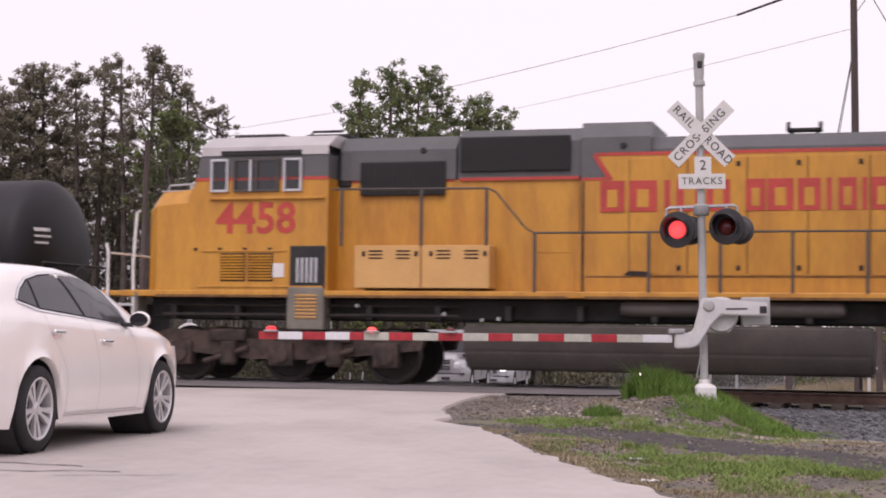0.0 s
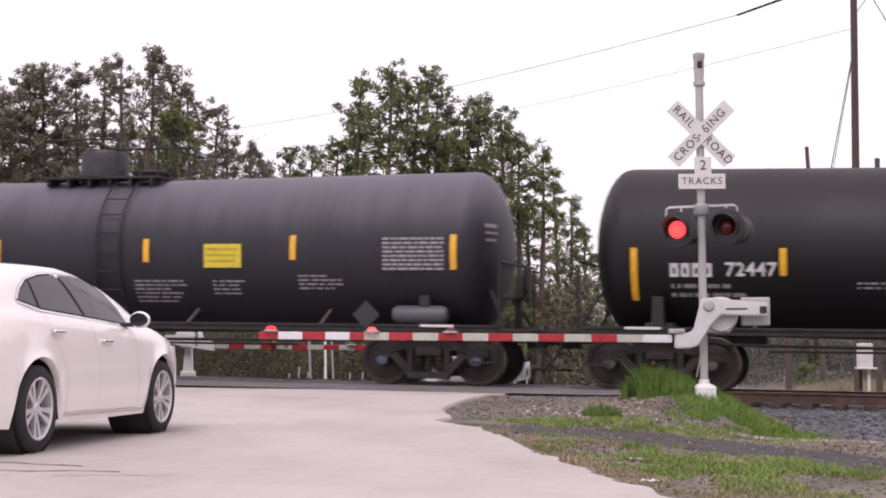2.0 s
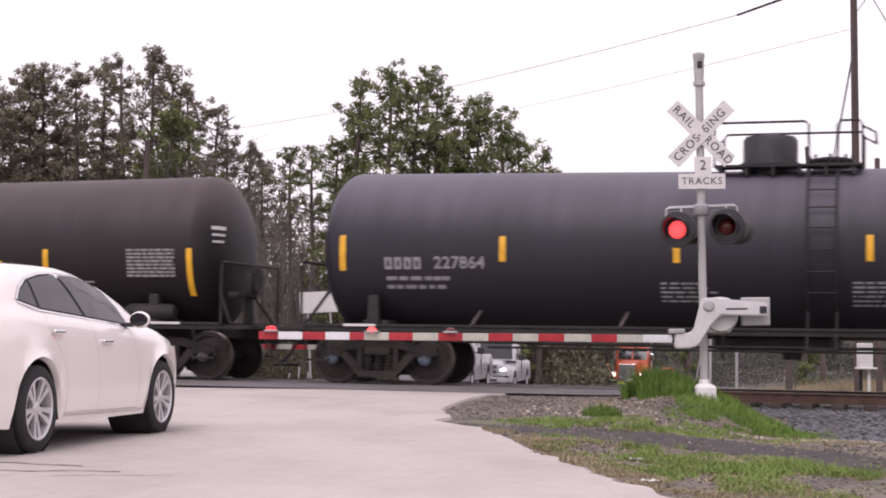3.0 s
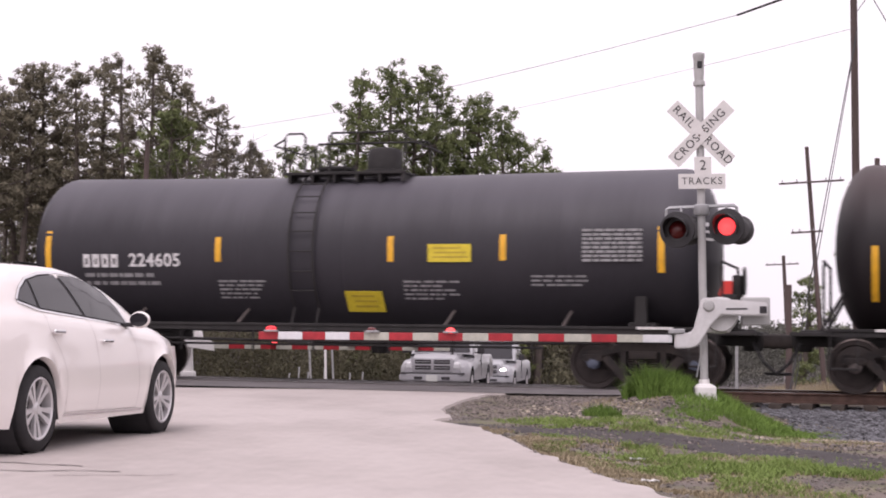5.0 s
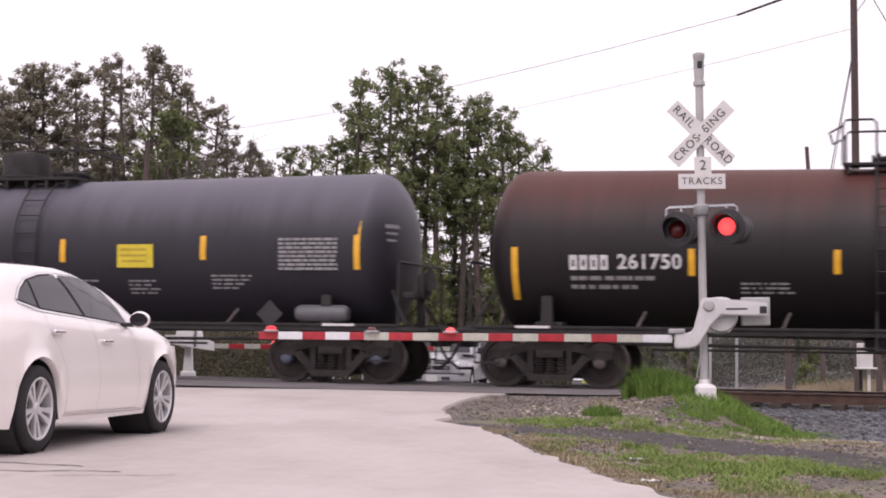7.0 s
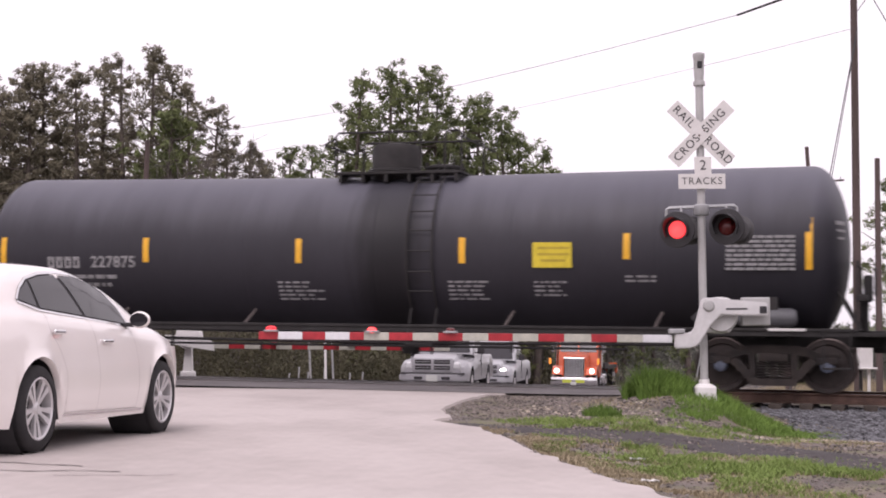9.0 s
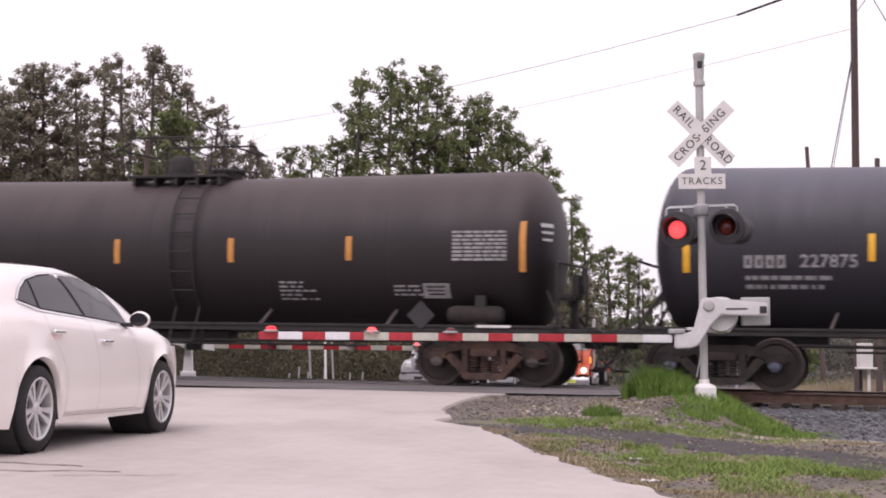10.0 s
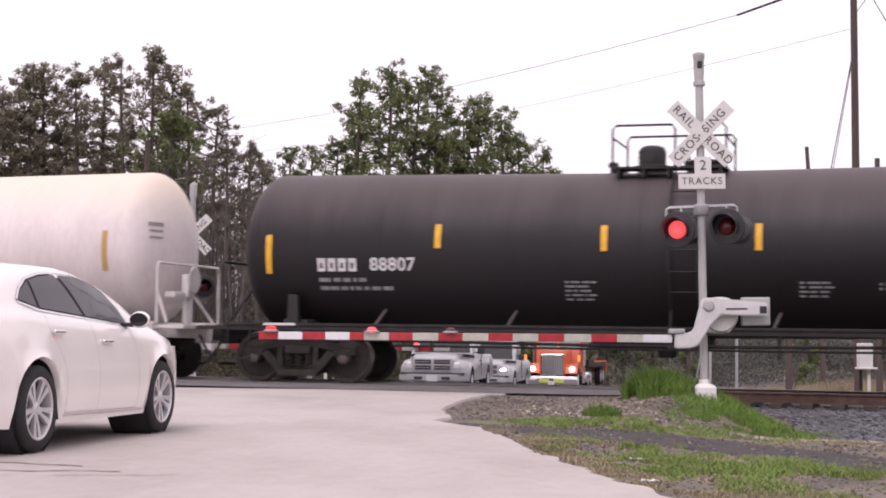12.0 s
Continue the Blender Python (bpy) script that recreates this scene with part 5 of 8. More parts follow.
    bmesh.ops.bevel(bm, geom=bm.edges[:], offset=0.018, segments=2, affect="EDGES")
    part("crank_arm", bm, M["drivegrey"], mast, smooth=35)
    bm = bmesh.new()
    lathe(bm, [(0.02, -0.335), (0.06, -0.33), (0.085, -0.30), (0.085, -0.28)], 20, "y", (0.03, 0, 1.25))
    part("pivot_cap", bm, M["silver"], mast, smooth=40)
    bm = bmesh.new()
    box(bm, (0.73, -0.05, 1.17), (0.40, 0.14, 0.40), 0.02)
    part("counterweight", bm, M["silver"], mast)
    bm = bmesh.new()
    box(bm, (0.42, -0.302, 1.205), (0.30, 0.008, 0.022))
    box(bm, (0.79, -0.303, 1.19), (0.10, 0.012, 0.10), 0.01)
    part("arm_slot", bm, M["black"], mast)
    bm = bmesh.new()
    box(bm, (-0.42, -0.25, 0.90), (0.22, 0.14, 0.07), 0.015)
    rod(bm, (0.02, 0.02, 0.85), (-0.10, 0.04, 0.25), 0.012, seg=6)
    part("clamp", bm, M["galv"], mast)
    return mast


signal_mast()


def gate_arm(name, m, bands, lamps, label):
    """A striped barrier arm; bands are (x0, x1, material), lamps (x, how it flashes)."""
    g = empty(name, m, label, "barrier arm")
    for x0, x1, mm in bands:
        bm = bmesh.new()
        box(bm, ((x0 + x1) / 2, 0, 0), (abs(x1 - x0), 0.045, 0.108), 0.006)
        part("band", bm, M[mm], g)
    for x, mode in lamps:
        bm = bmesh.new()
        lathe(bm, [(0.11, 0.054), (0.11, 0.070), (0.07, 0.083), (0.07, 0.088)], 14, "z", (x, 0, 0))
        lp = part("arm_lamp", bm, M["galv"], g)
        if mode is None:
            bm = bmesh.new()
            lathe(bm, [(0.075, 0.085), (0.075, 0.105), (0.05, 0.128), (0.01, 0.135)], 16, "z", (x, 0, 0))
            part("lamp_bulb", bm, M["redlit"], lp, smooth=60)
        else:
            flasher_bulb(lp, pose(x, 0, 0.088), 0.070, mode, 0.62)
    return g


near_bands = []
edges = [-5.82, -5.55, -5.21, -4.89, -4.55, -4.35, -4.00, -3.67, -3.31, -2.97, -2.61, -2.27, -1.91, -1.55, -1.17, -0.81, -0.45, -0.04]
kinds = ["armred", "armwhite"] * 2 + ["armred", "armworn"] * 6 + ["armwhite"]
for e0, e1, kk in zip(edges, edges[1:], kinds):
    near_bands.append((e0, e1, kk))
gate_arm("gate_arm", pose(3.26, 21.65, 0.945, 0, -0.25, 0), near_bands, [(-5.65, None), (-4.24, True), (-3.14, False)],
         "lowered red and white striped crossing gate arm with red lamps")

# the far side's signal, seen between and under the cars
FAR = dict(x=-5.82, y=35.6)


def far_signal():
    mast = empty("crossing_signal", pose(FAR["x"], FAR["y"], ground_z(FAR["x"], FAR["y"]), 0, 0.4, 0), "grey railway crossing signal beyond the track, with crossbuck", "crossing signal")
    bm = bmesh.new()
    rod(bm, (0, 0, 0), (0, 0, 4.4), 0.062, seg=16)
    part("mast_pole", bm, M["galv"], mast, smooth=40)
    bm = bmesh.new()
    lathe(bm, [(0.085, 4.22), (0.085, 4.5), (0.03, 4.54)], 16, "z")
    part("bell", bm, M["silver"], mast, smooth=40)
    bm = bmesh.new()
    box(bm, (0, 0, 0.05), (0.32, 0.32, 0.3), 0.03)
    part("mast_base", bm, M["whitepaint"], mast)
    blade(mast, [("RAIL", -0.37), ("ROAD", 0.37)], -45, 3.34, -0.085)
    blade(mast, [("CROS", -0.32), ("SING", 0.28)], 45, 3.34, -0.100)
    light_head(mast, 0.34, 2.15, 10, False)
    light_head(mast, -0.36, 2.15, 10, True)
    bm = bmesh.new()
    lathe(bm, [(0.02, -0.15), (0.28, -0.14), (0.3, -0.08), (0.3, 0.16), (0.02, 0.2)], 28, "y", (0.0, -0.02, 1.0))
    slab(bm, [(-0.5, 1.02), (0.3, 1.02), (0.62, 0.86), (0.62, 0.68), (0.3, 0.72), (-0.5, 0.84)], -0.3, -0.2)
    part("gate_drive", bm, M["whitepaint"], mast, smooth=35)
    bm = bmesh.new()
    slab(bm, [(-0.12, 0.0), (0.12, 0.0), (0.07, 0.75), (-0.07, 0.75)], -0.1, 0.1)
    part("pedestal", bm, M["whitepaint"], mast)
    return mast


far_signal()
far_bands = []
x = 0.6
for k in range(15):
    far_bands.append((x, x + 0.36, "armworn" if k % 2 == 0 else "armred"))
    x += 0.36
gate_arm("gate_arm", pose(FAR["x"], 35.35, 0.64, 0, -0.1, 0), far_bands, [(3.75, False), (5.25, True), (2.0, False)],
         "lowered striped gate arm beyond the track with red lamps")


# ---- white saloon car waiting at the crossing ----
M.update(
    carwhite=material("pearl_white_paint", (0.90, 0.845, 0.82), 0.22, vary=0.02, scale=1, fine=60, coat=0.6),
    carglass=material("tinted_car_glass", (0.022, 0.020, 0.024), 0.05, vary=0.05, spec=0.5),
    tyre=material("tyre_rubber", (0.022, 0.020, 0.022), 0.8, vary=0.25, scale=8, fine=60),
    alloy=material("bright_alloy", (0.66, 0.64, 0.65), 0.35, 0.35, vary=0.06),
    alloydark=material("dark_brake_well", (0.035, 0.032, 0.034), 0.6, 0.4, vary=0.1),
    gap=material("dark_panel_gap", (0.03, 0.027, 0.03), 0.8, vary=0.1),
    softgap=material("shaded_panel_gap", (0.45, 0.41, 0.40), 0.8, vary=0.1),
    chrome=material("chrome_trim", (0.75, 0.74, 0.75), 0.12, 1.0, vary=0.03),
)


def interp(x, pts):
    return float(np.interp(x, [p[0] for p in pts], [p[1] for p in pts]))


def smooth_interp(x, pts):
    xs = [p[0] for p in pts]
    ys = [p[1] for p in pts]
    return sum(float(np.interp(x + d, xs, ys)) * w for d, w in ((-0.12, 0.2), (-0.06, 0.2), (0, 0.2), (0.06, 0.2), (0.12, 0.2)))


WB = 2.62
ROOF = [(-1.12, 1.00), (-1.0, 1.10), (-0.85, 1.16), (-0.60, 1.30), (-0.25, 1.42), (0.1, 1.468), (0.5, 1.478), (0.9, 1.482), (1.3, 1.44), (1.7, 1.345), (2.05, 1.205), (2.3, 1.07), (2.5, 0.995), (2.8, 0.96), (3.1, 0.89), (3.35, 0.79), (3.5, 0.66)]
BELT = [(-1.12, 0.98), (-0.8, 1.07), (-0.3, 1.095), (0.2, 1.075), (1.0, 1.035), (1.9, 0.975), (2.3, 0.955), (2.7, 0.925), (3.1, 0.85), (3.4, 0.72), (3.5, 0.60)]
WIDTH = [(-1.12, 0.60), (-1.0, 0.74), (-0.75, 0.845), (-0.3, 0.895), (0.3, 0.905), (2.3, 0.905), (2.75, 0.90), (3.05, 0.875), (3.3, 0.77), (3.5, 0.50)]


def car_bottom(x):
    z = 0.20 + 0.16 * ease(2.9, 3.4, x) * 0.4 + 0.10 * ease(-0.5, -1.1, x) if x > 2.9 else 0.20
    if x < -0.4:
        z = 0.20 + 0.08 * ease(0.4, 1.1, -x)
    for cx in (0.0, WB):
        d = abs(x - cx)
        if d < 0.385:
            z = max(z, 0.335 + math.sqrt(0.385 ** 2 - d * d) * 0.985)
    return z


def car_profile(x):
    """Half of the body's section at station x, from the sill to the roof's middle, as (half-width, height)."""
    w, zb, zbelt, zr = smooth_interp(x, WIDTH), car_bottom(x), smooth_interp(x, BELT), smooth_interp(x, ROOF)
    zr = max(zr, zbelt + 0.02)
    flare = 0.02 * max(0.0, 1 - min(abs(x), abs(x - WB)) / 0.5)
    pts = [(w - 0.05 + flare, zb), (w - 0.015 + flare, max(zb + 0.01, 0.34)), (w + flare, max(zb + 0.02, 0.50)), (w - 0.003 + flare * 0.6, max(zb + 0.03, 0.66)), (w - 0.02, max(zb + 0.05, 0.80)),
           (w - 0.035, max(zb + 0.07, zbelt - 0.10)), (w - 0.06, max(zb + 0.08, zbelt - 0.03)), (w - 0.10, max(zb + 0.09, zbelt))]
    h = zr - zbelt
    g = min(1.0, h / 0.40)
    pts += [(w - 0.115 - 0.02 * g, zbelt + 0.25 * h), (w - 0.13 - 0.05 * g, zbelt + 0.55 * h), (w - 0.15 - 0.085 * g, zbelt + 0.80 * h), (w - 0.20 - 0.13 * g, zbelt + 0.93 * h), ((w - 0.3) * 0.6, zbelt + 0.99 * h), (0.0, zr)]
    return pts


def car_side(x, z, out=0.0):
    """The near flank's half-width at (x, z)."""
    pts = car_profile(x)
    return float(np.interp(z, [p[1] for p in pts], [p[0] for p in pts])) + out


def skin_patch(name, mat, parent, top, bottom, ends, out, n=26, rows=6, label=""):
    """A thin panel on the flank between two curves of (x, z); ends: (left foot, left head, right foot, right head)."""
    bm = bmesh.new()
    grid = []
    for i in range(n + 1):
        col = []
        for j in range(rows + 1):
            g = j / rows
            xl, xr = ends[0] + (ends[1] - ends[0]) * g, ends[2] + (ends[3] - ends[2]) * g
            x = xl + (xr - xl) * i / n
            zt, zb = interp(x, top), interp(x, bottom)
            z = zb + (zt - zb) * g
            col.append(bm.verts.new((x, -car_side(x, z, out), z)))
        grid.append(col)
    for a, b in zip(grid, grid[1:]):
        for j in range(rows):
            bm.faces.new((a[j], b[j], b[j + 1], a[j + 1]))
    bmesh.ops.remove_doubles(bm, verts=bm.verts, dist=1e-4)
    bmesh.ops.recalc_face_normals(bm, faces=bm.faces)
    return part(name, bm, mat, parent, label, smooth=60)


def skin_line(name, mat, parent, pts, w, out=0.002):
    """A thin strip along a path of (x, z) on the flank."""
    bm = bmesh.new()
    path = []
    for (xa, za), (xb, zb) in zip(pts, pts[1:]):
        n = max(2, int(math.hypot(xb - xa, zb - za) / 0.04))
        path += [(xa + (xb - xa) * k / n, za + (zb - za) * k / n) for k in range(n)]
    path.append(pts[-1])
    rows = []
    for i, (x, z) in enumerate(path):
        xa, za = path[max(0, i - 1)]
        xb, zb = path[min(len(path) - 1, i + 1)]
        l = math.hypot(xb - xa, zb - za) or 1.0
        nx, nz = -(zb - za) / l * w / 2, (xb - xa) / l * w / 2
        rows.append([bm.verts.new((x + s * nx, -car_side(x + s * nx, z + s * nz, out), z + s * nz)) for s in (-1, 1)])
    for a, b in zip(rows, rows[1:]):
        bm.faces.new((a[0], b[0], b[1], a[1]))
    return part(name, bm, mat, parent)


def car_wheel(car, x, y, sg):
    bm = bmesh.new()
    R = 0.335
    lathe(bm, [(0.235, sg * 0.10), (0.25, sg * 0.115), (R - 0.03, sg * 0.112), (R - 0.006, sg * 0.09), (R, sg * 0.07), (R, -sg * 0.07), (R - 0.006, -sg * 0.09), (R - 0.04, -sg * 0.11), (0.22, -sg * 0.10)], 48, "y", caps=False)
    bmesh.ops.recalc_face_normals(bm, faces=bm.faces)
    ty = part("wheel", bm, M["tyre"], car, "black tyre on a bright alloy rim", smooth=40)
    ty.matrix_basis = pose(x, y, R)
    bm = bmesh.new()
    lathe(bm, [(0.242, sg * 0.108), (0.232, sg * 0.112), (0.222, sg * 0.10), (0.215, sg * 0.02)], 48, "y", caps=False)
    lathe(bm, [(0.01, sg * 0.098), (0.03, sg * 0.098), (0.035, sg * 0.09), (0.055, sg * 0.08), (0.06, sg * 0.04)], 20, "y")
    for k in range(10):
        a = k * math.pi / 5 + (0.11 if k % 2 else -0.11)
        ca, sa = math.cos(a), math.sin(a)
        vs = []
        for r, w, d in ((0.035, 0.017, 0.080), (0.12, 0.016, 0.088), (0.222, 0.026, 0.098)):
            for s in (-1, 1):
                vs.append(bm.verts.new((r * ca - s * w * sa, sg * d, r * sa + s * w * ca)))
                vs.append(bm.verts.new((r * ca - s * w * 0.8 * sa, sg * (d - 0.035), r * sa + s * w * 0.8 * ca)))
        for i in (0, 4):
            bm.faces.new((vs[i], vs[i + 2], vs[i + 6], vs[i + 4]))
            bm.faces.new((vs[i], vs[i + 4], vs[i + 5], vs[i + 1]))
            bm.faces.new((vs[i + 2], vs[i + 3], vs[i + 7], vs[i + 6]))
    bmesh.ops.recalc_face_normals(bm, faces=bm.faces)
    part("rim", bm, M["alloy"], ty, smooth=30)
    bm = bmesh.new()
    lathe(bm, [(0.01, sg * 0.015), (0.22, sg * 0.015), (0.22, sg * 0.0)], 32, "y")
    lathe(bm, [(0.05, sg * 0.03), (0.13, sg * 0.03), (0.13, sg * 0.02)], 32, "y")
    part("brake_disc", bm, M["alloydark"], ty)
    return ty


def saloon():
    car = empty("car", pose(-3.07, 11.88, 0.014, 0, 0, 90 - 10.52) @ Matrix.Translation((0, 0.10, 0)), "white four-door saloon car with tinted windows, waiting on the road", "car")
    OFF = 0.80   # the flank lies this far from the middle line
    bm = bmesh.new()
    xs = sorted(set([round(v, 3) for v in np.arange(-1.12, 3.51, 0.06)] + [round(cx + s * 0.385 * math.cos(a), 3) for cx in (0, WB) for s in (-1, 1) for a in np.linspace(0, 1.5, 12)]))
    xs = [v for i, v in enumerate(xs) if i == 0 or v - xs[i - 1] > 0.012 or i == len(xs) - 1]
    rows = []
    for x in xs:
        pr = car_profile(x)
        row = [bm.verts.new((x, -p[0], p[1])) for p in pr] + [bm.verts.new((x, p[0], p[1])) for p in reversed(pr[:-1])]
        rows.append(row)
    for a, b in zip(rows, rows[1:]):
        for k in range(len(a) - 1):
            bm.faces.new((a[k], b[k], b[k + 1], a[k + 1]))
    for r in (rows[0], rows[-1]):
        bm.faces.new(r)
    bmesh.ops.recalc_face_normals(bm, faces=bm.faces)
    body = part("body", bm, M["carwhite"], car, smooth=50)
    # arch liners and floor
    bm = bmesh.new()
    box(bm, (1.2, 0, 0.28), (4.0, 1.45, 0.14), 0.03)
    for cx in (0.0, WB):
        for sg in (-1, 1):
            lathe(bm, [(0.40, sg * 0.86), (0.40, sg * 0.50), (0.01, sg * 0.50)], 32, "y", (cx, 0, 0.36), caps=False)
    part("underbody", bm, M["gap"], car)
    wt = [(-0.19, 1.165), (-0.08, 1.26), (0.08, 1.335), (0.36, 1.383), (0.70, 1.405), (1.0, 1.403), (1.3, 1.367), (1.62, 1.278), (1.84, 1.13), (1.96, 0.992)]
    wb = [(-0.19, 1.16), (0.17, 1.098), (1.0, 1.048), (1.96, 0.988)]
    skin_patch("window_surround", M["gap"], car, wt, wb, (-0.19, -0.19, 1.96, 1.96), 0.004, 48)
    for ends in ((-0.17, -0.17, 0.12, 0.08), (0.17, 0.12, 0.97, 0.64), (1.03, 0.71, 1.90, 1.90)):
        t2 = [(p[0], p[1] - 0.016) for p in wt]
        b2 = [(p[0], p[1] + 0.014) for p in wb]
        skin_patch("window", M["carglass"], car, t2, b2, ends, 0.009, 26)
    skin_line("door_gap", M["softgap"], car, [(1.0, 1.04), (1.09, 0.85), (1.14, 0.55), (1.13, 0.27)], 0.005)
    skin_line("door_gap", M["softgap"], car, [(1.90, 0.98), (1.98, 0.75), (2.02, 0.45), (2.0, 0.25)], 0.005)
    skin_line("door_gap", M["softgap"], car, [(0.16, 1.09), (0.20, 0.95), (0.36, 0.80), (0.48, 0.6), (0.50, 0.28)], 0.005)
    skin_line("sill_gap", M["softgap"], car, [(0.50, 0.285), (2.0, 0.262)], 0.005)
    skin_line("window_trim", M["chrome"], car, [(p[0], p[1] + 0.006) for p in wt], 0.020, 0.008)
    skin_line("window_trim", M["chrome"], car, [(p[0], p[1] - 0.006) for p in wb], 0.014, 0.008)
    skin_line("sill_trim", M["chrome"], car, [(0.48, 0.262), (2.15, 0.240)], 0.022, 0.006)
    for x, z in ((0.33, 0.925), (1.30, 0.850)):
        bm2 = bmesh.new()
        y = -car_side(x, z)
        box(bm2, (x, y - 0.022, z), (0.20, 0.03, 0.036), 0.012)
        part("door_handle", bm2, M["chrome"], car)
    bm = bmesh.new()
    r = bmesh.ops.create_uvsphere(bm, u_segments=20, v_segments=12, radius=1.0)
    bmesh.ops.scale(bm, vec=(0.08, 0.095, 0.075), verts=bm.verts)
    for v in bm.verts:
        if v.co.x < -0.03:
            v.co.x = -0.03
        if v.co.x < 0:
            v.co.z *= 0.95
    bmesh.ops.translate(bm, vec=(1.86, -0.955, 1.04), verts=bm.verts)
    part("mirror_shell", bm, M["carwhite"], car, smooth=50)
    bm = bmesh.new()
    lathe(bm, [(0.001, 0.0), (0.95, 0.0), (1.0, 0.05)], 24, "x")
    bmesh.ops.scale(bm, vec=(0.1, 0.085, 0.062), verts=bm.verts)
    bmesh.ops.translate(bm, vec=(1.826, -0.955, 1.04), verts=bm.verts)
    part("mirror_glass", bm, M["carglass"], car)
    bm = bmesh.new()
    box(bm, (1.88, -0.86, 0.995), (0.10, 0.12, 0.04), 0.015)
    part("mirror_foot", bm, M["gap"], car)
    for x in (0.0, WB):
        for sg in (-1, 1):
            car_wheel(car, x, sg * 0.79, sg)
    # the near wheels stand on the line given above
    for ch in car.children:
        ch.matrix_basis = Matrix.Translation((0, OFF, 0)) @ ch.matrix_basis
    return car


saloon()


# ---- trees and growth ----
def foliage_material(name, color, dark):
    m = material(name, color, 0.85, vary=0.3, scale=0.6, fine=6, second=dark, spec=0.2)
    nt = m.node_tree
    N, Lk = nt.nodes, nt.links
    b = N["Principled BSDF"]
    old = b.inputs["Base Color"].links[0].from_socket
    ge = N.new("ShaderNodeNewGeometry")
    mr = N.new("ShaderNodeMapRange")
    mr.inputs[3].default_value, mr.inputs[4].default_value = 0.72, 1.22
    Lk.new(ge.outputs["Random Per Island"], mr.inputs[0])
    mx = N.new("ShaderNodeMix")
    mx.data_type, mx.blend_type = "RGBA", "MULTIPLY"
    mx.inputs[0].default_value = 1.0
    Lk.new(old, mx.inputs[6])
    Lk.new(mr.outputs[0], mx.inputs[7])
    Lk.new(mx.outputs[2], b.inputs["Base Color"])
    return m


M.update(
    pine=foliage_material("pine_needles", (0.165, 0.192, 0.082), (0.108, 0.130, 0.060)),
    pinedull=foliage_material("dull_pine_needles", (0.200, 0.180, 0.128), (0.142, 0.128, 0.094)),
    scrub=foliage_material("brown_winter_twigs", (0.23, 0.20, 0.172), (0.155, 0.135, 0.118)),
    underbrush=foliage_material("dark_underbrush", (0.175, 0.165, 0.105), (0.10, 0.094, 0.066)),
    thicket=foliage_material("brown_green_thicket", (0.098, 0.090, 0.058), (0.078, 0.074, 0.048)),
    grass=foliage_material("fresh_grass", (0.160, 0.258, 0.055), (0.092, 0.160, 0.032)),
    youngpine=foliage_material("young_pine_needles", (0.165, 0.185, 0.07), (0.10, 0.12, 0.05)),
    paleb=foliage_material("hazy_brush", (0.125, 0.124, 0.108), (0.112, 0.112, 0.098)),
    vergegrass=foliage_material("verge_grass", (0.205, 0.285, 0.080), (0.135, 0.190, 0.050)),
    drygrass=foliage_material("dry_straw_grass", (0.36, 0.30, 0.20), (0.27, 0.22, 0.145)),
    farwood=foliage_material("hazy_far_foliage", (0.13, 0.135, 0.11), (0.085, 0.09, 0.075)),
)
NR = np.random.RandomState(7)


def mesh_from(name, verts, faces, mat, parent=None):
    me = bpy.data.meshes.new(name)
    if isinstance(verts, np.ndarray):
        n, k = faces.shape
        me.vertices.add(len(verts))
        me.vertices.foreach_set("co", verts.astype(np.float32).ravel())
        me.loops.add(n * k)
        me.loops.foreach_set("vertex_index", faces.astype(np.int32).ravel())
        me.polygons.add(n)
        me.polygons.foreach_set("loop_start", np.arange(0, n * k, k, dtype=np.int32))
        me.update(calc_edges=True)
    else:
        me.from_pydata(verts, [], faces)
    me.materials.append(mat)
    ob = new(name, me)
    if parent is not None:
        ob.parent = parent
    return ob


def leaf_quads(centres, spread, per, size, squash=0.7, radial=0.0, width=0.45, shell=0.0):
    """Small random leaf quads round each centre, as arrays of corners and faces."""
    c = np.repeat(np.asarray(centres, float), per, axis=0)
    n = len(c)
    d = NR.normal(size=(n, 3))
    d /= np.linalg.norm(d, axis=1)[:, None]
    d *= (NR.rand(n) ** 0.5)[:, None] * np.repeat(np.asarray(spread, float).reshape(-1, 1), per, axis=0) if np.ndim(spread) else spread * (NR.rand(n) ** 0.5)[:, None]
    d[:, 2] *= squash
    p = c + d
    a = NR.normal(size=(n, 3)) + (d / np.maximum(np.linalg.norm(d, axis=1), 1e-6)[:, None] * radial)
    a /= np.linalg.norm(a, axis=1)[:, None]
    if shell > 0:
        # most leaves lie along the clump's outside, facing outwards
        out = d / np.maximum(np.linalg.norm(d, axis=1), 1e-6)[:, None] + NR.normal(size=(n, 3)) * 0.38
        lay = NR.rand(n) < shell
        a[lay] = np.cross(out, NR.normal(size=(n, 3)))[lay]
        a /= np.linalg.norm(a, axis=1)[:, None]
    b = np.cross(a, NR.normal(size=(n, 3)))
    if shell > 0:
        b[lay] = np.cross(out, a)[lay]
    b /= np.linalg.norm(b, axis=1)[:, None]
    s = size * (0.6 + 0.8 * NR.rand(n))[:, None]
    q = np.stack([p - a * s, p + b * s * width, p + a * s, p - b * s * width], axis=1).reshape(-1, 3)
    f = np.arange(4 * n).reshape(-1, 4)
    return q, f


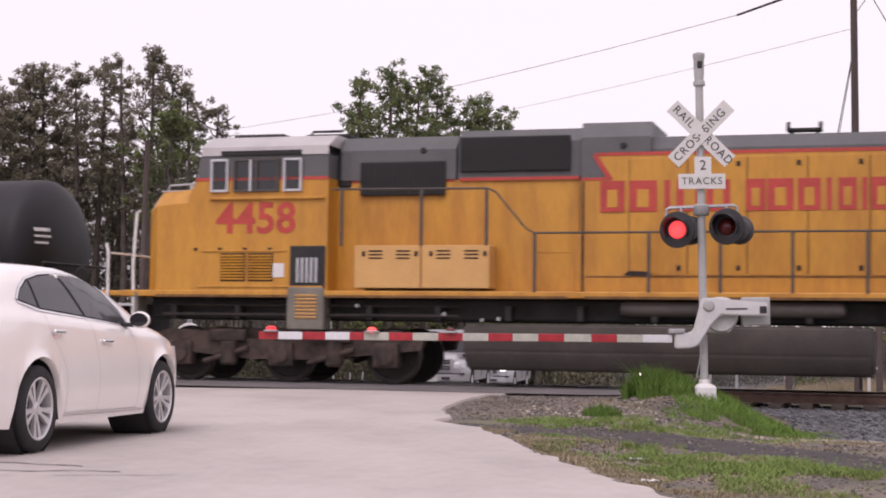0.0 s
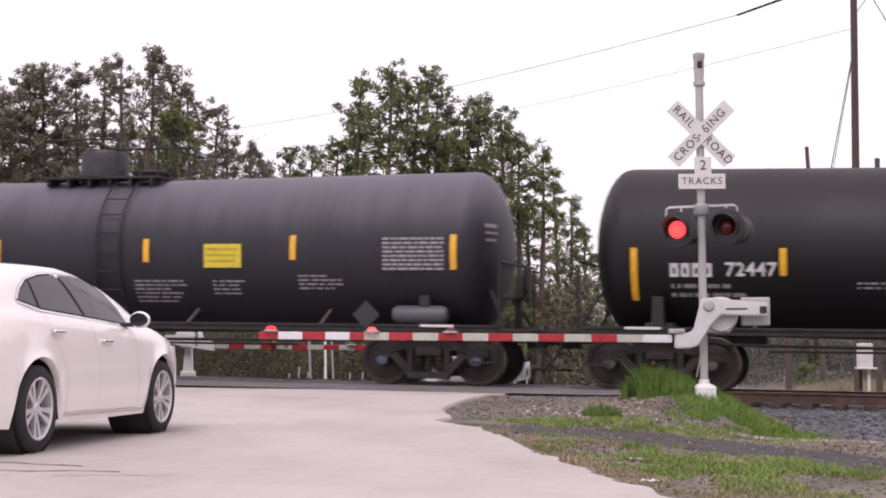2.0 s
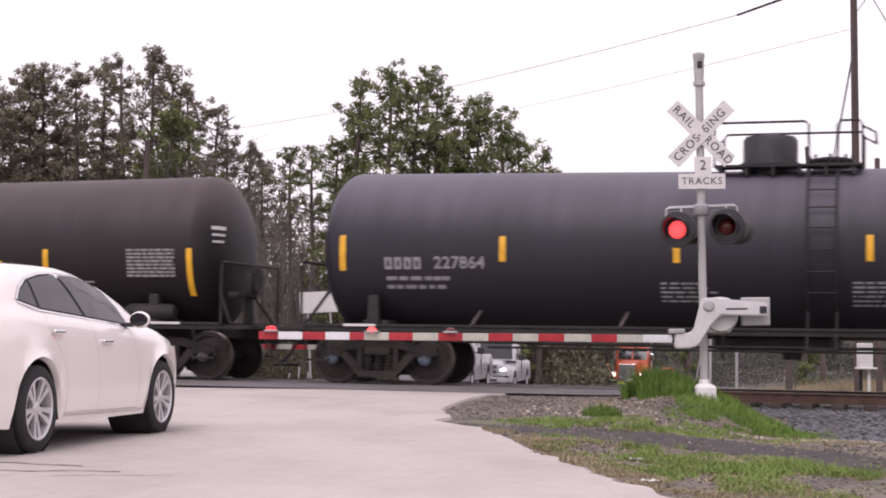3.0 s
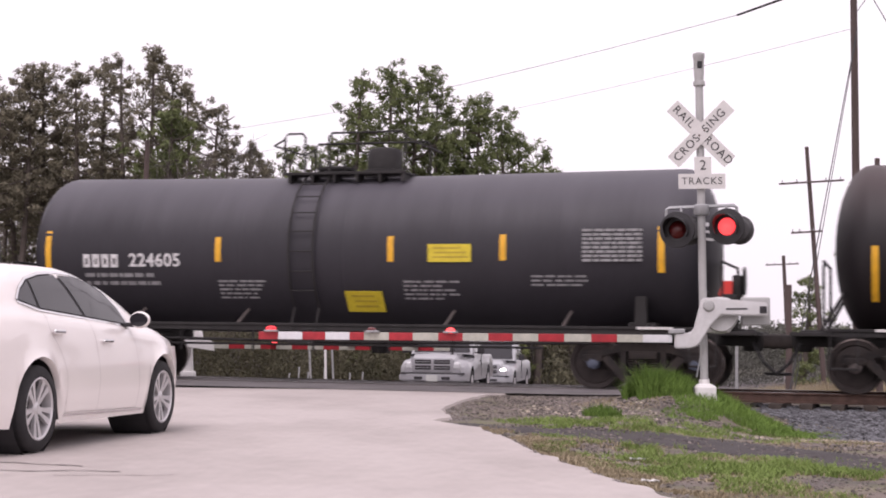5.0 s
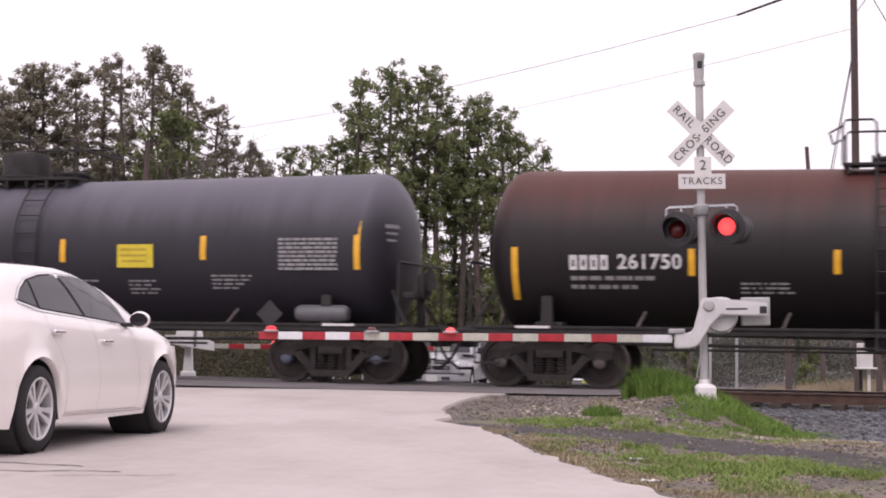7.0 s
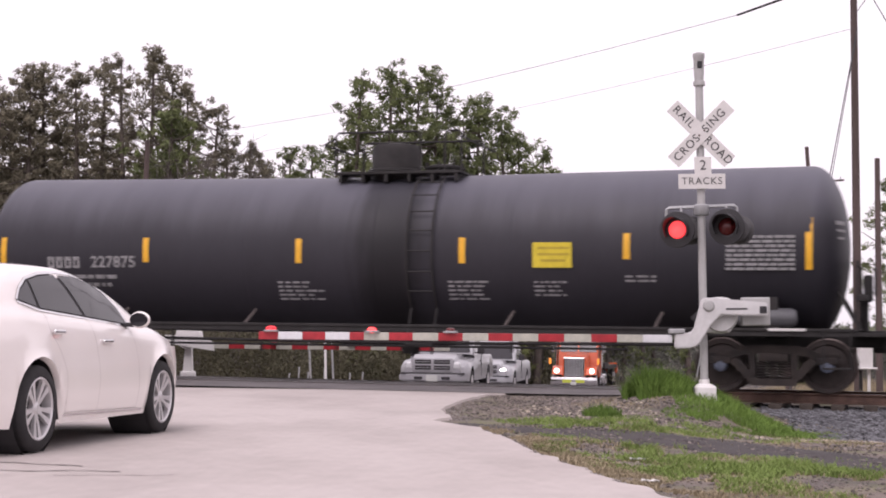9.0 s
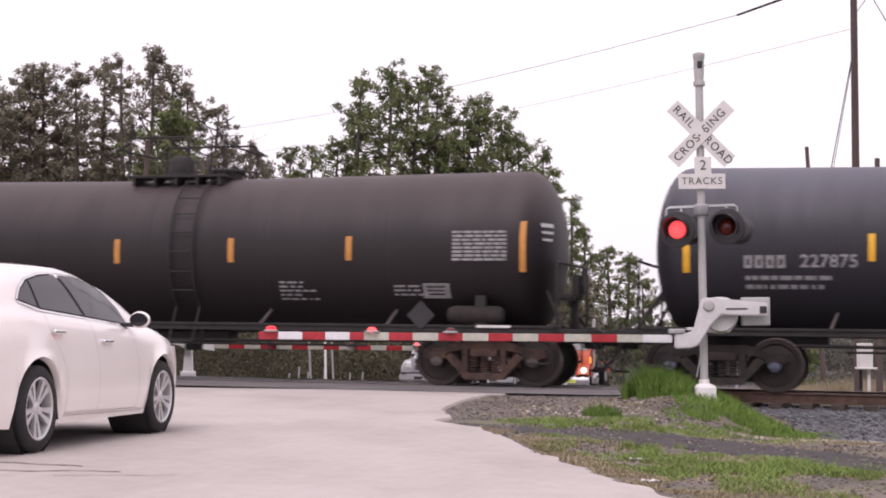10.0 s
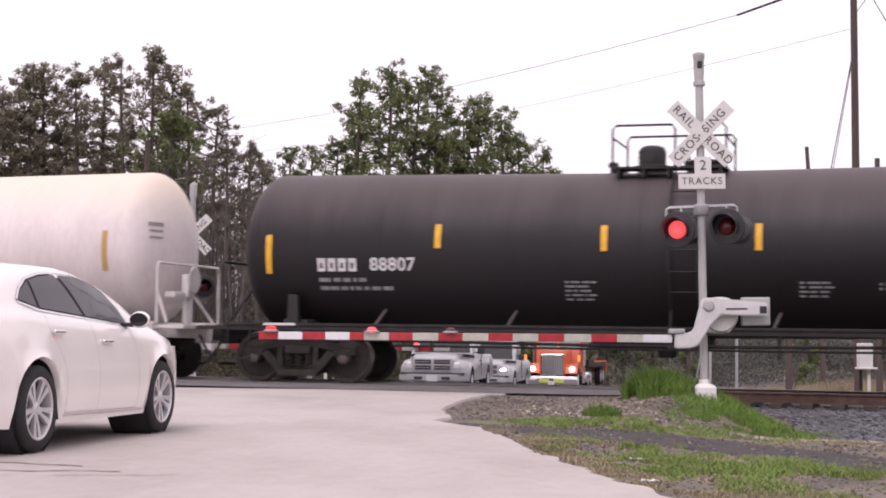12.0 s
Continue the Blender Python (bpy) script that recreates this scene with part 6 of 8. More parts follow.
def pine_tree(x, y, height, crown_r, crown_from, density, mat, seed, lean=0.0, label="tall loblolly pine with an open, uneven crown"):
    """A pine: bent tapering trunk, rising limbs, and round needle tufts towards the limbs' ends."""
    rnd = random.Random(seed)
    z0 = ground_z(x, y) - 0.1
    tree = empty("pine_tree", pose(x, y, z0, 0, lean, rnd.uniform(0, 360)), label, "tree")
    bm = bmesh.new()

    def stem(f):
        return Vector((0.25 * math.sin(f * 3 + seed), 0.2 * math.sin(f * 4 + seed * 2), height * 0.97 * f))

    for k in range(8):
        f0, f1 = k / 8, (k + 1) / 8
        rod(bm, stem(f0), stem(f1), 0.22 * (1 - f0) ** 0.8 + 0.03, 0.22 * (1 - f1) ** 0.8 + 0.03, 8, False)
    crown_h = height * (1 - crown_from)
    tufts = int(density * 2 * crown_r * crown_h * 4.3)
    limbs = max(12, tufts // 7)
    centres, spreads = [], []
    for i in range(limbs):
        g = (i + rnd.random()) / limbs
        base = stem(crown_from + (1 - crown_from) * g * 0.97)
        env = crown_r * (0.62 + 0.38 * math.sin(math.pi * min(1.0, 0.15 + 0.8 * g))) * (1.0 if g < 0.68 else 1.0 - (g - 0.68) * 1.5)
        ln = max(0.45, env * rnd.uniform(0.5, 1.15))
        az = i * 2.4 + rnd.uniform(-0.6, 0.6)
        tip = base + Vector((math.cos(az) * ln, math.sin(az) * ln, ln * rnd.uniform(0.0, 0.5)))
        mid = base.lerp(tip, 0.5) + Vector((0, 0, -0.08 * ln))
        rod(bm, base, mid, 0.060 * (1.2 - g * 0.6), 0.04, 5, False)
        rod(bm, mid, tip, 0.04, 0.012, 5, False)
        for k in range(max(3, int(tufts / limbs * rnd.uniform(0.6, 1.4)))):
            h = rnd.uniform(0.30, 1.05)
            c = base.lerp(tip, h) + Vector([rnd.gauss(0, 0.13 * ln + 0.16) for _ in range(3)])
            centres.append(tuple(c))
            spreads.append(rnd.uniform(0.22, 0.46))
    for k in range(6):
        t = stem(1.0)
        centres.append((t.x + rnd.gauss(0, 0.3), t.y + rnd.gauss(0, 0.3), height * rnd.uniform(0.93, 1.0)))
        spreads.append(0.3)
    # dead stubs below the crown
    for k in range(9):
        b = stem(rnd.uniform(crown_from * 0.55, crown_from))
        a = rnd.uniform(0, 6.28)
        rod(bm, b, b + Vector((math.cos(a), math.sin(a), rnd.uniform(-0.1, 0.4))) * rnd.uniform(0.4, 1.3), 0.03, 0.008, 4, False)
    part("trunk", bm, M["bark"], tree, smooth=60)
    v, f = leaf_quads(centres, spreads, 42, 0.108, 0.80, 2.0, 0.34, 0.72)
    mesh_from("crown", v, f, mat, tree)
    return tree


# rows: along the view's width, distance, height, crown radius, where the crown starts, density, kind
PINES = [
    (-24.2, 84, 16.3, 1.5, 0.66, 1.20, "pinedull"), (-23.1, 85, 17.3, 1.4, 0.63, 1.20, "pinedull"), (-22.3, 87, 18.2, 1.4, 0.66, 1.10, "pinedull"), (-20.7, 86, 17.6, 1.2, 0.70, 0.90, "pinedull"),
    (-19.7, 88, 18.6, 1.3, 0.72, 0.90, "pinedull"), (-18.0, 86, 18.2, 1.1, 0.74, 0.80, "pinedull"), (-16.6, 86, 19.1, 1.4, 0.64, 1.00, "pinedull"), (-15.6, 88, 18.1, 1.2, 0.71, 1.00, "pinedull"),
    (-14.2, 87, 16.9, 1.1, 0.79, 0.85, "pinedull"), (-13.0, 87, 16.0, 1.0, 0.88, 0.80, "pinedull"), (-14.9, 83, 14.9, 1.6, 0.72, 1.50, "pine"), (-25.1, 90, 15.6, 2.0, 0.70, 1.30, "pinedull"),
    (-22.3, 92, 15.9, 2.0, 0.70, 1.00, "pinedull"), (-19.4, 92, 15.5, 1.7, 0.73, 0.70, "pinedull"), (-12.6, 90, 14.3, 1.1, 0.78, 1.00, "pinedull"), (-11.6, 91, 14.3, 1.1, 0.74, 0.90, "pinedull"),
    (-10.7, 92, 13.2, 0.9, 0.76, 0.80, "pinedull"), (-8.8, 90, 13.9, 0.8, 0.83, 0.80, "pine"), (-7.4, 90, 13.9, 1.1, 0.83, 0.80, "pine"), (-6.2, 89, 14.4, 0.9, 0.79, 0.80, "pine"),
    (-4.8, 87, 17.9, 1.3, 0.70, 1.00, "pine"), (-3.1, 86, 18.2, 1.6, 0.67, 1.10, "pine"), (-1.7, 87, 18.0, 1.7, 0.70, 1.10, "pine"), (-0.3, 88, 17.4, 1.3, 0.71, 1.10, "pine"),
    (-5.3, 88, 15.9, 1.2, 0.80, 0.80, "pine"), (2.3, 88, 16.9, 1.3, 0.68, 1.30, "pine"), (3.4, 87, 15.9, 1.3, 0.72, 1.30, "pine"), (4.5, 89, 14.8, 1.1, 0.76, 1.30, "pine"),
    (5.6, 90, 14.1, 0.7, 0.81, 1.20, "pine"), (0.9, 89, 16.0, 1.2, 0.70, 1.30, "pine"), (-0.9, 90, 14.9, 2.0, 0.76, 1.20, "pine"), (-26.4, 86, 16.9, 1.5, 0.62, 1.20, "pinedull"),
    (32.2, 110, 15.6, 2.2, 0.4, 1.0, "pine"),
    # the wood's edge, falling towards the road
    (8.6, 118, 16.4, 1.0, 0.33, 1.0, "pine"), (9.9, 119, 14.4, 1.2, 0.33, 1.0, "pine"), (11.3, 120, 12.6, 1.3, 0.33, 1.0, "pine"), (13.0, 122, 11.0, 1.3, 0.33, 1.0, "pine"),
    (14.5, 123, 10.4, 1.2, 0.33, 1.0, "pine"), (16.1, 124, 8.5, 1.1, 0.33, 1.0, "pine"), (17.1, 125, 6.8, 0.7, 0.33, 1.0, "pine"),
    # lower trees that close the wood behind
    (-27.0, 95, 13.2, 2.2, 0.22, 0.8, "pinedull"), (-23.8, 96, 13.6, 2.2, 0.22, 0.8, "pinedull"), (-20.6, 95, 13.0, 2.2, 0.22, 0.7, "pinedull"), (-17.6, 96, 13.4, 2.2, 0.22, 0.8, "pinedull"),
    (-15.2, 95, 12.4, 1.9, 0.22, 0.8, "pinedull"), (-6.6, 94, 12.2, 1.6, 0.22, 0.7, "pine"), (-4.4, 95, 13.0, 1.8, 0.22, 0.9, "pine"), (-2.0, 94, 13.6, 2.0, 0.22, 0.9, "pine"),
    (0.6, 95, 13.8, 2.0, 0.22, 1.0, "pine"), (3.0, 94, 13.2, 1.9, 0.22, 1.0, "pine"), (5.0, 95, 11.6, 1.5, 0.22, 1.0, "pine"),
]
for i, (x, y, hh, cr, cf, tf, mk) in enumerate(PINES):
    pine_tree(x, y, hh + 0.2, cr * 1.5, max(0.2, cf - 0.13), tf, M[mk], i + 3, random.uniform(-1.5, 1.5),
              "tall green loblolly pine with an open, uneven crown" if mk == "pine" else "tall dull-green pine with thin, gappy crown")


def woodland():
    """Bare winter trees and brush that close the view behind the pines."""
    v_all, f_all, n0 = [], [], 0
    rnd = random.Random(5)
    bm = bmesh.new()
    twigs = []
    for i in range(150):
        x, y = rnd.uniform(-34, 9), rnd.uniform(92, 108)
        z0 = ground_z(x, y)
        tall = 13.5 if x < -12 else 7.5 - 0.25 * max(0, x)
        hgt = rnd.uniform(0.55, 1.1) * tall
        tip = Vector((x + rnd.gauss(0, 0.5), y, z0 + hgt))
        rod(bm, (x, y, z0), tip, rnd.uniform(0.06, 0.15), 0.02, 5, False)
        for k in range(7):
            b = Vector((x, y, z0)).lerp(tip, rnd.uniform(0.35, 0.95))
            e = b + Vector((rnd.gauss(0, 0.9), rnd.gauss(0, 0.6), rnd.uniform(0.4, 1.8)))
            rod(bm, b, e, 0.03, 0.008, 4, False)
            twigs += [tuple(b.lerp(e, rnd.random())) for _ in range(4)]
    # a stand of slender bare trees at the wood's near edge
    for i in range(70):
        x, y = rnd.uniform(-14.5, -6.8), rnd.uniform(78, 86)
        z0 = ground_z(x, y) - 0.1
        hgt = rnd.uniform(7.0, 12.5) * (1.0 if x < -9 else 0.85)
        tip = Vector((x + rnd.gauss(0, 0.7), y, z0 + hgt))
        rod(bm, (x, y, z0), tip, rnd.uniform(0.035, 0.08), 0.012, 5, False)
        for k in range(16):
            b = Vector((x, y, z0)).lerp(tip, rnd.uniform(0.25, 0.97))
            e = b + Vector((rnd.gauss(0, 0.7), rnd.gauss(0, 0.5), rnd.uniform(0.5, 1.6)))
            rod(bm, b, e, 0.018, 0.005, 3, False)
            for j in range(2):
                c = b.lerp(e, rnd.uniform(0.3, 0.9))
                rod(bm, c, c + Vector((rnd.gauss(0, 0.35), rnd.gauss(0, 0.2), rnd.uniform(0.1, 0.7))), 0.010, 0.004, 3, False)
    trunks = part("bare_trees", bm, material("grey_bark", (0.15, 0.13, 0.118), 0.95, vary=0.3, scale=1.5, fine=10), smooth=60)
    tagged(trunks, "slender leafless grey trees in a winter wood", "bare trees", kind="stuff")
    q, f = leaf_quads(twigs, 0.9, 9, 0.20, 1.0, 0.0, 0.10)
    tagged(mesh_from("twigs", q, f, M["scrub"]), "brown leafless twigs of a winter wood", "twigs", kind="stuff")
    cs = []
    for i in range(900):
        x, y = rnd.uniform(-36, 10), rnd.uniform(88, 104)
        top = 10.0 if x < -9 else 6.0
        cs.append((x, y, ground_z(x, y) + top * rnd.random() ** 1.5 + 0.3))
    q, f = leaf_quads(cs, 1.25, 55, 0.16, 0.8, 0.0, 0.45, 0.8)
    tagged(mesh_from("underbrush", q, f, M["underbrush"]), "dense dark green and brown underbrush", "underbrush", kind="stuff")
    cs = []
    for i in range(400):
        x, y = rnd.uniform(-16, 2.0), rnd.uniform(69, 78)
        cs.append((x, y, ground_z(x, y) + 2.4 * rnd.random() ** 1.2 + 0.1))
    q, f = leaf_quads(cs, 0.8, 120, 0.065, 0.8, 0.0, 0.5, 0.85)
    tagged(mesh_from("thicket", q, f, M["thicket"]), "low brown-green winter thicket at the wood's edge", "thicket", kind="stuff")
    cs = []
    for i in range(1500):
        x, y = rnd.uniform(-42, 8), rnd.uniform(104, 118)
        top = float(np.interp(x, (-42, -16, -10, -4, 6, 14), (15.5, 15.0, 11.0, 8.5, 7.5, 5.0)))
        cs.append((x, y, ground_z(x, y) + top * rnd.random() + 0.3))
    q, f = leaf_quads(cs, 1.7, 40, 0.17, 0.9, 0.0, 0.35)
    tagged(mesh_from("brush_wall", q, f, M["scrub"]), "thick grey-brown winter brush", "brush", kind="stuff")
    cs = []
    for i in range(760):
        x, y = rnd.uniform(7, 42), rnd.uniform(118, 138)
        cs.append((x, y, ground_z(x, y) + 4.6 * rnd.random() ** 1.3 + 0.2))
    q, f = leaf_quads(cs, 1.3, 110, 0.075, 0.8, 0.0, 0.6, 1.0)
    tagged(mesh_from("low_brush", q, f, M["paleb"]), "low grey-green brush beyond the road", "brush", kind="stuff")
    cs = []
    for i in range(1100):
        u = rnd.random()
        x, y = -60 + 190 * u, rnd.uniform(190, 230)
        cs.append((x, y, ground_z(x, y) + (6.5 if x < 20 else 4.6 + 1.2 * math.sin(x * 0.21) + 0.9 * math.sin(x * 0.57)) * rnd.random()))
    q, f = leaf_quads(cs, 2.6, 22, 0.6, 0.8)
    tagged(mesh_from("far_woods", q, f, M["farwood"]), "hazy grey-green line of distant woods", "woods", kind="stuff")


woodland()


CINDER = [(-0.05, 17.15, 0.12), (0.5, 16.5, 0.55), (1.0, 15.9, 0.75), (1.7, 15.2, 1.0), (2.1, 15.1, 1.35), (2.5, 14.6, 1.9), (2.9, 13.7, 2.1), (3.2, 13.0, 2.1), (3.5, 12.2, 2.0), (3.85, 11.4, 2.0), (5.0, 8.6, 2.0), (7.0, 4.0, 2.0)]


def on_path(x, y):
    """Whether a spot lies on the cinder wheel track."""
    if x < 0.5 or x > 6.5:
        return False
    my, w = (float(np.interp(x, [m[0] for m in CINDER], [m[k] for m in CINDER])) for k in (1, 2))
    return abs(y - my) < w * 0.85 + 0.35 * noise.noise((x * 2.0, y * 1.5, 6.0))


def blades(name, patches, mat, label, lean=0.35, thin=-0.05):
    """Grass as single tapered blades; patches are (x, y, rx, ry, count, low, high)."""
    V, F = [], []
    for px, py, rx, ry, n, h0, h1 in patches:
        for _ in range(n):
            a, r = NR.rand() * 2 * math.pi, NR.rand() ** 0.55
            x, y = px + rx * r * math.cos(a), py + ry * r * math.sin(a)
            if noise.noise((x * 1.7, y * 1.1, 4.0)) + 0.5 * noise.noise((x * 5, y * 4, 9.0)) < thin:
                continue
            if x < road_right(y) + 0.08:
                continue
            if on_path(x, y) and NR.rand() < 0.95:
                continue
            h = (h0 + (h1 - h0) * NR.rand()) * (1.15 - 0.6 * r)
            z = ground_z(x, y) - 0.02
            t = NR.rand() * 2 * math.pi
            w = (0.0025 + 0.0035 * NR.rand()) * (1.35 if h > 0.1 else 1.0)
            dx, dy = math.cos(t), math.sin(t)
            lx, ly = NR.normal(0, lean * h), NR.normal(0, lean * h)
            k = len(V)
            V += [(x - dx * w, y - dy * w, z), (x + dx * w, y + dy * w, z), (x + lx * 0.4 + dx * w * 0.7, y + ly * 0.4 + dy * w * 0.7, z + h * 0.6), (x + lx * 0.4 - dx * w * 0.7, y + ly * 0.4 - dy * w * 0.7, z + h * 0.6), (x + lx, y + ly, z + h)]
            F += [(k, k + 1, k + 2, k + 3), (k + 3, k + 2, k + 4)]
    return tagged(mesh_from(name, V, F, mat), label, "grass", kind="stuff")


blades("tall_grass", [(3.12, 22.2, 0.50, 0.7, 6500, 0.16, 0.40), (2.88, 21.9, 0.32, 0.4, 2200, 0.12, 0.52), (3.35, 22.3, 0.3, 0.4, 1200, 0.10, 0.36), (3.85, 22.6, 0.4, 0.5, 1500, 0.08, 0.24), (4.15, 22.0, 0.55, 0.8, 2600, 0.06, 0.22), (1.97, 19.0, 0.24, 0.3, 900, 0.06, 0.20), (3.0, 22.6, 0.35, 0.5, 900, 0.15, 0.3)],
       M["grass"], "tuft of tall fresh green grass at the signal's foot", 0.35, -0.6)
blades("bank_grass", [(4.1, 20.6, 0.95, 2.2, 12000, 0.03, 0.15), (4.7, 22.2, 0.85, 1.5, 8000, 0.03, 0.14), (5.5, 22.0, 0.5, 1.2, 1500, 0.03, 0.1), (3.4, 19.6, 0.6, 1.2, 2500, 0.02, 0.09)],
       M["grass"], "fresh green grass spilling down the ballast bank", 0.6, -0.05)
blades("verge_grass", [(5.4, 22.7, 0.45, 0.7, 1500, 0.04, 0.10), (2.0, 16.6, 1.1, 1.5, 5200, 0.025, 0.075), (1.4, 17.8, 0.8, 1.0, 2400, 0.025, 0.075),
                       (1.6, 13.4, 0.8, 1.2, 6500, 0.025, 0.085), (2.6, 11.8, 1.5, 1.2, 15000, 0.02, 0.075), (3.0, 10.4, 1.5, 1.0, 14000, 0.02, 0.075), (3.8, 11.2, 1.2, 0.9, 8000, 0.02, 0.075), (2.6, 17.9, 0.9, 1.2, 4500, 0.025, 0.085), (2.0, 11.4, 0.7, 0.9, 5000, 0.025, 0.085), (1.3, 16.0, 0.6, 1.4, 3500, 0.02, 0.08), (3.6, 16.6, 1.0, 1.2, 3000, 0.02, 0.07)],
       M["vergegrass"], "thin patchy green grass on the verge", 0.7, -0.01)
blades("dry_grass", [*((road_right(yy) + 0.22, yy, 0.26, 0.35, 1300, 0.012, 0.05) for yy in np.arange(8.6, 16.2, 0.5)), (1.35, 13.9, 0.7, 1.0, 3500, 0.015, 0.05), (1.9, 11.6, 0.8, 1.2, 3500, 0.015, 0.045), (2.5, 10.0, 1.2, 0.9, 4500, 0.015, 0.045), (2.6, 14.6, 1.2, 0.9, 1600, 0.015, 0.045), (4.3, 19.2, 1.0, 1.6, 2600, 0.03, 0.08), (4.1, 15.8, 0.8, 1.4, 2600, 0.02, 0.06), (5.6, 23.4, 0.5, 0.7, 1500, 0.03, 0.08), (2.5, 21.6, 0.7, 1.2, 1600, 0.02, 0.07), (3.2, 10.6, 1.4, 1.2, 5000, 0.015, 0.05), (2.4, 12.2, 1.1, 1.0, 3000, 0.015, 0.05), (2.2, 17.0, 1.0, 1.6, 1500, 0.02, 0.05)],
       M["drygrass"], "dry straw-coloured grass on the verge", 0.8, -0.1)
blades("far_grass", [(-5.2, 36.6, 1.5, 1.2, 1800, 0.05, 0.16), (9.0, 36.0, 6.0, 4.0, 5000, 0.08, 0.3), (16.0, 45.0, 10.0, 9.0, 6000, 0.1, 0.4)], M["drygrass"], "brown winter grass beyond the track")
blades("reed_grass", [(19.5, 72.0, 4.5, 3.0, 9000, 0.5, 1.15), (14.5, 66.0, 2.5, 2.0, 3500, 0.3, 0.7), (24.0, 80.0, 6.0, 3.0, 6000, 0.5, 1.2)], M["drygrass"], "tall dry tan grass beyond the track", 0.2, -0.5)
blades("far_green_grass", [(-5.0, 37.5, 1.3, 1.4, 4500, 0.20, 0.40), (8.5, 50.0, 2.5, 3.0, 2500, 0.06, 0.2)], M["grass"], "green grass strip beyond the track")


def stones(name, spots, mat, label):
    """Loose angular stones lying on the ground, as one scatter."""
    ico = bmesh.new()
    bmesh.ops.create_icosphere(ico, subdivisions=1, radius=1.0)
    ico.verts.ensure_lookup_table()
    base = np.array([v.co[:] for v in ico.verts])
    tri = np.array([[v.index for v in f.verts] for f in ico.faces])
    ico.free()
    V, F, k = [], [], 0
    for cx, cy, rx, ry, n, s0, s1, ang in spots:
        for _ in range(n):
            a, b = NR.uniform(-1, 1), NR.uniform(-1, 1)
            ca, sa = math.cos(radians(ang)), math.sin(radians(ang))
            x, y = cx + a * rx * ca - b * ry * sa, cy + a * rx * sa + b * ry * ca
            if x < road_right(y) + 0.05:
                continue
            s = s0 + (s1 - s0) * NR.rand() ** 2
            pts = base * (0.6 + 0.6 * NR.rand(len(base), 1)) * s * np.array([1, 0.8 + 0.4 * NR.rand(), 0.6])
            pts += (x, y, ground_z(x, y) - 0.02 + s * 0.25)
            V.append(pts)
            F.append(tri + k)
            k += len(base)
    ob = mesh_from(name, np.concatenate(V).tolist(), np.concatenate(F).tolist(), mat)
    return tagged(ob, label, "stones", kind="stuff")


def stone_material(name, a, b):
    m = material(name, a, 0.9, vary=0.25, scale=6, fine=40, second=b)
    nt = m.node_tree
    N, Lk = nt.nodes, nt.links
    bs = N["Principled BSDF"]
    old = bs.inputs["Base Color"].links[0].from_socket
    ge, mr, mx = N.new("ShaderNodeNewGeometry"), N.new("ShaderNodeMapRange"), N.new("ShaderNodeMix")
    mr.inputs[3].default_value, mr.inputs[4].default_value = 0.4, 1.7
    Lk.new(ge.outputs["Random Per Island"], mr.inputs[0])
    mx.data_type, mx.blend_type, mx.inputs[0].default_value = "RGBA", "MULTIPLY", 1.0
    Lk.new(old, mx.inputs[6])
    Lk.new(mr.outputs[0], mx.inputs[7])
    Lk.new(mx.outputs[2], bs.inputs["Base Color"])
    return m


def beside(s, q):
    p = TO + TD * s + TN * q
    return p.x, p.y


stones("ballast", [(*beside(8.4, -1.9), 2.1, 1.2, 6500, 0.025, 0.062, TRACK_ANGLE), (*beside(8.9, -4.2), 1.8, 1.3, 5200, 0.025, 0.062, TRACK_ANGLE), (*beside(9.2, -7.2), 1.4, 1.9, 3600, 0.03, 0.07, TRACK_ANGLE),
                   (*beside(8.0, 0.0), 3.5, 0.7, 1500, 0.025, 0.05, TRACK_ANGLE), (*beside(7.4, -3.0), 0.5, 1.2, 700, 0.03, 0.07, TRACK_ANGLE), (*beside(7.9, -6.0), 0.5, 1.6, 500, 0.025, 0.06, TRACK_ANGLE)],
       stone_material("grey_ballast", (0.118, 0.118, 0.127), (0.07, 0.069, 0.076)), "grey crushed stone ballast beside the rails")
stones("pale_rubble", [(4.85, 21.0, 0.35, 0.9, 420, 0.02, 0.06, 0), (4.2, 18.0, 0.8, 0.8, 350, 0.015, 0.045, 0), (1.9, 20.0, 0.9, 1.6, 300, 0.012, 0.035, 0)],
       stone_material("tan_rubble", (0.36, 0.31, 0.25), (0.24, 0.205, 0.17)), "tan broken stone spilled beside the ballast")
stones("gravel", [(1.2, 20.5, 1.3, 2.6, 2600, 0.008, 0.028, 0), (2.6, 18.5, 1.4, 1.6, 2200, 0.008, 0.03, 0), (1.0, 15.5, 0.7, 1.6, 1000, 0.008, 0.025, 0), (3.9, 18.2, 1.4, 0.9, 1800, 0.01, 0.035, 0), (4.2, 15.8, 0.7, 1.6, 1500, 0.01, 0.035, 0), (5.5, 23.6, 0.6, 0.7, 700, 0.015, 0.045, 0), (2.0, 24.0, 1.2, 1.2, 1200, 0.01, 0.03, 0), (2.5, 21.9, 1.0, 1.5, 2600, 0.01, 0.035, 0), (2.0, 10.4, 0.9, 1.6, 1100, 0.006, 0.02, 0), (1.1, 13.6, 0.5, 1.6, 1100, 0.006, 0.02, 0), (2.6, 14.0, 1.6, 1.5, 1500, 0.006, 0.022, -30), (3.2, 11.5, 1.5, 1.5, 900, 0.006, 0.02, 0)],
       stone_material("pale_gravel", (0.185, 0.157, 0.140), (0.098, 0.083, 0.076)), "pale loose gravel scattered on the verge")


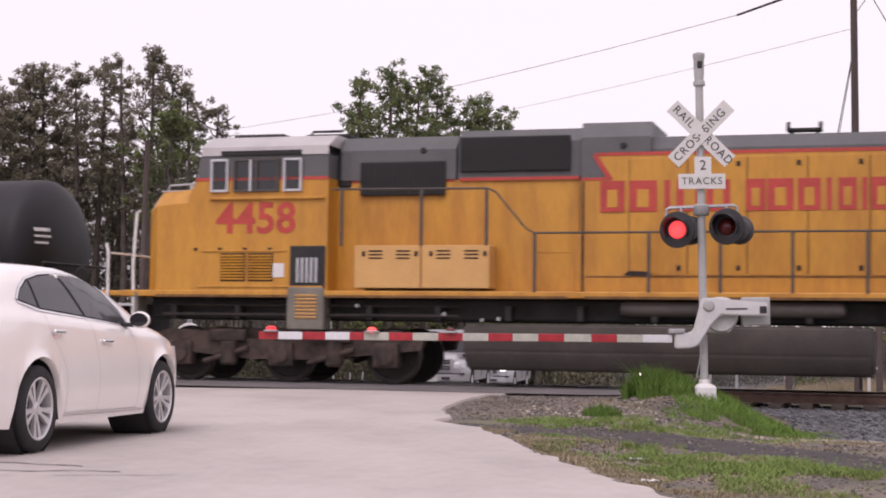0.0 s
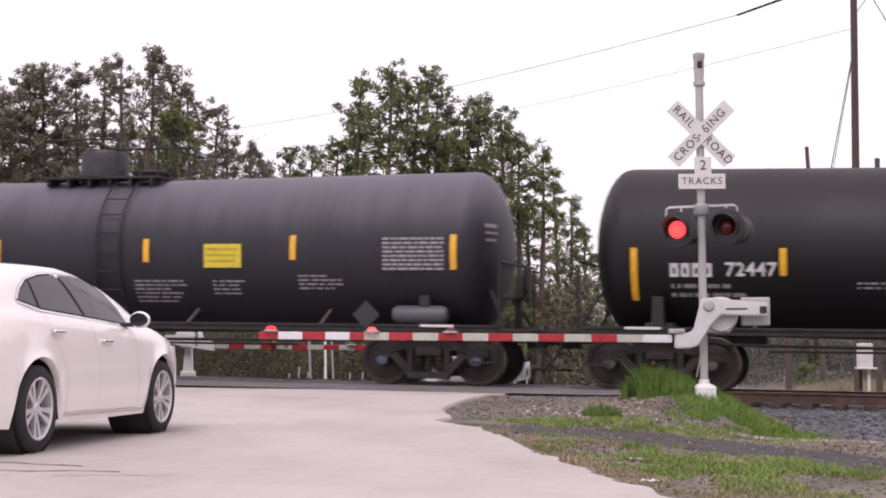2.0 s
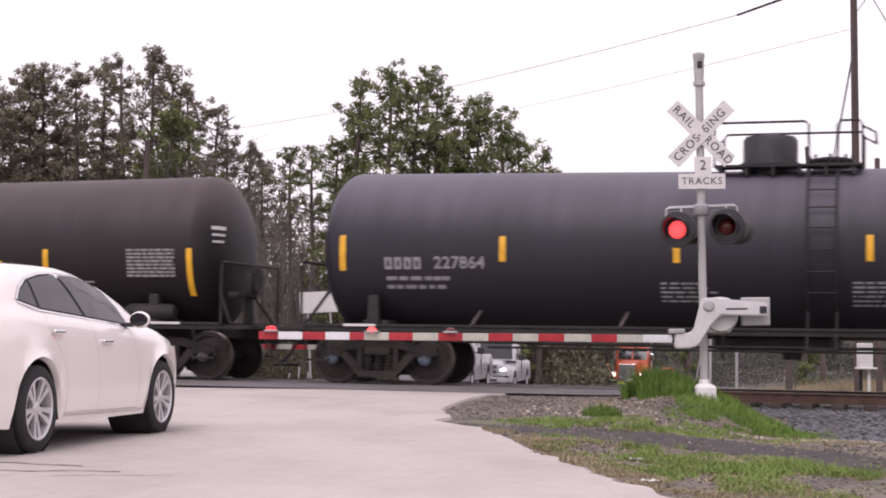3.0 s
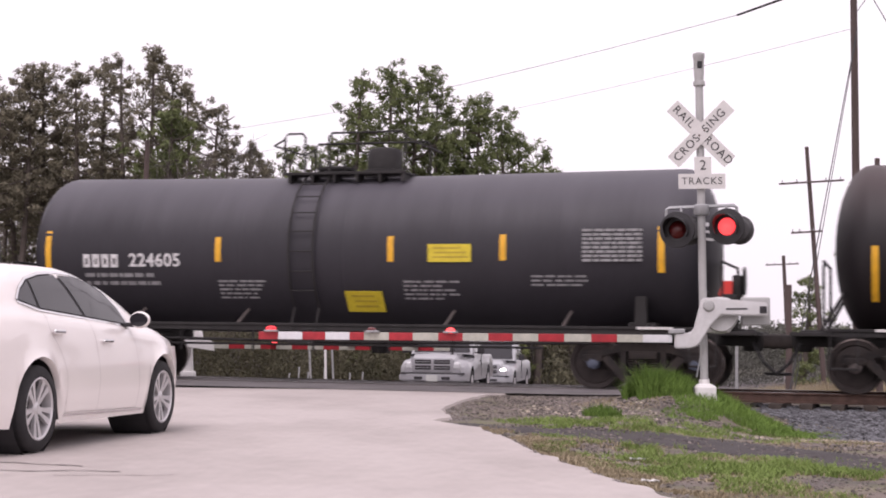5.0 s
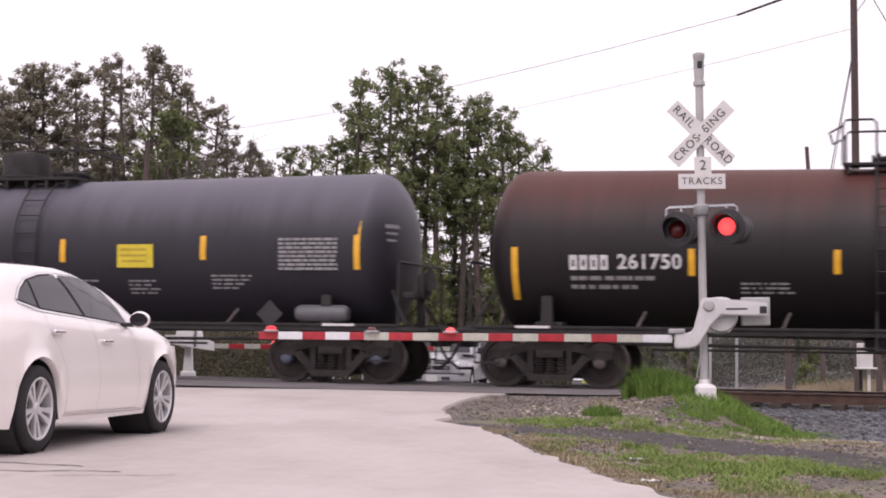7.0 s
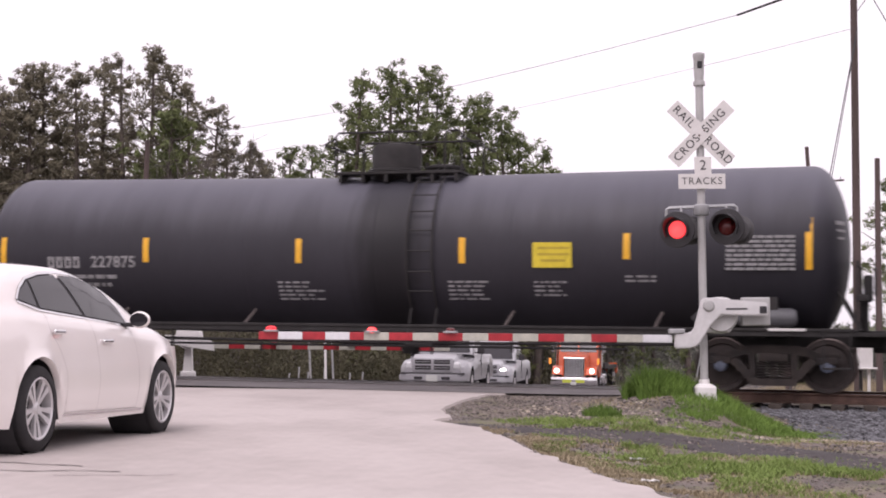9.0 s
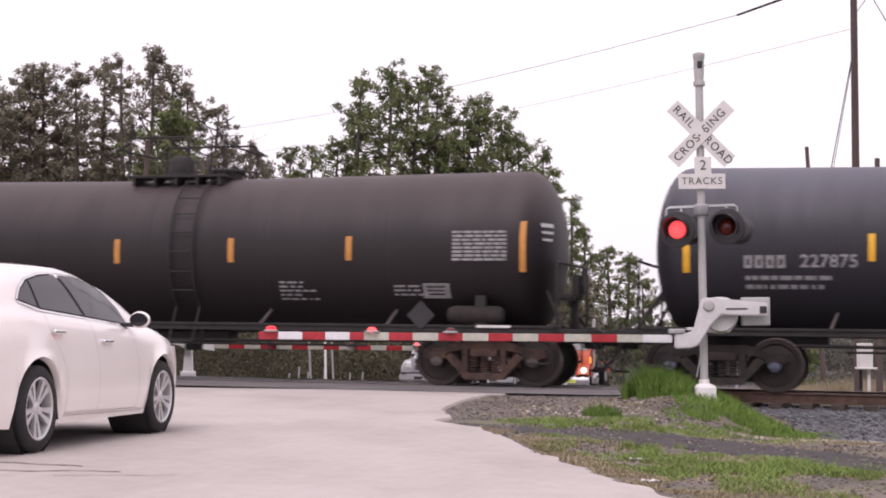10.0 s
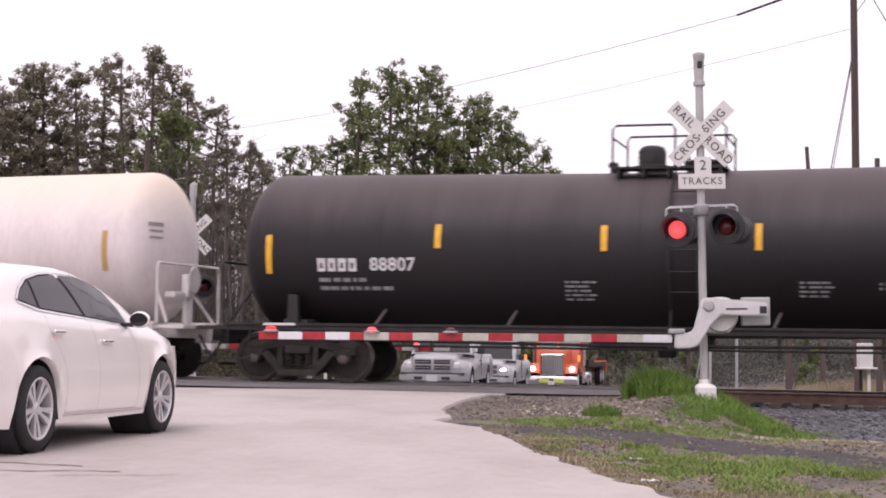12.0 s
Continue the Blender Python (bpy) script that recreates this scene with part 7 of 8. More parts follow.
def cinder_path():
    bm = bmesh.new()
    mid = CINDER
    rows = []
    for i in range(90):
        x = -0.05 + i * 0.075
        y = float(np.interp(x, [m[0] for m in mid], [m[1] for m in mid]))
        w = float(np.interp(x, [m[0] for m in mid], [m[2] for m in mid]))
        row = []
        for u in (-1, -0.75, -0.4, 0, 0.4, 0.75, 1):
            yy = y + u * w + 0.22 * noise.noise((x * 2.2, u * 3, 1))
            row.append(bm.verts.new((x, yy, ground_z(x, yy) + (-0.035 if abs(u) == 1 else -0.010 + 0.016 * noise.noise((x * 5, yy * 3, 2))))))
        rows.append(row)
    for a, b in zip(rows, rows[1:]):
        for k in range(6):
            bm.faces.new((a[k], b[k], b[k + 1], a[k + 1]))
    bmesh.ops.recalc_face_normals(bm, faces=bm.faces)
    return part("cinder_path", bm, material("dark_cinder", (0.062, 0.052, 0.053), 0.95, vary=0.3, scale=2.5, fine=40, bump=0.01), smooth=60)


def edge_crumbs():
    """Broken crumbs of pavement along the road's ragged edge."""
    bm = bmesh.new()
    rnd = random.Random(21)
    for i in range(900):
        y = 8.0 + 18.0 * rnd.random() ** 1.3
        x = road_right(y) + 0.03 + abs(rnd.gauss(0, 0.12))
        r = rnd.uniform(0.005, 0.017)
        z = ground_z(x, y) - 0.02
        lathe(bm, [(r * 0.5, 0), (r, r * 0.3), (r * 0.6, r * 0.75)], 5, "z", (x, y, z))
    return tagged(part("pavement_crumbs", bm, M["gravel"]), "loose crumbs along the broken road edge", "gravel", kind="stuff")


edge_crumbs()


def road_crack(pts, w, seed):
    """A ragged dark crack in the concrete, through the points given."""
    bm = bmesh.new()
    rows = []
    for (xa, ya), (xb, yb) in zip(pts, pts[1:]):
        for k in range(16):
            f = k / 16
            x, y = xa + (xb - xa) * f, ya + (yb - ya) * f
            h = w * (0.35 + 0.9 * abs(noise.noise((x * 9, y * 9, seed)))) / 2
            y += 0.10 * noise.noise((x * 3, y, seed))
            rows.append([bm.verts.new((x, y - h, ground_z(x, y) + 0.0165)), bm.verts.new((x, y + h, ground_z(x, y) + 0.0165))])
    for a, b in zip(rows, rows[1:]):
        bm.faces.new((a[0], b[0], b[1], a[1]))
    return part("crack", bm, M["crack"], road)


M["crack"] = material("dirt_filled_crack", (0.33, 0.292, 0.278), 0.95, vary=0.3, scale=6, fine=30)
road_crack([(-3.4, 11.15), (-2.9, 10.95), (-2.45, 10.75)], 0.10, 1)
road_crack([(-3.3, 10.5), (-2.7, 10.35), (-2.1, 10.45)], 0.07, 2)
road_crack([(-2.5, 10.05), (-1.7, 10.2)], 0.03, 3)
road_crack([(-1.4, 14.6), (-0.6, 15.4), (-0.2, 16.6)], 0.03, 4)


stones("cinders", [(x, float(np.interp(x, [m[0] for m in CINDER], [m[1] for m in CINDER])), 0.45, 1.3, 700, 0.006, 0.022, 0) for x in (1.3, 2.0, 2.6, 3.2, 3.8)],
       stone_material("black_cinder", (0.085, 0.072, 0.072), (0.04, 0.034, 0.035)), "fine black cinders along the wheel track")
tagged(cinder_path(), "dark cinder wheel track across the verge", "path", kind="structure")


# ---- litter on the verge ----
def litter(x, y, l, w, rot, mat, label):
    bm = bmesh.new()
    n = 6
    rows = []
    for i in range(n + 1):
        u = i / n - 0.5
        rows.append([bm.verts.new((u * l, s * w / 2, 0.012 + 0.008 * math.sin(i * 1.7 + s))) for s in (-1, 1)])
    for a, b in zip(rows, rows[1:]):
        bm.faces.new((a[0], b[0], b[1], a[1]))
    g = bmesh.ops.extrude_face_region(bm, geom=bm.faces[:])
    bmesh.ops.translate(bm, vec=(0, 0, 0.008), verts=[v for v in g["geom"] if isinstance(v, bmesh.types.BMVert)])
    ob = part("litter", bm, mat)
    ob.matrix_basis = pose(x, y, ground_z(x, y) - 0.012, 0, 0, rot)
    return tagged(ob, label, "litter")


litter(1.40, 10.35, 0.12, 0.05, -12, M["signwhite"], "crumpled white scrap of paper on the verge")
litter(1.93, 11.4, 0.07, 0.04, 20, M["signwhite"], "small white scrap of paper in the grass")
litter(1.55, 12.2, 0.12, 0.06, 5, M["galv"], "flat grey scrap lying in the grass")


# ---- poles and wires ----
def utility_pole(x, y, top, r, leanx, arms, label, extra=None):
    z0 = ground_z(x, y) - 0.2
    p = empty("utility_pole", pose(x, y, z0, 0, leanx, 0), label, "utility pole")
    bm = bmesh.new()
    rod(bm, (0, 0, 0), (0, 0, top - z0), r, r * 0.72, 14)
    part("pole", bm, M["polewood"], p, smooth=40)
    for z, half, off in arms:
        bm = bmesh.new()
        box(bm, (off, -r, z - z0), (2 * half, 0.09, 0.11), 0.01)
        arm = part("crossarm", bm, M["polewood"], p)
        for u in (-0.9, -0.45, 0.45, 0.9):
            bm = bmesh.new()
            lathe(bm, [(0.03, 0.05), (0.05, 0.09), (0.03, 0.13), (0.05, 0.17), (0.02, 0.22)], 8, "z", (off + u * half, -r, z - z0))
            part("insulator", bm, M["galv"], arm)
    return p


utility_pole(15.62, 58, 18.5, 0.165, -0.6, [], "tall dark wooden utility pole leaning slightly, with guy wires")
utility_pole(15.85, 56, 7.6, 0.13, -0.5, [], "short dark wooden pole stub beside a taller one")
utility_pole(22.3, 90, 12.3, 0.16, -4.2, [(10.2, 1.9, 0.1), (7.3, 0.9, -0.4)], "leaning wooden utility pole with crossarms")
utility_pole(31.5, 140, 8.6, 0.22, -3.0, [(7.8, 1.5, -0.2)], "distant wooden utility pole with a crossarm")
utility_pole(-14.85, 76, 10.4, 0.17, 0.8, [], "weathered grey-brown wooden utility pole at the wood's edge")
utility_pole(12.9, 57.5, 3.0, 0.14, 0, [], "weathered wooden post beyond the track")


def wire(pts, r, label):
    bm = bmesh.new()
    fine = []
    for a, b, sag in pts:
        a, b = Vector(a), Vector(b)
        for k in range(14):
            f = k / 14
            q = a.lerp(b, f)
            q.z -= sag * 4 * f * (1 - f)
            fine.append(q)
    fine.append(Vector(pts[-1][1]))
    pipe(bm, fine, r, 5)
    return tagged(part("wire", bm, M["black"]), label, "wire")


wire([((-14.99, 76.00, 10.30), (-4.27, 62.00, 9.92), 0.05), ((-4.27, 62.00, 9.92), (4.84, 45.00, 9.44), 0.05), ((4.84, 45.00, 9.44), (6.86, 36.00, 8.57), 0.0)], 0.008, "thin black overhead wire")
wire([((6.86, 36.00, 8.57), (7.69, 33.00, 8.46), 0.0)], 0.028, "thick dark insulated overhead cable")
wire([((-7.90, 95.00, 12.07), (3.32, 80.00, 12.73), 0.05), ((3.32, 80.00, 12.73), (15.38, 57.60, 12.71), 0.1)], 0.0085, "thin black overhead wire")
wire([((-14.96, 76.00, 9.04), (-9.68, 92.00, 12.04), 0.1)], 0.0085, "thin grey overhead wire")
wire([((15.57, 57.90, 12.77), (10.89, 48.50, -0.70), 0.0)], 0.02, "steel guy wire of a utility pole")
wire([((15.59, 58.00, 12.62), (11.38, 50.00, -0.75), 0.0)], 0.015, "steel guy wire of a utility pole")
wire([((15.57, 57.90, 13.42), (14.81, 52.00, 13.32), 0.0)], 0.015, "thin dark overhead wire")
wire([((15.55, 57.90, 14.93), (13.77, 46.00, 9.67), 0.0)], 0.02, "thin dark overhead wire")


# ---- roadside things beyond the track ----
def stake(x, y, hgt, lean):
    bm = bmesh.new()
    box(bm, (0, 0, hgt / 2), (0.045, 0.04, hgt), 0.006)
    ob = part("stake", bm, M["galv"])
    ob.matrix_basis = pose(x, y, ground_z(x, y) - 0.02, 0, lean, 0)
    return tagged(ob, "short white marker stake standing in the grass", "stake", "marker stakes")


for x, hh, ln in ((-4.58, 0.55, 8), (-4.26, 0.75, 3), (-3.96, 0.60, 1), (-3.49, 0.72, 2), (-2.73, 0.60, 2), (-2.36, 0.62, 3), (-2.08, 0.40, 0), (-3.12, 0.40, 4)):
    stake(x, 46, hh, ln)
bm = bmesh.new()
rod(bm, (0, 0, 0), (0, 0, 1.4), 0.035, seg=10)
post = part("marker_post", bm, M["whitepaint"])
post.matrix_basis = pose(-3.27, 44, ground_z(-3.27, 44), 0, -2, 0)
tagged(post, "thin white roadside marker post", "post")


def panel_sign(x0, x1, z0, z1, d, label):
    a, b = Vector((x0, d, z1)), Vector((x1, d, z0))
    g = ground_z((a.x + b.x) / 2, d)
    s = empty("road_sign", pose((a.x + b.x) / 2, d, g, 0, -3.5, 0), label, "sign")
    bm = bmesh.new()
    box(bm, (0, 0, (a.z + b.z) / 2 - g), (b.x - a.x, 0.02, a.z - b.z), 0.004)
    pn = part("sign_panel", bm, M["signwhite"], s)
    for x in (-0.3, 0.3):
        bm = bmesh.new()
        box(bm, (x * (b.x - a.x), 0.04, (a.z - g) / 2), (0.05, 0.05, a.z - g), 0.004)
        part("sign_post", bm, M["galv"], s)
    return s


panel_sign(-3.73, -2.71, 1.53, 2.10, 42, "white rectangular road sign on two posts")


def equipment_box():
    a, b = Vector((9.00, 33.50, 0.90)), Vector((9.31, 33.50, 0.36))
    x = (a.x + b.x) / 2
    g = ground_z(x, 33.5)
    s = empty("signal_cabinet", pose(x, 33.5, g), "small white railway equipment box on two posts", "equipment box")
    bm = bmesh.new()
    box(bm, (0, 0, (a.z + b.z) / 2 - g), (b.x - a.x, 0.2, a.z - b.z), 0.02)
    part("cabinet", bm, M["whitepaint"], s)
    bm = bmesh.new()
    box(bm, (0.03, 0, b.z - g), (0.42, 0.3, 0.04), 0.01)
    part("shelf", bm, M["whitepaint"], s)
    for x in (-0.09, 0.09):
        bm = bmesh.new()
        box(bm, (x, 0, (b.z - g) / 2), (0.06, 0.06, b.z - g), 0.006)
        part("post", bm, M["whitepaint"] if x > 0 else M["dark"], s)
    return s


equipment_box()


# ---- traffic waiting on the far side ----
M.update(
    pickupsilver=material("silver_truck_paint", (0.34, 0.335, 0.35), 0.35, 0.15, vary=0.06, scale=2, coat=0.4),
    pickupwhite=material("pale_truck_paint", (0.38, 0.38, 0.40), 0.35, 0.1, vary=0.06, scale=2, coat=0.4),
    pickupdark=material("dark_truck_paint", (0.05, 0.05, 0.055), 0.3, 0.2, vary=0.06, scale=2, coat=0.4),
    rigorange=material("orange_truck_paint", (0.62, 0.11, 0.035), 0.35, vary=0.08, scale=2, coat=0.5),
    headlamp=material("lit_headlamp", (0.9, 0.88, 0.82), 0.2, emit=(1.0, 0.95, 0.85), power=3.0),
    lensclear=material("clear_lamp_lens", (0.55, 0.55, 0.56), 0.15, vary=0.05),
    plategrey=material("plain_plate", (0.5, 0.5, 0.48), 0.5, vary=0.05),
    limeplate=material("lime_bumper_panel", (0.50, 0.55, 0.06), 0.5, vary=0.1),
    amber=material("amber_lamp", (0.7, 0.2, 0.02), 0.4, emit=(1.0, 0.35, 0.05), power=0.8),
    redsign=material("red_board_paint", (0.62, 0.04, 0.03), 0.5, vary=0.06, scale=1),
)


def road_wheel(parent, x, y, r, w):
    bm = bmesh.new()
    lathe(bm, [(r * 0.6, -w / 2), (r - 0.03, -w / 2), (r, -w / 2 + 0.03), (r, w / 2 - 0.03), (r - 0.03, w / 2), (r * 0.6, w / 2)], 28, "y")
    wh = part("wheel", bm, M["tyre"], parent, smooth=40)
    wh.matrix_basis = pose(x, y, r)
    bm = bmesh.new()
    for sg in (-1, 1):
        lathe(bm, [(0.02, sg * (w / 2 - 0.05)), (r * 0.25, sg * (w / 2 - 0.02)), (r * 0.45, sg * (w / 2 - 0.06)), (r * 0.6, sg * (w / 2 + 0.005))], 20, "y")
    part("rim", bm, M["alloy"], wh, smooth=40)
    return wh


def pickup_section(x, hood):
    """Half of a pickup's lower body at station x, from the sill to the middle, as (half-width, height)."""
    zb = 0.44
    for cx in (1.75, -1.85):
        d = abs(x - cx)
        if d < 0.47:
            zb = max(zb, 0.40 + math.sqrt(0.47 ** 2 - d * d))
    w = 0.985 - 0.20 * ease(2.25, 2.75, x)
    drop = 0.16 * ease(2.1, 2.75, x)
    if x > 1.05:
        return [(w, zb), (w + 0.02, max(zb + 0.01, 0.64)), (w + 0.005, max(zb + 0.02, 0.84)), (w - 0.06, 0.99 - drop), (w - 0.18, 1.04 - drop),
                (0.66, 1.06 - drop * 0.8), (0.60, 1.08 + hood - drop * 0.8), (0.0, 1.12 + hood - drop * 0.8)]
    return [(w, zb), (w + 0.02, max(zb + 0.01, 0.64)), (w + 0.01, max(zb + 0.02, 0.90)), (w - 0.03, 1.10), (w - 0.07, 1.16), (0.66, 1.17), (0.60, 1.175), (0.0, 1.18)]


def pickup(x, y, yaw, paint, lamps, label, hood=0.10):
    """A full-size pickup: x forward, z up, raised hood between lower fenders, open arches, cab and bed."""
    g = ground_z(x, y) + 0.03
    car = empty("pickup_truck", pose(x, y, g, 0, 0, yaw), label, "pickup truck")
    xs = sorted({round(v, 3) for v in list(np.arange(-2.95, 2.76, 0.15)) + [cx + sg * 0.47 * math.cos(a) for cx in (1.75, -1.85) for sg in (-1, 1) for a in np.linspace(0, 1.5, 8)]})
    bm = bmesh.new()
    rows = []
    for xx in xs:
        pr = pickup_section(xx, hood)
        rows.append([bm.verts.new((xx, -p[0], p[1])) for p in pr] + [bm.verts.new((xx, p[0], p[1])) for p in reversed(pr[:-1])])
    for a, b in zip(rows, rows[1:]):
        for k in range(len(a) - 1):
            bm.faces.new((a[k], b[k], b[k + 1], a[k + 1]))
    bm.faces.new(rows[0])
    bm.faces.new(rows[-1])
    bmesh.ops.recalc_face_normals(bm, faces=bm.faces)
    part("body", bm, M[paint], car, smooth=40)
    # cab with separate panes
    bm = bmesh.new()
    rows = []
    for xx, zt, inset in ((-1.0, 1.78, 0.20), (-0.92, 1.86, 0.22), (-0.4, 1.89, 0.22), (0.3, 1.86, 0.20), (1.12, 1.18, 0.08)):
        rows.append([bm.verts.new(p) for p in ((xx, -0.95, 1.14), (xx, -0.985 + inset, zt), (xx, -0.5, zt + 0.02), (xx, 0.5, zt + 0.02), (xx, 0.985 - inset, zt), (xx, 0.95, 1.14))])
    for a, b in zip(rows, rows[1:]):
        for k in range(5):
            bm.faces.new((a[k], b[k], b[k + 1], a[k + 1]))
    bm.faces.new(rows[0])
    bmesh.ops.recalc_face_normals(bm, faces=bm.faces)
    part("cab", bm, M[paint], car, smooth=30)
    bm = bmesh.new()
    bm.faces.new([bm.verts.new(p) for p in ((0.41, -0.70, 1.81), (1.09, -0.82, 1.25), (1.09, 0.82, 1.25), (0.41, 0.70, 1.81))])
    part("windscreen", bm, M["carglass"], car)
    for sg in (-1, 1):
        for x0, x1, x2, x3 in ((-0.88, -0.16, -0.16, -0.84), (-0.08, 0.84, 0.30, -0.08)):
            bm = bmesh.new()
            bm.faces.new([bm.verts.new(p) for p in ((x0, sg * 0.945, 1.24), (x1, sg * 0.94, 1.24), (x2, sg * 0.785, 1.79), (x3, sg * 0.785, 1.79))])
            part("side_window", bm, M["carglass"], car)
        bm = bmesh.new()
        box(bm, (-0.12, sg * 1.0, 0.86), (0.012, 0.02, 0.62))
        part("door_gap", bm, M["gap"], car)
        bm = bmesh.new()
        box(bm, (0.0, sg * 1.012, 1.0), (0.18, 0.03, 0.04), 0.01)
        part("door_handle", bm, M["gap"], car)
        bm = bmesh.new()
        box(bm, (2.70, sg * 0.69, 0.88), (0.14, 0.22, 0.20 if not lamps else 0.12), 0.05)
        part("headlamp", bm, M["headlamp"] if lamps else M["lensclear"], car)
        bm = bmesh.new()
        box(bm, (0.90, sg * 1.12, 1.30), (0.10, 0.20, 0.20), 0.04)
        box(bm, (0.90, sg * 1.0, 1.24), (0.05, 0.14, 0.04), 0.01)
        part("mirror", bm, M["gap"], car)
    # grille: bright shell with a cross bar over dark openings
    bm = bmesh.new()
    box(bm, (2.73, 0, 0.90), (0.10, 1.16, 0.40), 0.04)
    gr = part("grille", bm, M[paint], car, smooth=30)
    for sg in (-1, 1):
        for z in (0.82, 0.985):
            bm = bmesh.new()
            box(bm, (2.775, sg * 0.27, z), (0.03, 0.46, 0.12), 0.012)
            op = part("grille_opening", bm, M["gap"], gr)
            bm = bmesh.new()
            box(bm, (2.792, sg * 0.27, z), (0.012, 0.44, 0.014))
            part("grille_bar", bm, M["galv"], op)
    bm = bmesh.new()
    box(bm, (2.70, 0, 0.655), (0.18, 1.80, 0.05), 0.01)
    part("bumper_gap", bm, M["gap"], car)
    bm = bmesh.new()
    slab(bm, [(2.60, -1.0), (2.60, 1.0), (2.84, 0.72), (2.90, 0.0), (2.84, -0.72)], 0.44, 0.64, axis="z")
    bmesh.ops.bevel(bm, geom=bm.edges[:], offset=0.03, segments=2, affect="EDGES")
    bp = part("bumper", bm, M[paint], car, smooth=40)
    for sg in (-1, 1):
        bm = bmesh.new()
        box(bm, (2.865, sg * 0.36, 0.53), (0.04, 0.30, 0.08), 0.01, (0, 0, -sg * 5))
        part("bumper_intake", bm, M["gap"], bp)
    bm = bmesh.new()
    box(bm, (2.905, 0, 0.52), (0.02, 0.32, 0.17), 0.004)
    part("number_plate", bm, M["plategrey"], car)
    bm = bmesh.new()
    box(bm, (-0.1, 0, 0.42), (5.2, 1.5, 0.2), 0.04)
    for cx in (1.75, -1.85):
        box(bm, (cx, 0, 0.62), (0.9, 1.5, 0.5), 0.04)
    part("chassis", bm, M["dark"], car)
    for xx in (1.75, -1.85):
        for sg in (-1, 1):
            road_wheel(car, xx, sg * 0.87, 0.38, 0.24)
    return car


pickup(0.18, 46.3, -99, "pickupsilver", False, "silver older pickup truck waiting beyond the track")
pickup(1.92, 56.6, -100, "pickupwhite", True, "pale pickup truck with lit headlamps waiting in line")
pickup(2.25, 64.7, -100, "pickupdark", False, "dark grey pickup truck stopped further back in line")


def big_rig():
    rig = empty("semi_truck", pose(5, 72, 0), "orange long-nosed semi truck with chrome grille and lit headlamps", "truck")
    bm = bmesh.new()
    slab(bm, [(0.0, 0.75), (0.0, 1.72), (-0.3, 1.80), (-2.0, 1.98), (-2.0, 0.75)], -0.62, 0.62)
    bmesh.ops.bevel(bm, geom=bm.edges[:], offset=0.06, segments=2, affect="EDGES")
    part("hood", bm, M["rigorange"], rig, smooth=35)
    for sg in (-1, 1):
        bm = bmesh.new()
        slab(bm, [(-0.05, 0.85), (-0.15, 1.15), (-0.5, 1.30), (-1.1, 1.30), (-1.5, 1.1), (-1.7, 0.7), (-1.55, 0.7), (-1.3, 1.0), (-0.9, 1.12), (-0.5, 1.1), (-0.3, 0.85)], sg * 0.62, sg * 1.15)
        part("fender", bm, M["rigorange"], rig, smooth=35)
    bm = bmesh.new()
    slab(bm, [(-2.0, 0.8), (-2.05, 2.0), (-2.35, 2.78), (-3.6, 2.85), (-3.6, 0.8)], -1.05, 1.05)
    bmesh.ops.bevel(bm, geom=bm.edges[:], offset=0.06, segments=2, affect="EDGES")
    part("cab", bm, M["rigorange"], rig, smooth=35)
    for sg in (-1, 1):
        bm = bmesh.new()
        bm.faces.new([bm.verts.new(p) for p in ((-2.045, sg * 0.05, 2.02), (-2.045, sg * 0.97, 2.02), (-2.29, sg * 0.94, 2.70), (-2.29, sg * 0.05, 2.70))])
        part("windscreen", bm, M["carglass"], rig)
        bm = bmesh.new()
        lathe(bm, [(0.02, -0.02), (0.12, 0.0), (0.13, -0.10), (0.08, -0.2)], 20, "x", (0.02, sg * 0.92, 1.05))
        part("headlamp", bm, M["headlamp"], rig, "lit round headlamp")
        bm = bmesh.new()
        rod(bm, (-2.3, sg * 1.2, 1.2), (-2.3, sg * 1.2, 3.6), 0.09, seg=14)
        part("exhaust_stack", bm, M["chrome"], rig, smooth=40)
        bm = bmesh.new()
        rod(bm, (-2.0, sg * 1.1, 0.62), (-3.6, sg * 1.1, 0.62), 0.3, seg=20)
        part("fuel_tank", bm, M["chrome"], rig, smooth=40)
        bm = bmesh.new()
        box(bm, (-1.95, sg * 1.35, 2.2), (0.12, 0.22, 0.45), 0.03)
        part("mirror", bm, M["chrome"], rig)
        bm = bmesh.new()
        box(bm, (0.31, sg * 0.34, 0.52), (0.02, 0.46, 0.16), 0.005)
        part("bumper_panel", bm, M["limeplate"], rig)
        bm = bmesh.new()
        box(bm, (0.05, sg * 1.25, 1.55), (0.1, 0.12, 0.3), 0.03)
        part("marker_lamp", bm, M["amber"], rig)
    bm = bmesh.new()
    box(bm, (0.03, 0, 1.25), (0.06, 1.08, 0.98), 0.03)
    gr = part("grille_shell", bm, M["chrome"], rig)
    for k in range(12):
        bm = bmesh.new()
        box(bm, (0.07, -0.44 + k * 0.08, 1.25), (0.02, 0.035, 0.86), 0.005)
        part("grille_bar", bm, M["galv"], gr)
    bm = bmesh.new()
    box(bm, (0.2, 0, 0.53), (0.2, 2.42, 0.38), 0.05)
    part("bumper", bm, M["chrome"], rig, smooth=40)
    bm = bmesh.new()
    box(bm, (0.32, 0, 0.42), (0.02, 0.3, 0.16), 0.004)
    part("number_plate", bm, M["plategrey"], rig)
    bm = bmesh.new()
    box(bm, (-4.0, 0, 0.75), (7.6, 0.9, 0.3), 0.03)
    part("chassis", bm, M["dark"], rig)
    bm = bmesh.new()
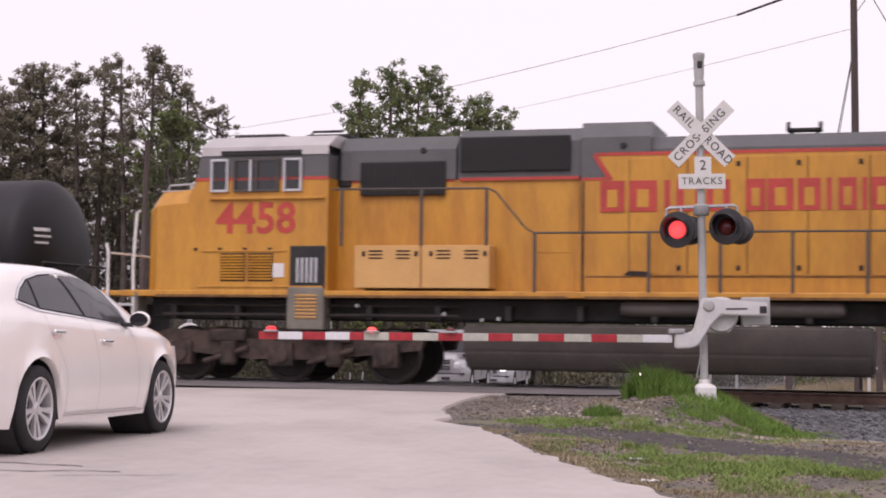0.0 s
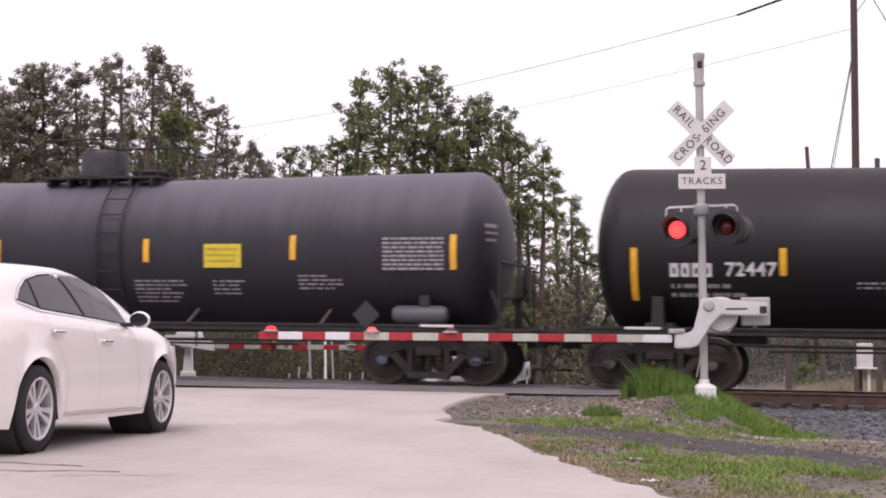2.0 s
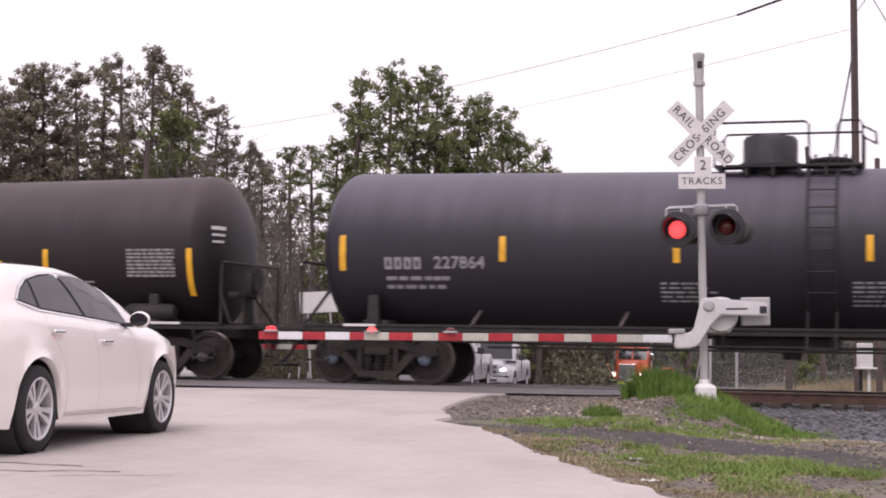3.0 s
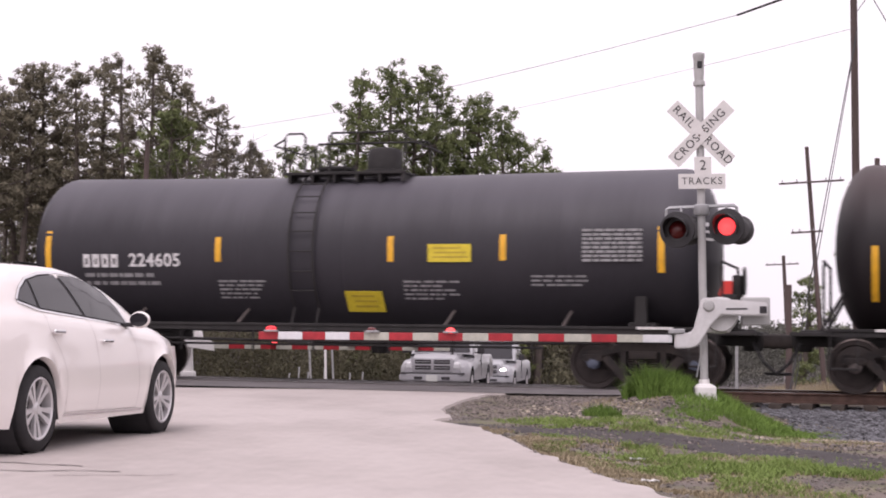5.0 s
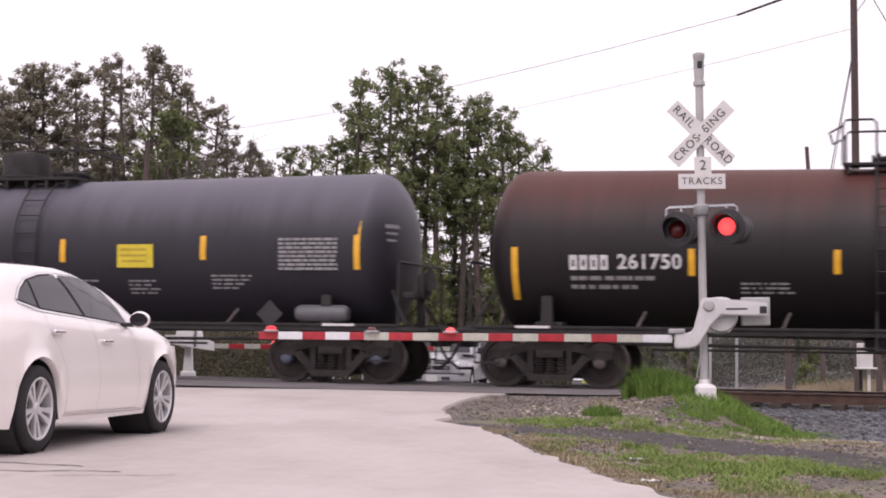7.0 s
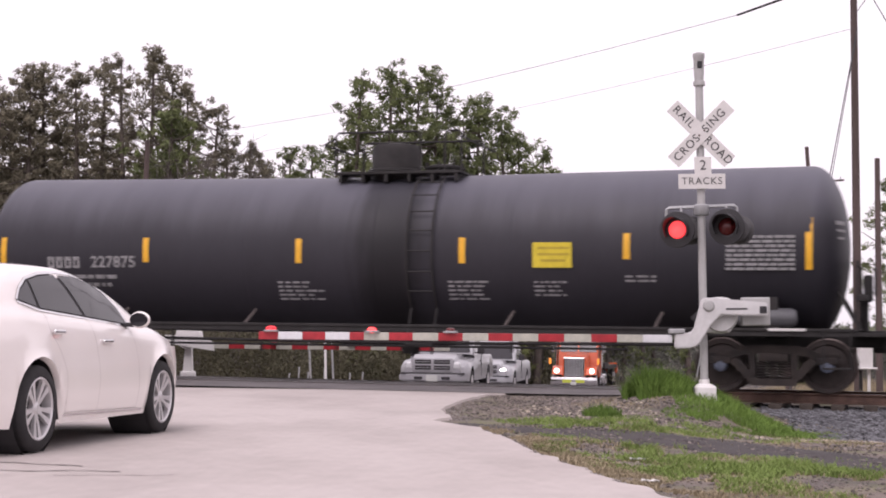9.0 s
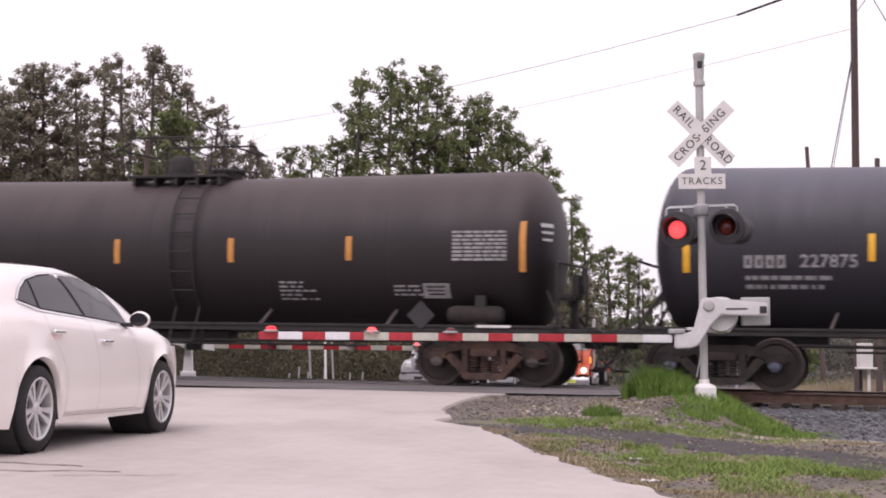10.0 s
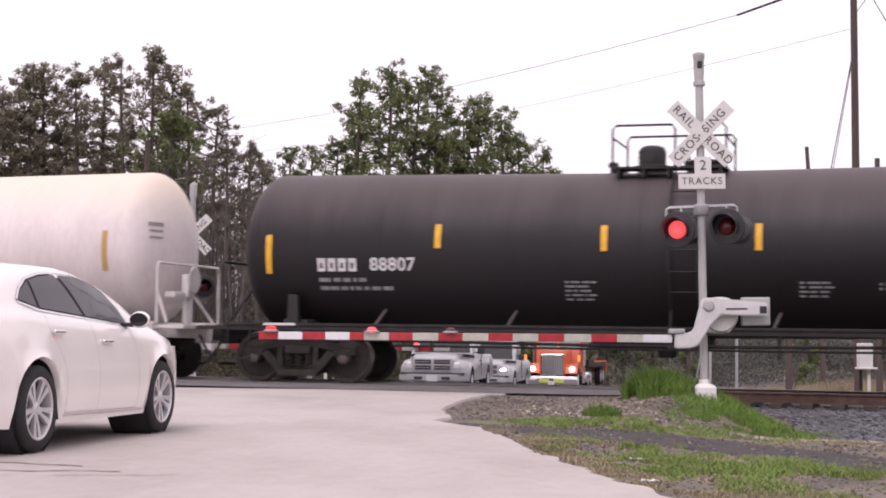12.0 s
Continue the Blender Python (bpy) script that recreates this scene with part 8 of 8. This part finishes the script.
    slab(bm, [(-4.6, 1.10), (-4.6, 1.42), (-6.8, 1.42), (-7.2, 1.22), (-13.0, 1.22), (-13.0, 1.02), (-7.0, 1.02), (-6.6, 1.10)], -1.2, 1.2)
    part("trailer_deck", bm, M["rustdark"], rig)
    bm = bmesh.new()
    slab(bm, [(-13.0, 0.7), (-13.0, 1.30), (-13.3, 1.30), (-13.9, 0.7)], -1.2, 1.2)
    part("trailer_tail", bm, M["rigorange"], rig)
    for sg in (-1, 1):
        bm = bmesh.new()
        slab(bm, [(-3.7, 0.8), (-3.7, 2.2), (-4.1, 2.2), (-4.1, 0.8)], sg * 0.5, sg * 1.1)
        part("tool_locker", bm, M["chrome"], rig)
    bm = bmesh.new()
    box(bm, (-2.1, 0, 2.86), (0.4, 1.9, 0.06), 0.02)
    for k in range(5):
        box(bm, (-2.2, -0.7 + 0.35 * k, 2.92), (0.1, 0.1, 0.06), 0.02)
    part("sun_visor", bm, M["rigorange"], rig)
    for xx, r in ((-0.95, 0.5), (-5.2, 0.5), (-6.4, 0.5), (-11.4, 0.5), (-12.5, 0.5)):
        for sg in (-1, 1):
            road_wheel(rig, xx, sg * 0.95, r, 0.3)
    return rig


RIG = big_rig()
# seconds, across, distance of the bumper
RIG_PATH = [(0.0, 15.0, 110.0), (1.5, 13.4, 105.0), (3.5, 11.8, 100.5), (5.5, 10.2, 95.0), (6.5, 9.1, 90.0), (8.0, 7.7, 84.0), (9.5, 6.5, 78.6), (10.5, 5.75, 74.6), (12.0, 5.15, 72.0)]


def red_board():
    a, b = Vector((12.01, 70, 3.59)), Vector((13.49, 70, 2.68))
    x = (a.x + b.x) / 2
    g = ground_z(x, 70)
    s = empty("roadside_board", pose(x, 70, g), "bright red roadside board with a white edge on posts", "sign board")
    bm = bmesh.new()
    box(bm, (0, 0, (a.z + b.z) / 2 - g), (b.x - a.x, 0.08, a.z - b.z), 0.01)
    part("board", bm, M["redsign"], s)
    bm = bmesh.new()
    slab(bm, [((b.x - a.x) / 2 - 0.02, a.z - g - 0.1), ((b.x - a.x) / 2 + 0.3, b.z - g - 0.2), ((b.x - a.x) / 2 - 0.02, b.z - g - 0.2)], -0.05, 0.05)
    part("board_edge", bm, M["signwhite"], s)
    for u in (-0.6, 0.6):
        bm = bmesh.new()
        box(bm, (u, 0.06, (b.z - g) / 2), (0.12, 0.1, b.z - g), 0.01)
        part("post", bm, M["galv"], s)


red_board()
pine_tree(15.71, 100, 8.2, 1.3, 0.1, 1.3, M["pine"], 61, 0, "small dark green conifer beyond the road")
pine_tree(22.27, 95, 7.4, 1.5, 0.1, 1.3, M["pine"], 62, 0, "small dark green conifer beyond the road")
pine_tree(9.07, 100, 7.5, 1.8, 0.1, 1.3, M["pinedull"], 63, 0, "small dull-green conifer beyond the road")
for i, (x, y, hh, cr) in enumerate(((-5.6, 83, 9.2, 2.2), (-3.0, 84, 8.4, 2.2), (-0.5, 85, 7.6, 2.0), (3.2, 86, 7.2, 2.2))):
    pine_tree(x, y, hh, cr, 0.08, 1.0, M["youngpine"], 70 + i, 0, "young fresh-green pine with branches to the ground")


# ---- what moves ----
def motions():
    for car, s0 in ROLLING:
        walk(car, [(t, track_pose(s0 + s)) for t, s in SPEED])
    for ob, r, x in WHEELSETS:
        rows = []
        for k in range(0, 361, 2):
            t = k / 30
            s = 79.228 * (t / 6) + 0.0917 * (t / 6) ** 2
            rows.append((t, Matrix.Translation((x, 0, r)) @ Matrix.Rotation(s / r, 4, "Y")))
        walk(ob, rows)
    rows = []
    for i, (t, x, y) in enumerate(RIG_PATH):
        a, b = RIG_PATH[max(0, i - 1)], RIG_PATH[min(len(RIG_PATH) - 1, i + 1)]
        yaw = -90 + 0.9 * (math.degrees(math.atan2(b[2] - a[2], b[1] - a[1])) + 90)
        rows.append((t, pose(x, y, ground_z(x, y) + 0.03, 0, 0, yaw)))
    walk(RIG, rows)
    # the lamps swap sides at a steady beat
    for ob, m, first in FLASHERS:
        rows, t, ang = [(0.0, m @ pose(0, 0, 0, 0, 0, 0 if first else 180))], FLASH_FIRST, 0 if first else 180
        while t < 12.0:
            a, b = frame(t) - 2, frame(t)
            for f, d in ((a, 0), (a + 1, 60), (a + 2, 120), (a + 3, 180)):
                rows.append(((f - 1) / 30, m @ pose(0, 0, 0, 0, 0, ang + d)))
            ang += 180
            t += FLASH_HALF
        rows.append((12.0, m @ pose(0, 0, 0, 0, 0, ang)))
        walk(ob, rows)


motions()
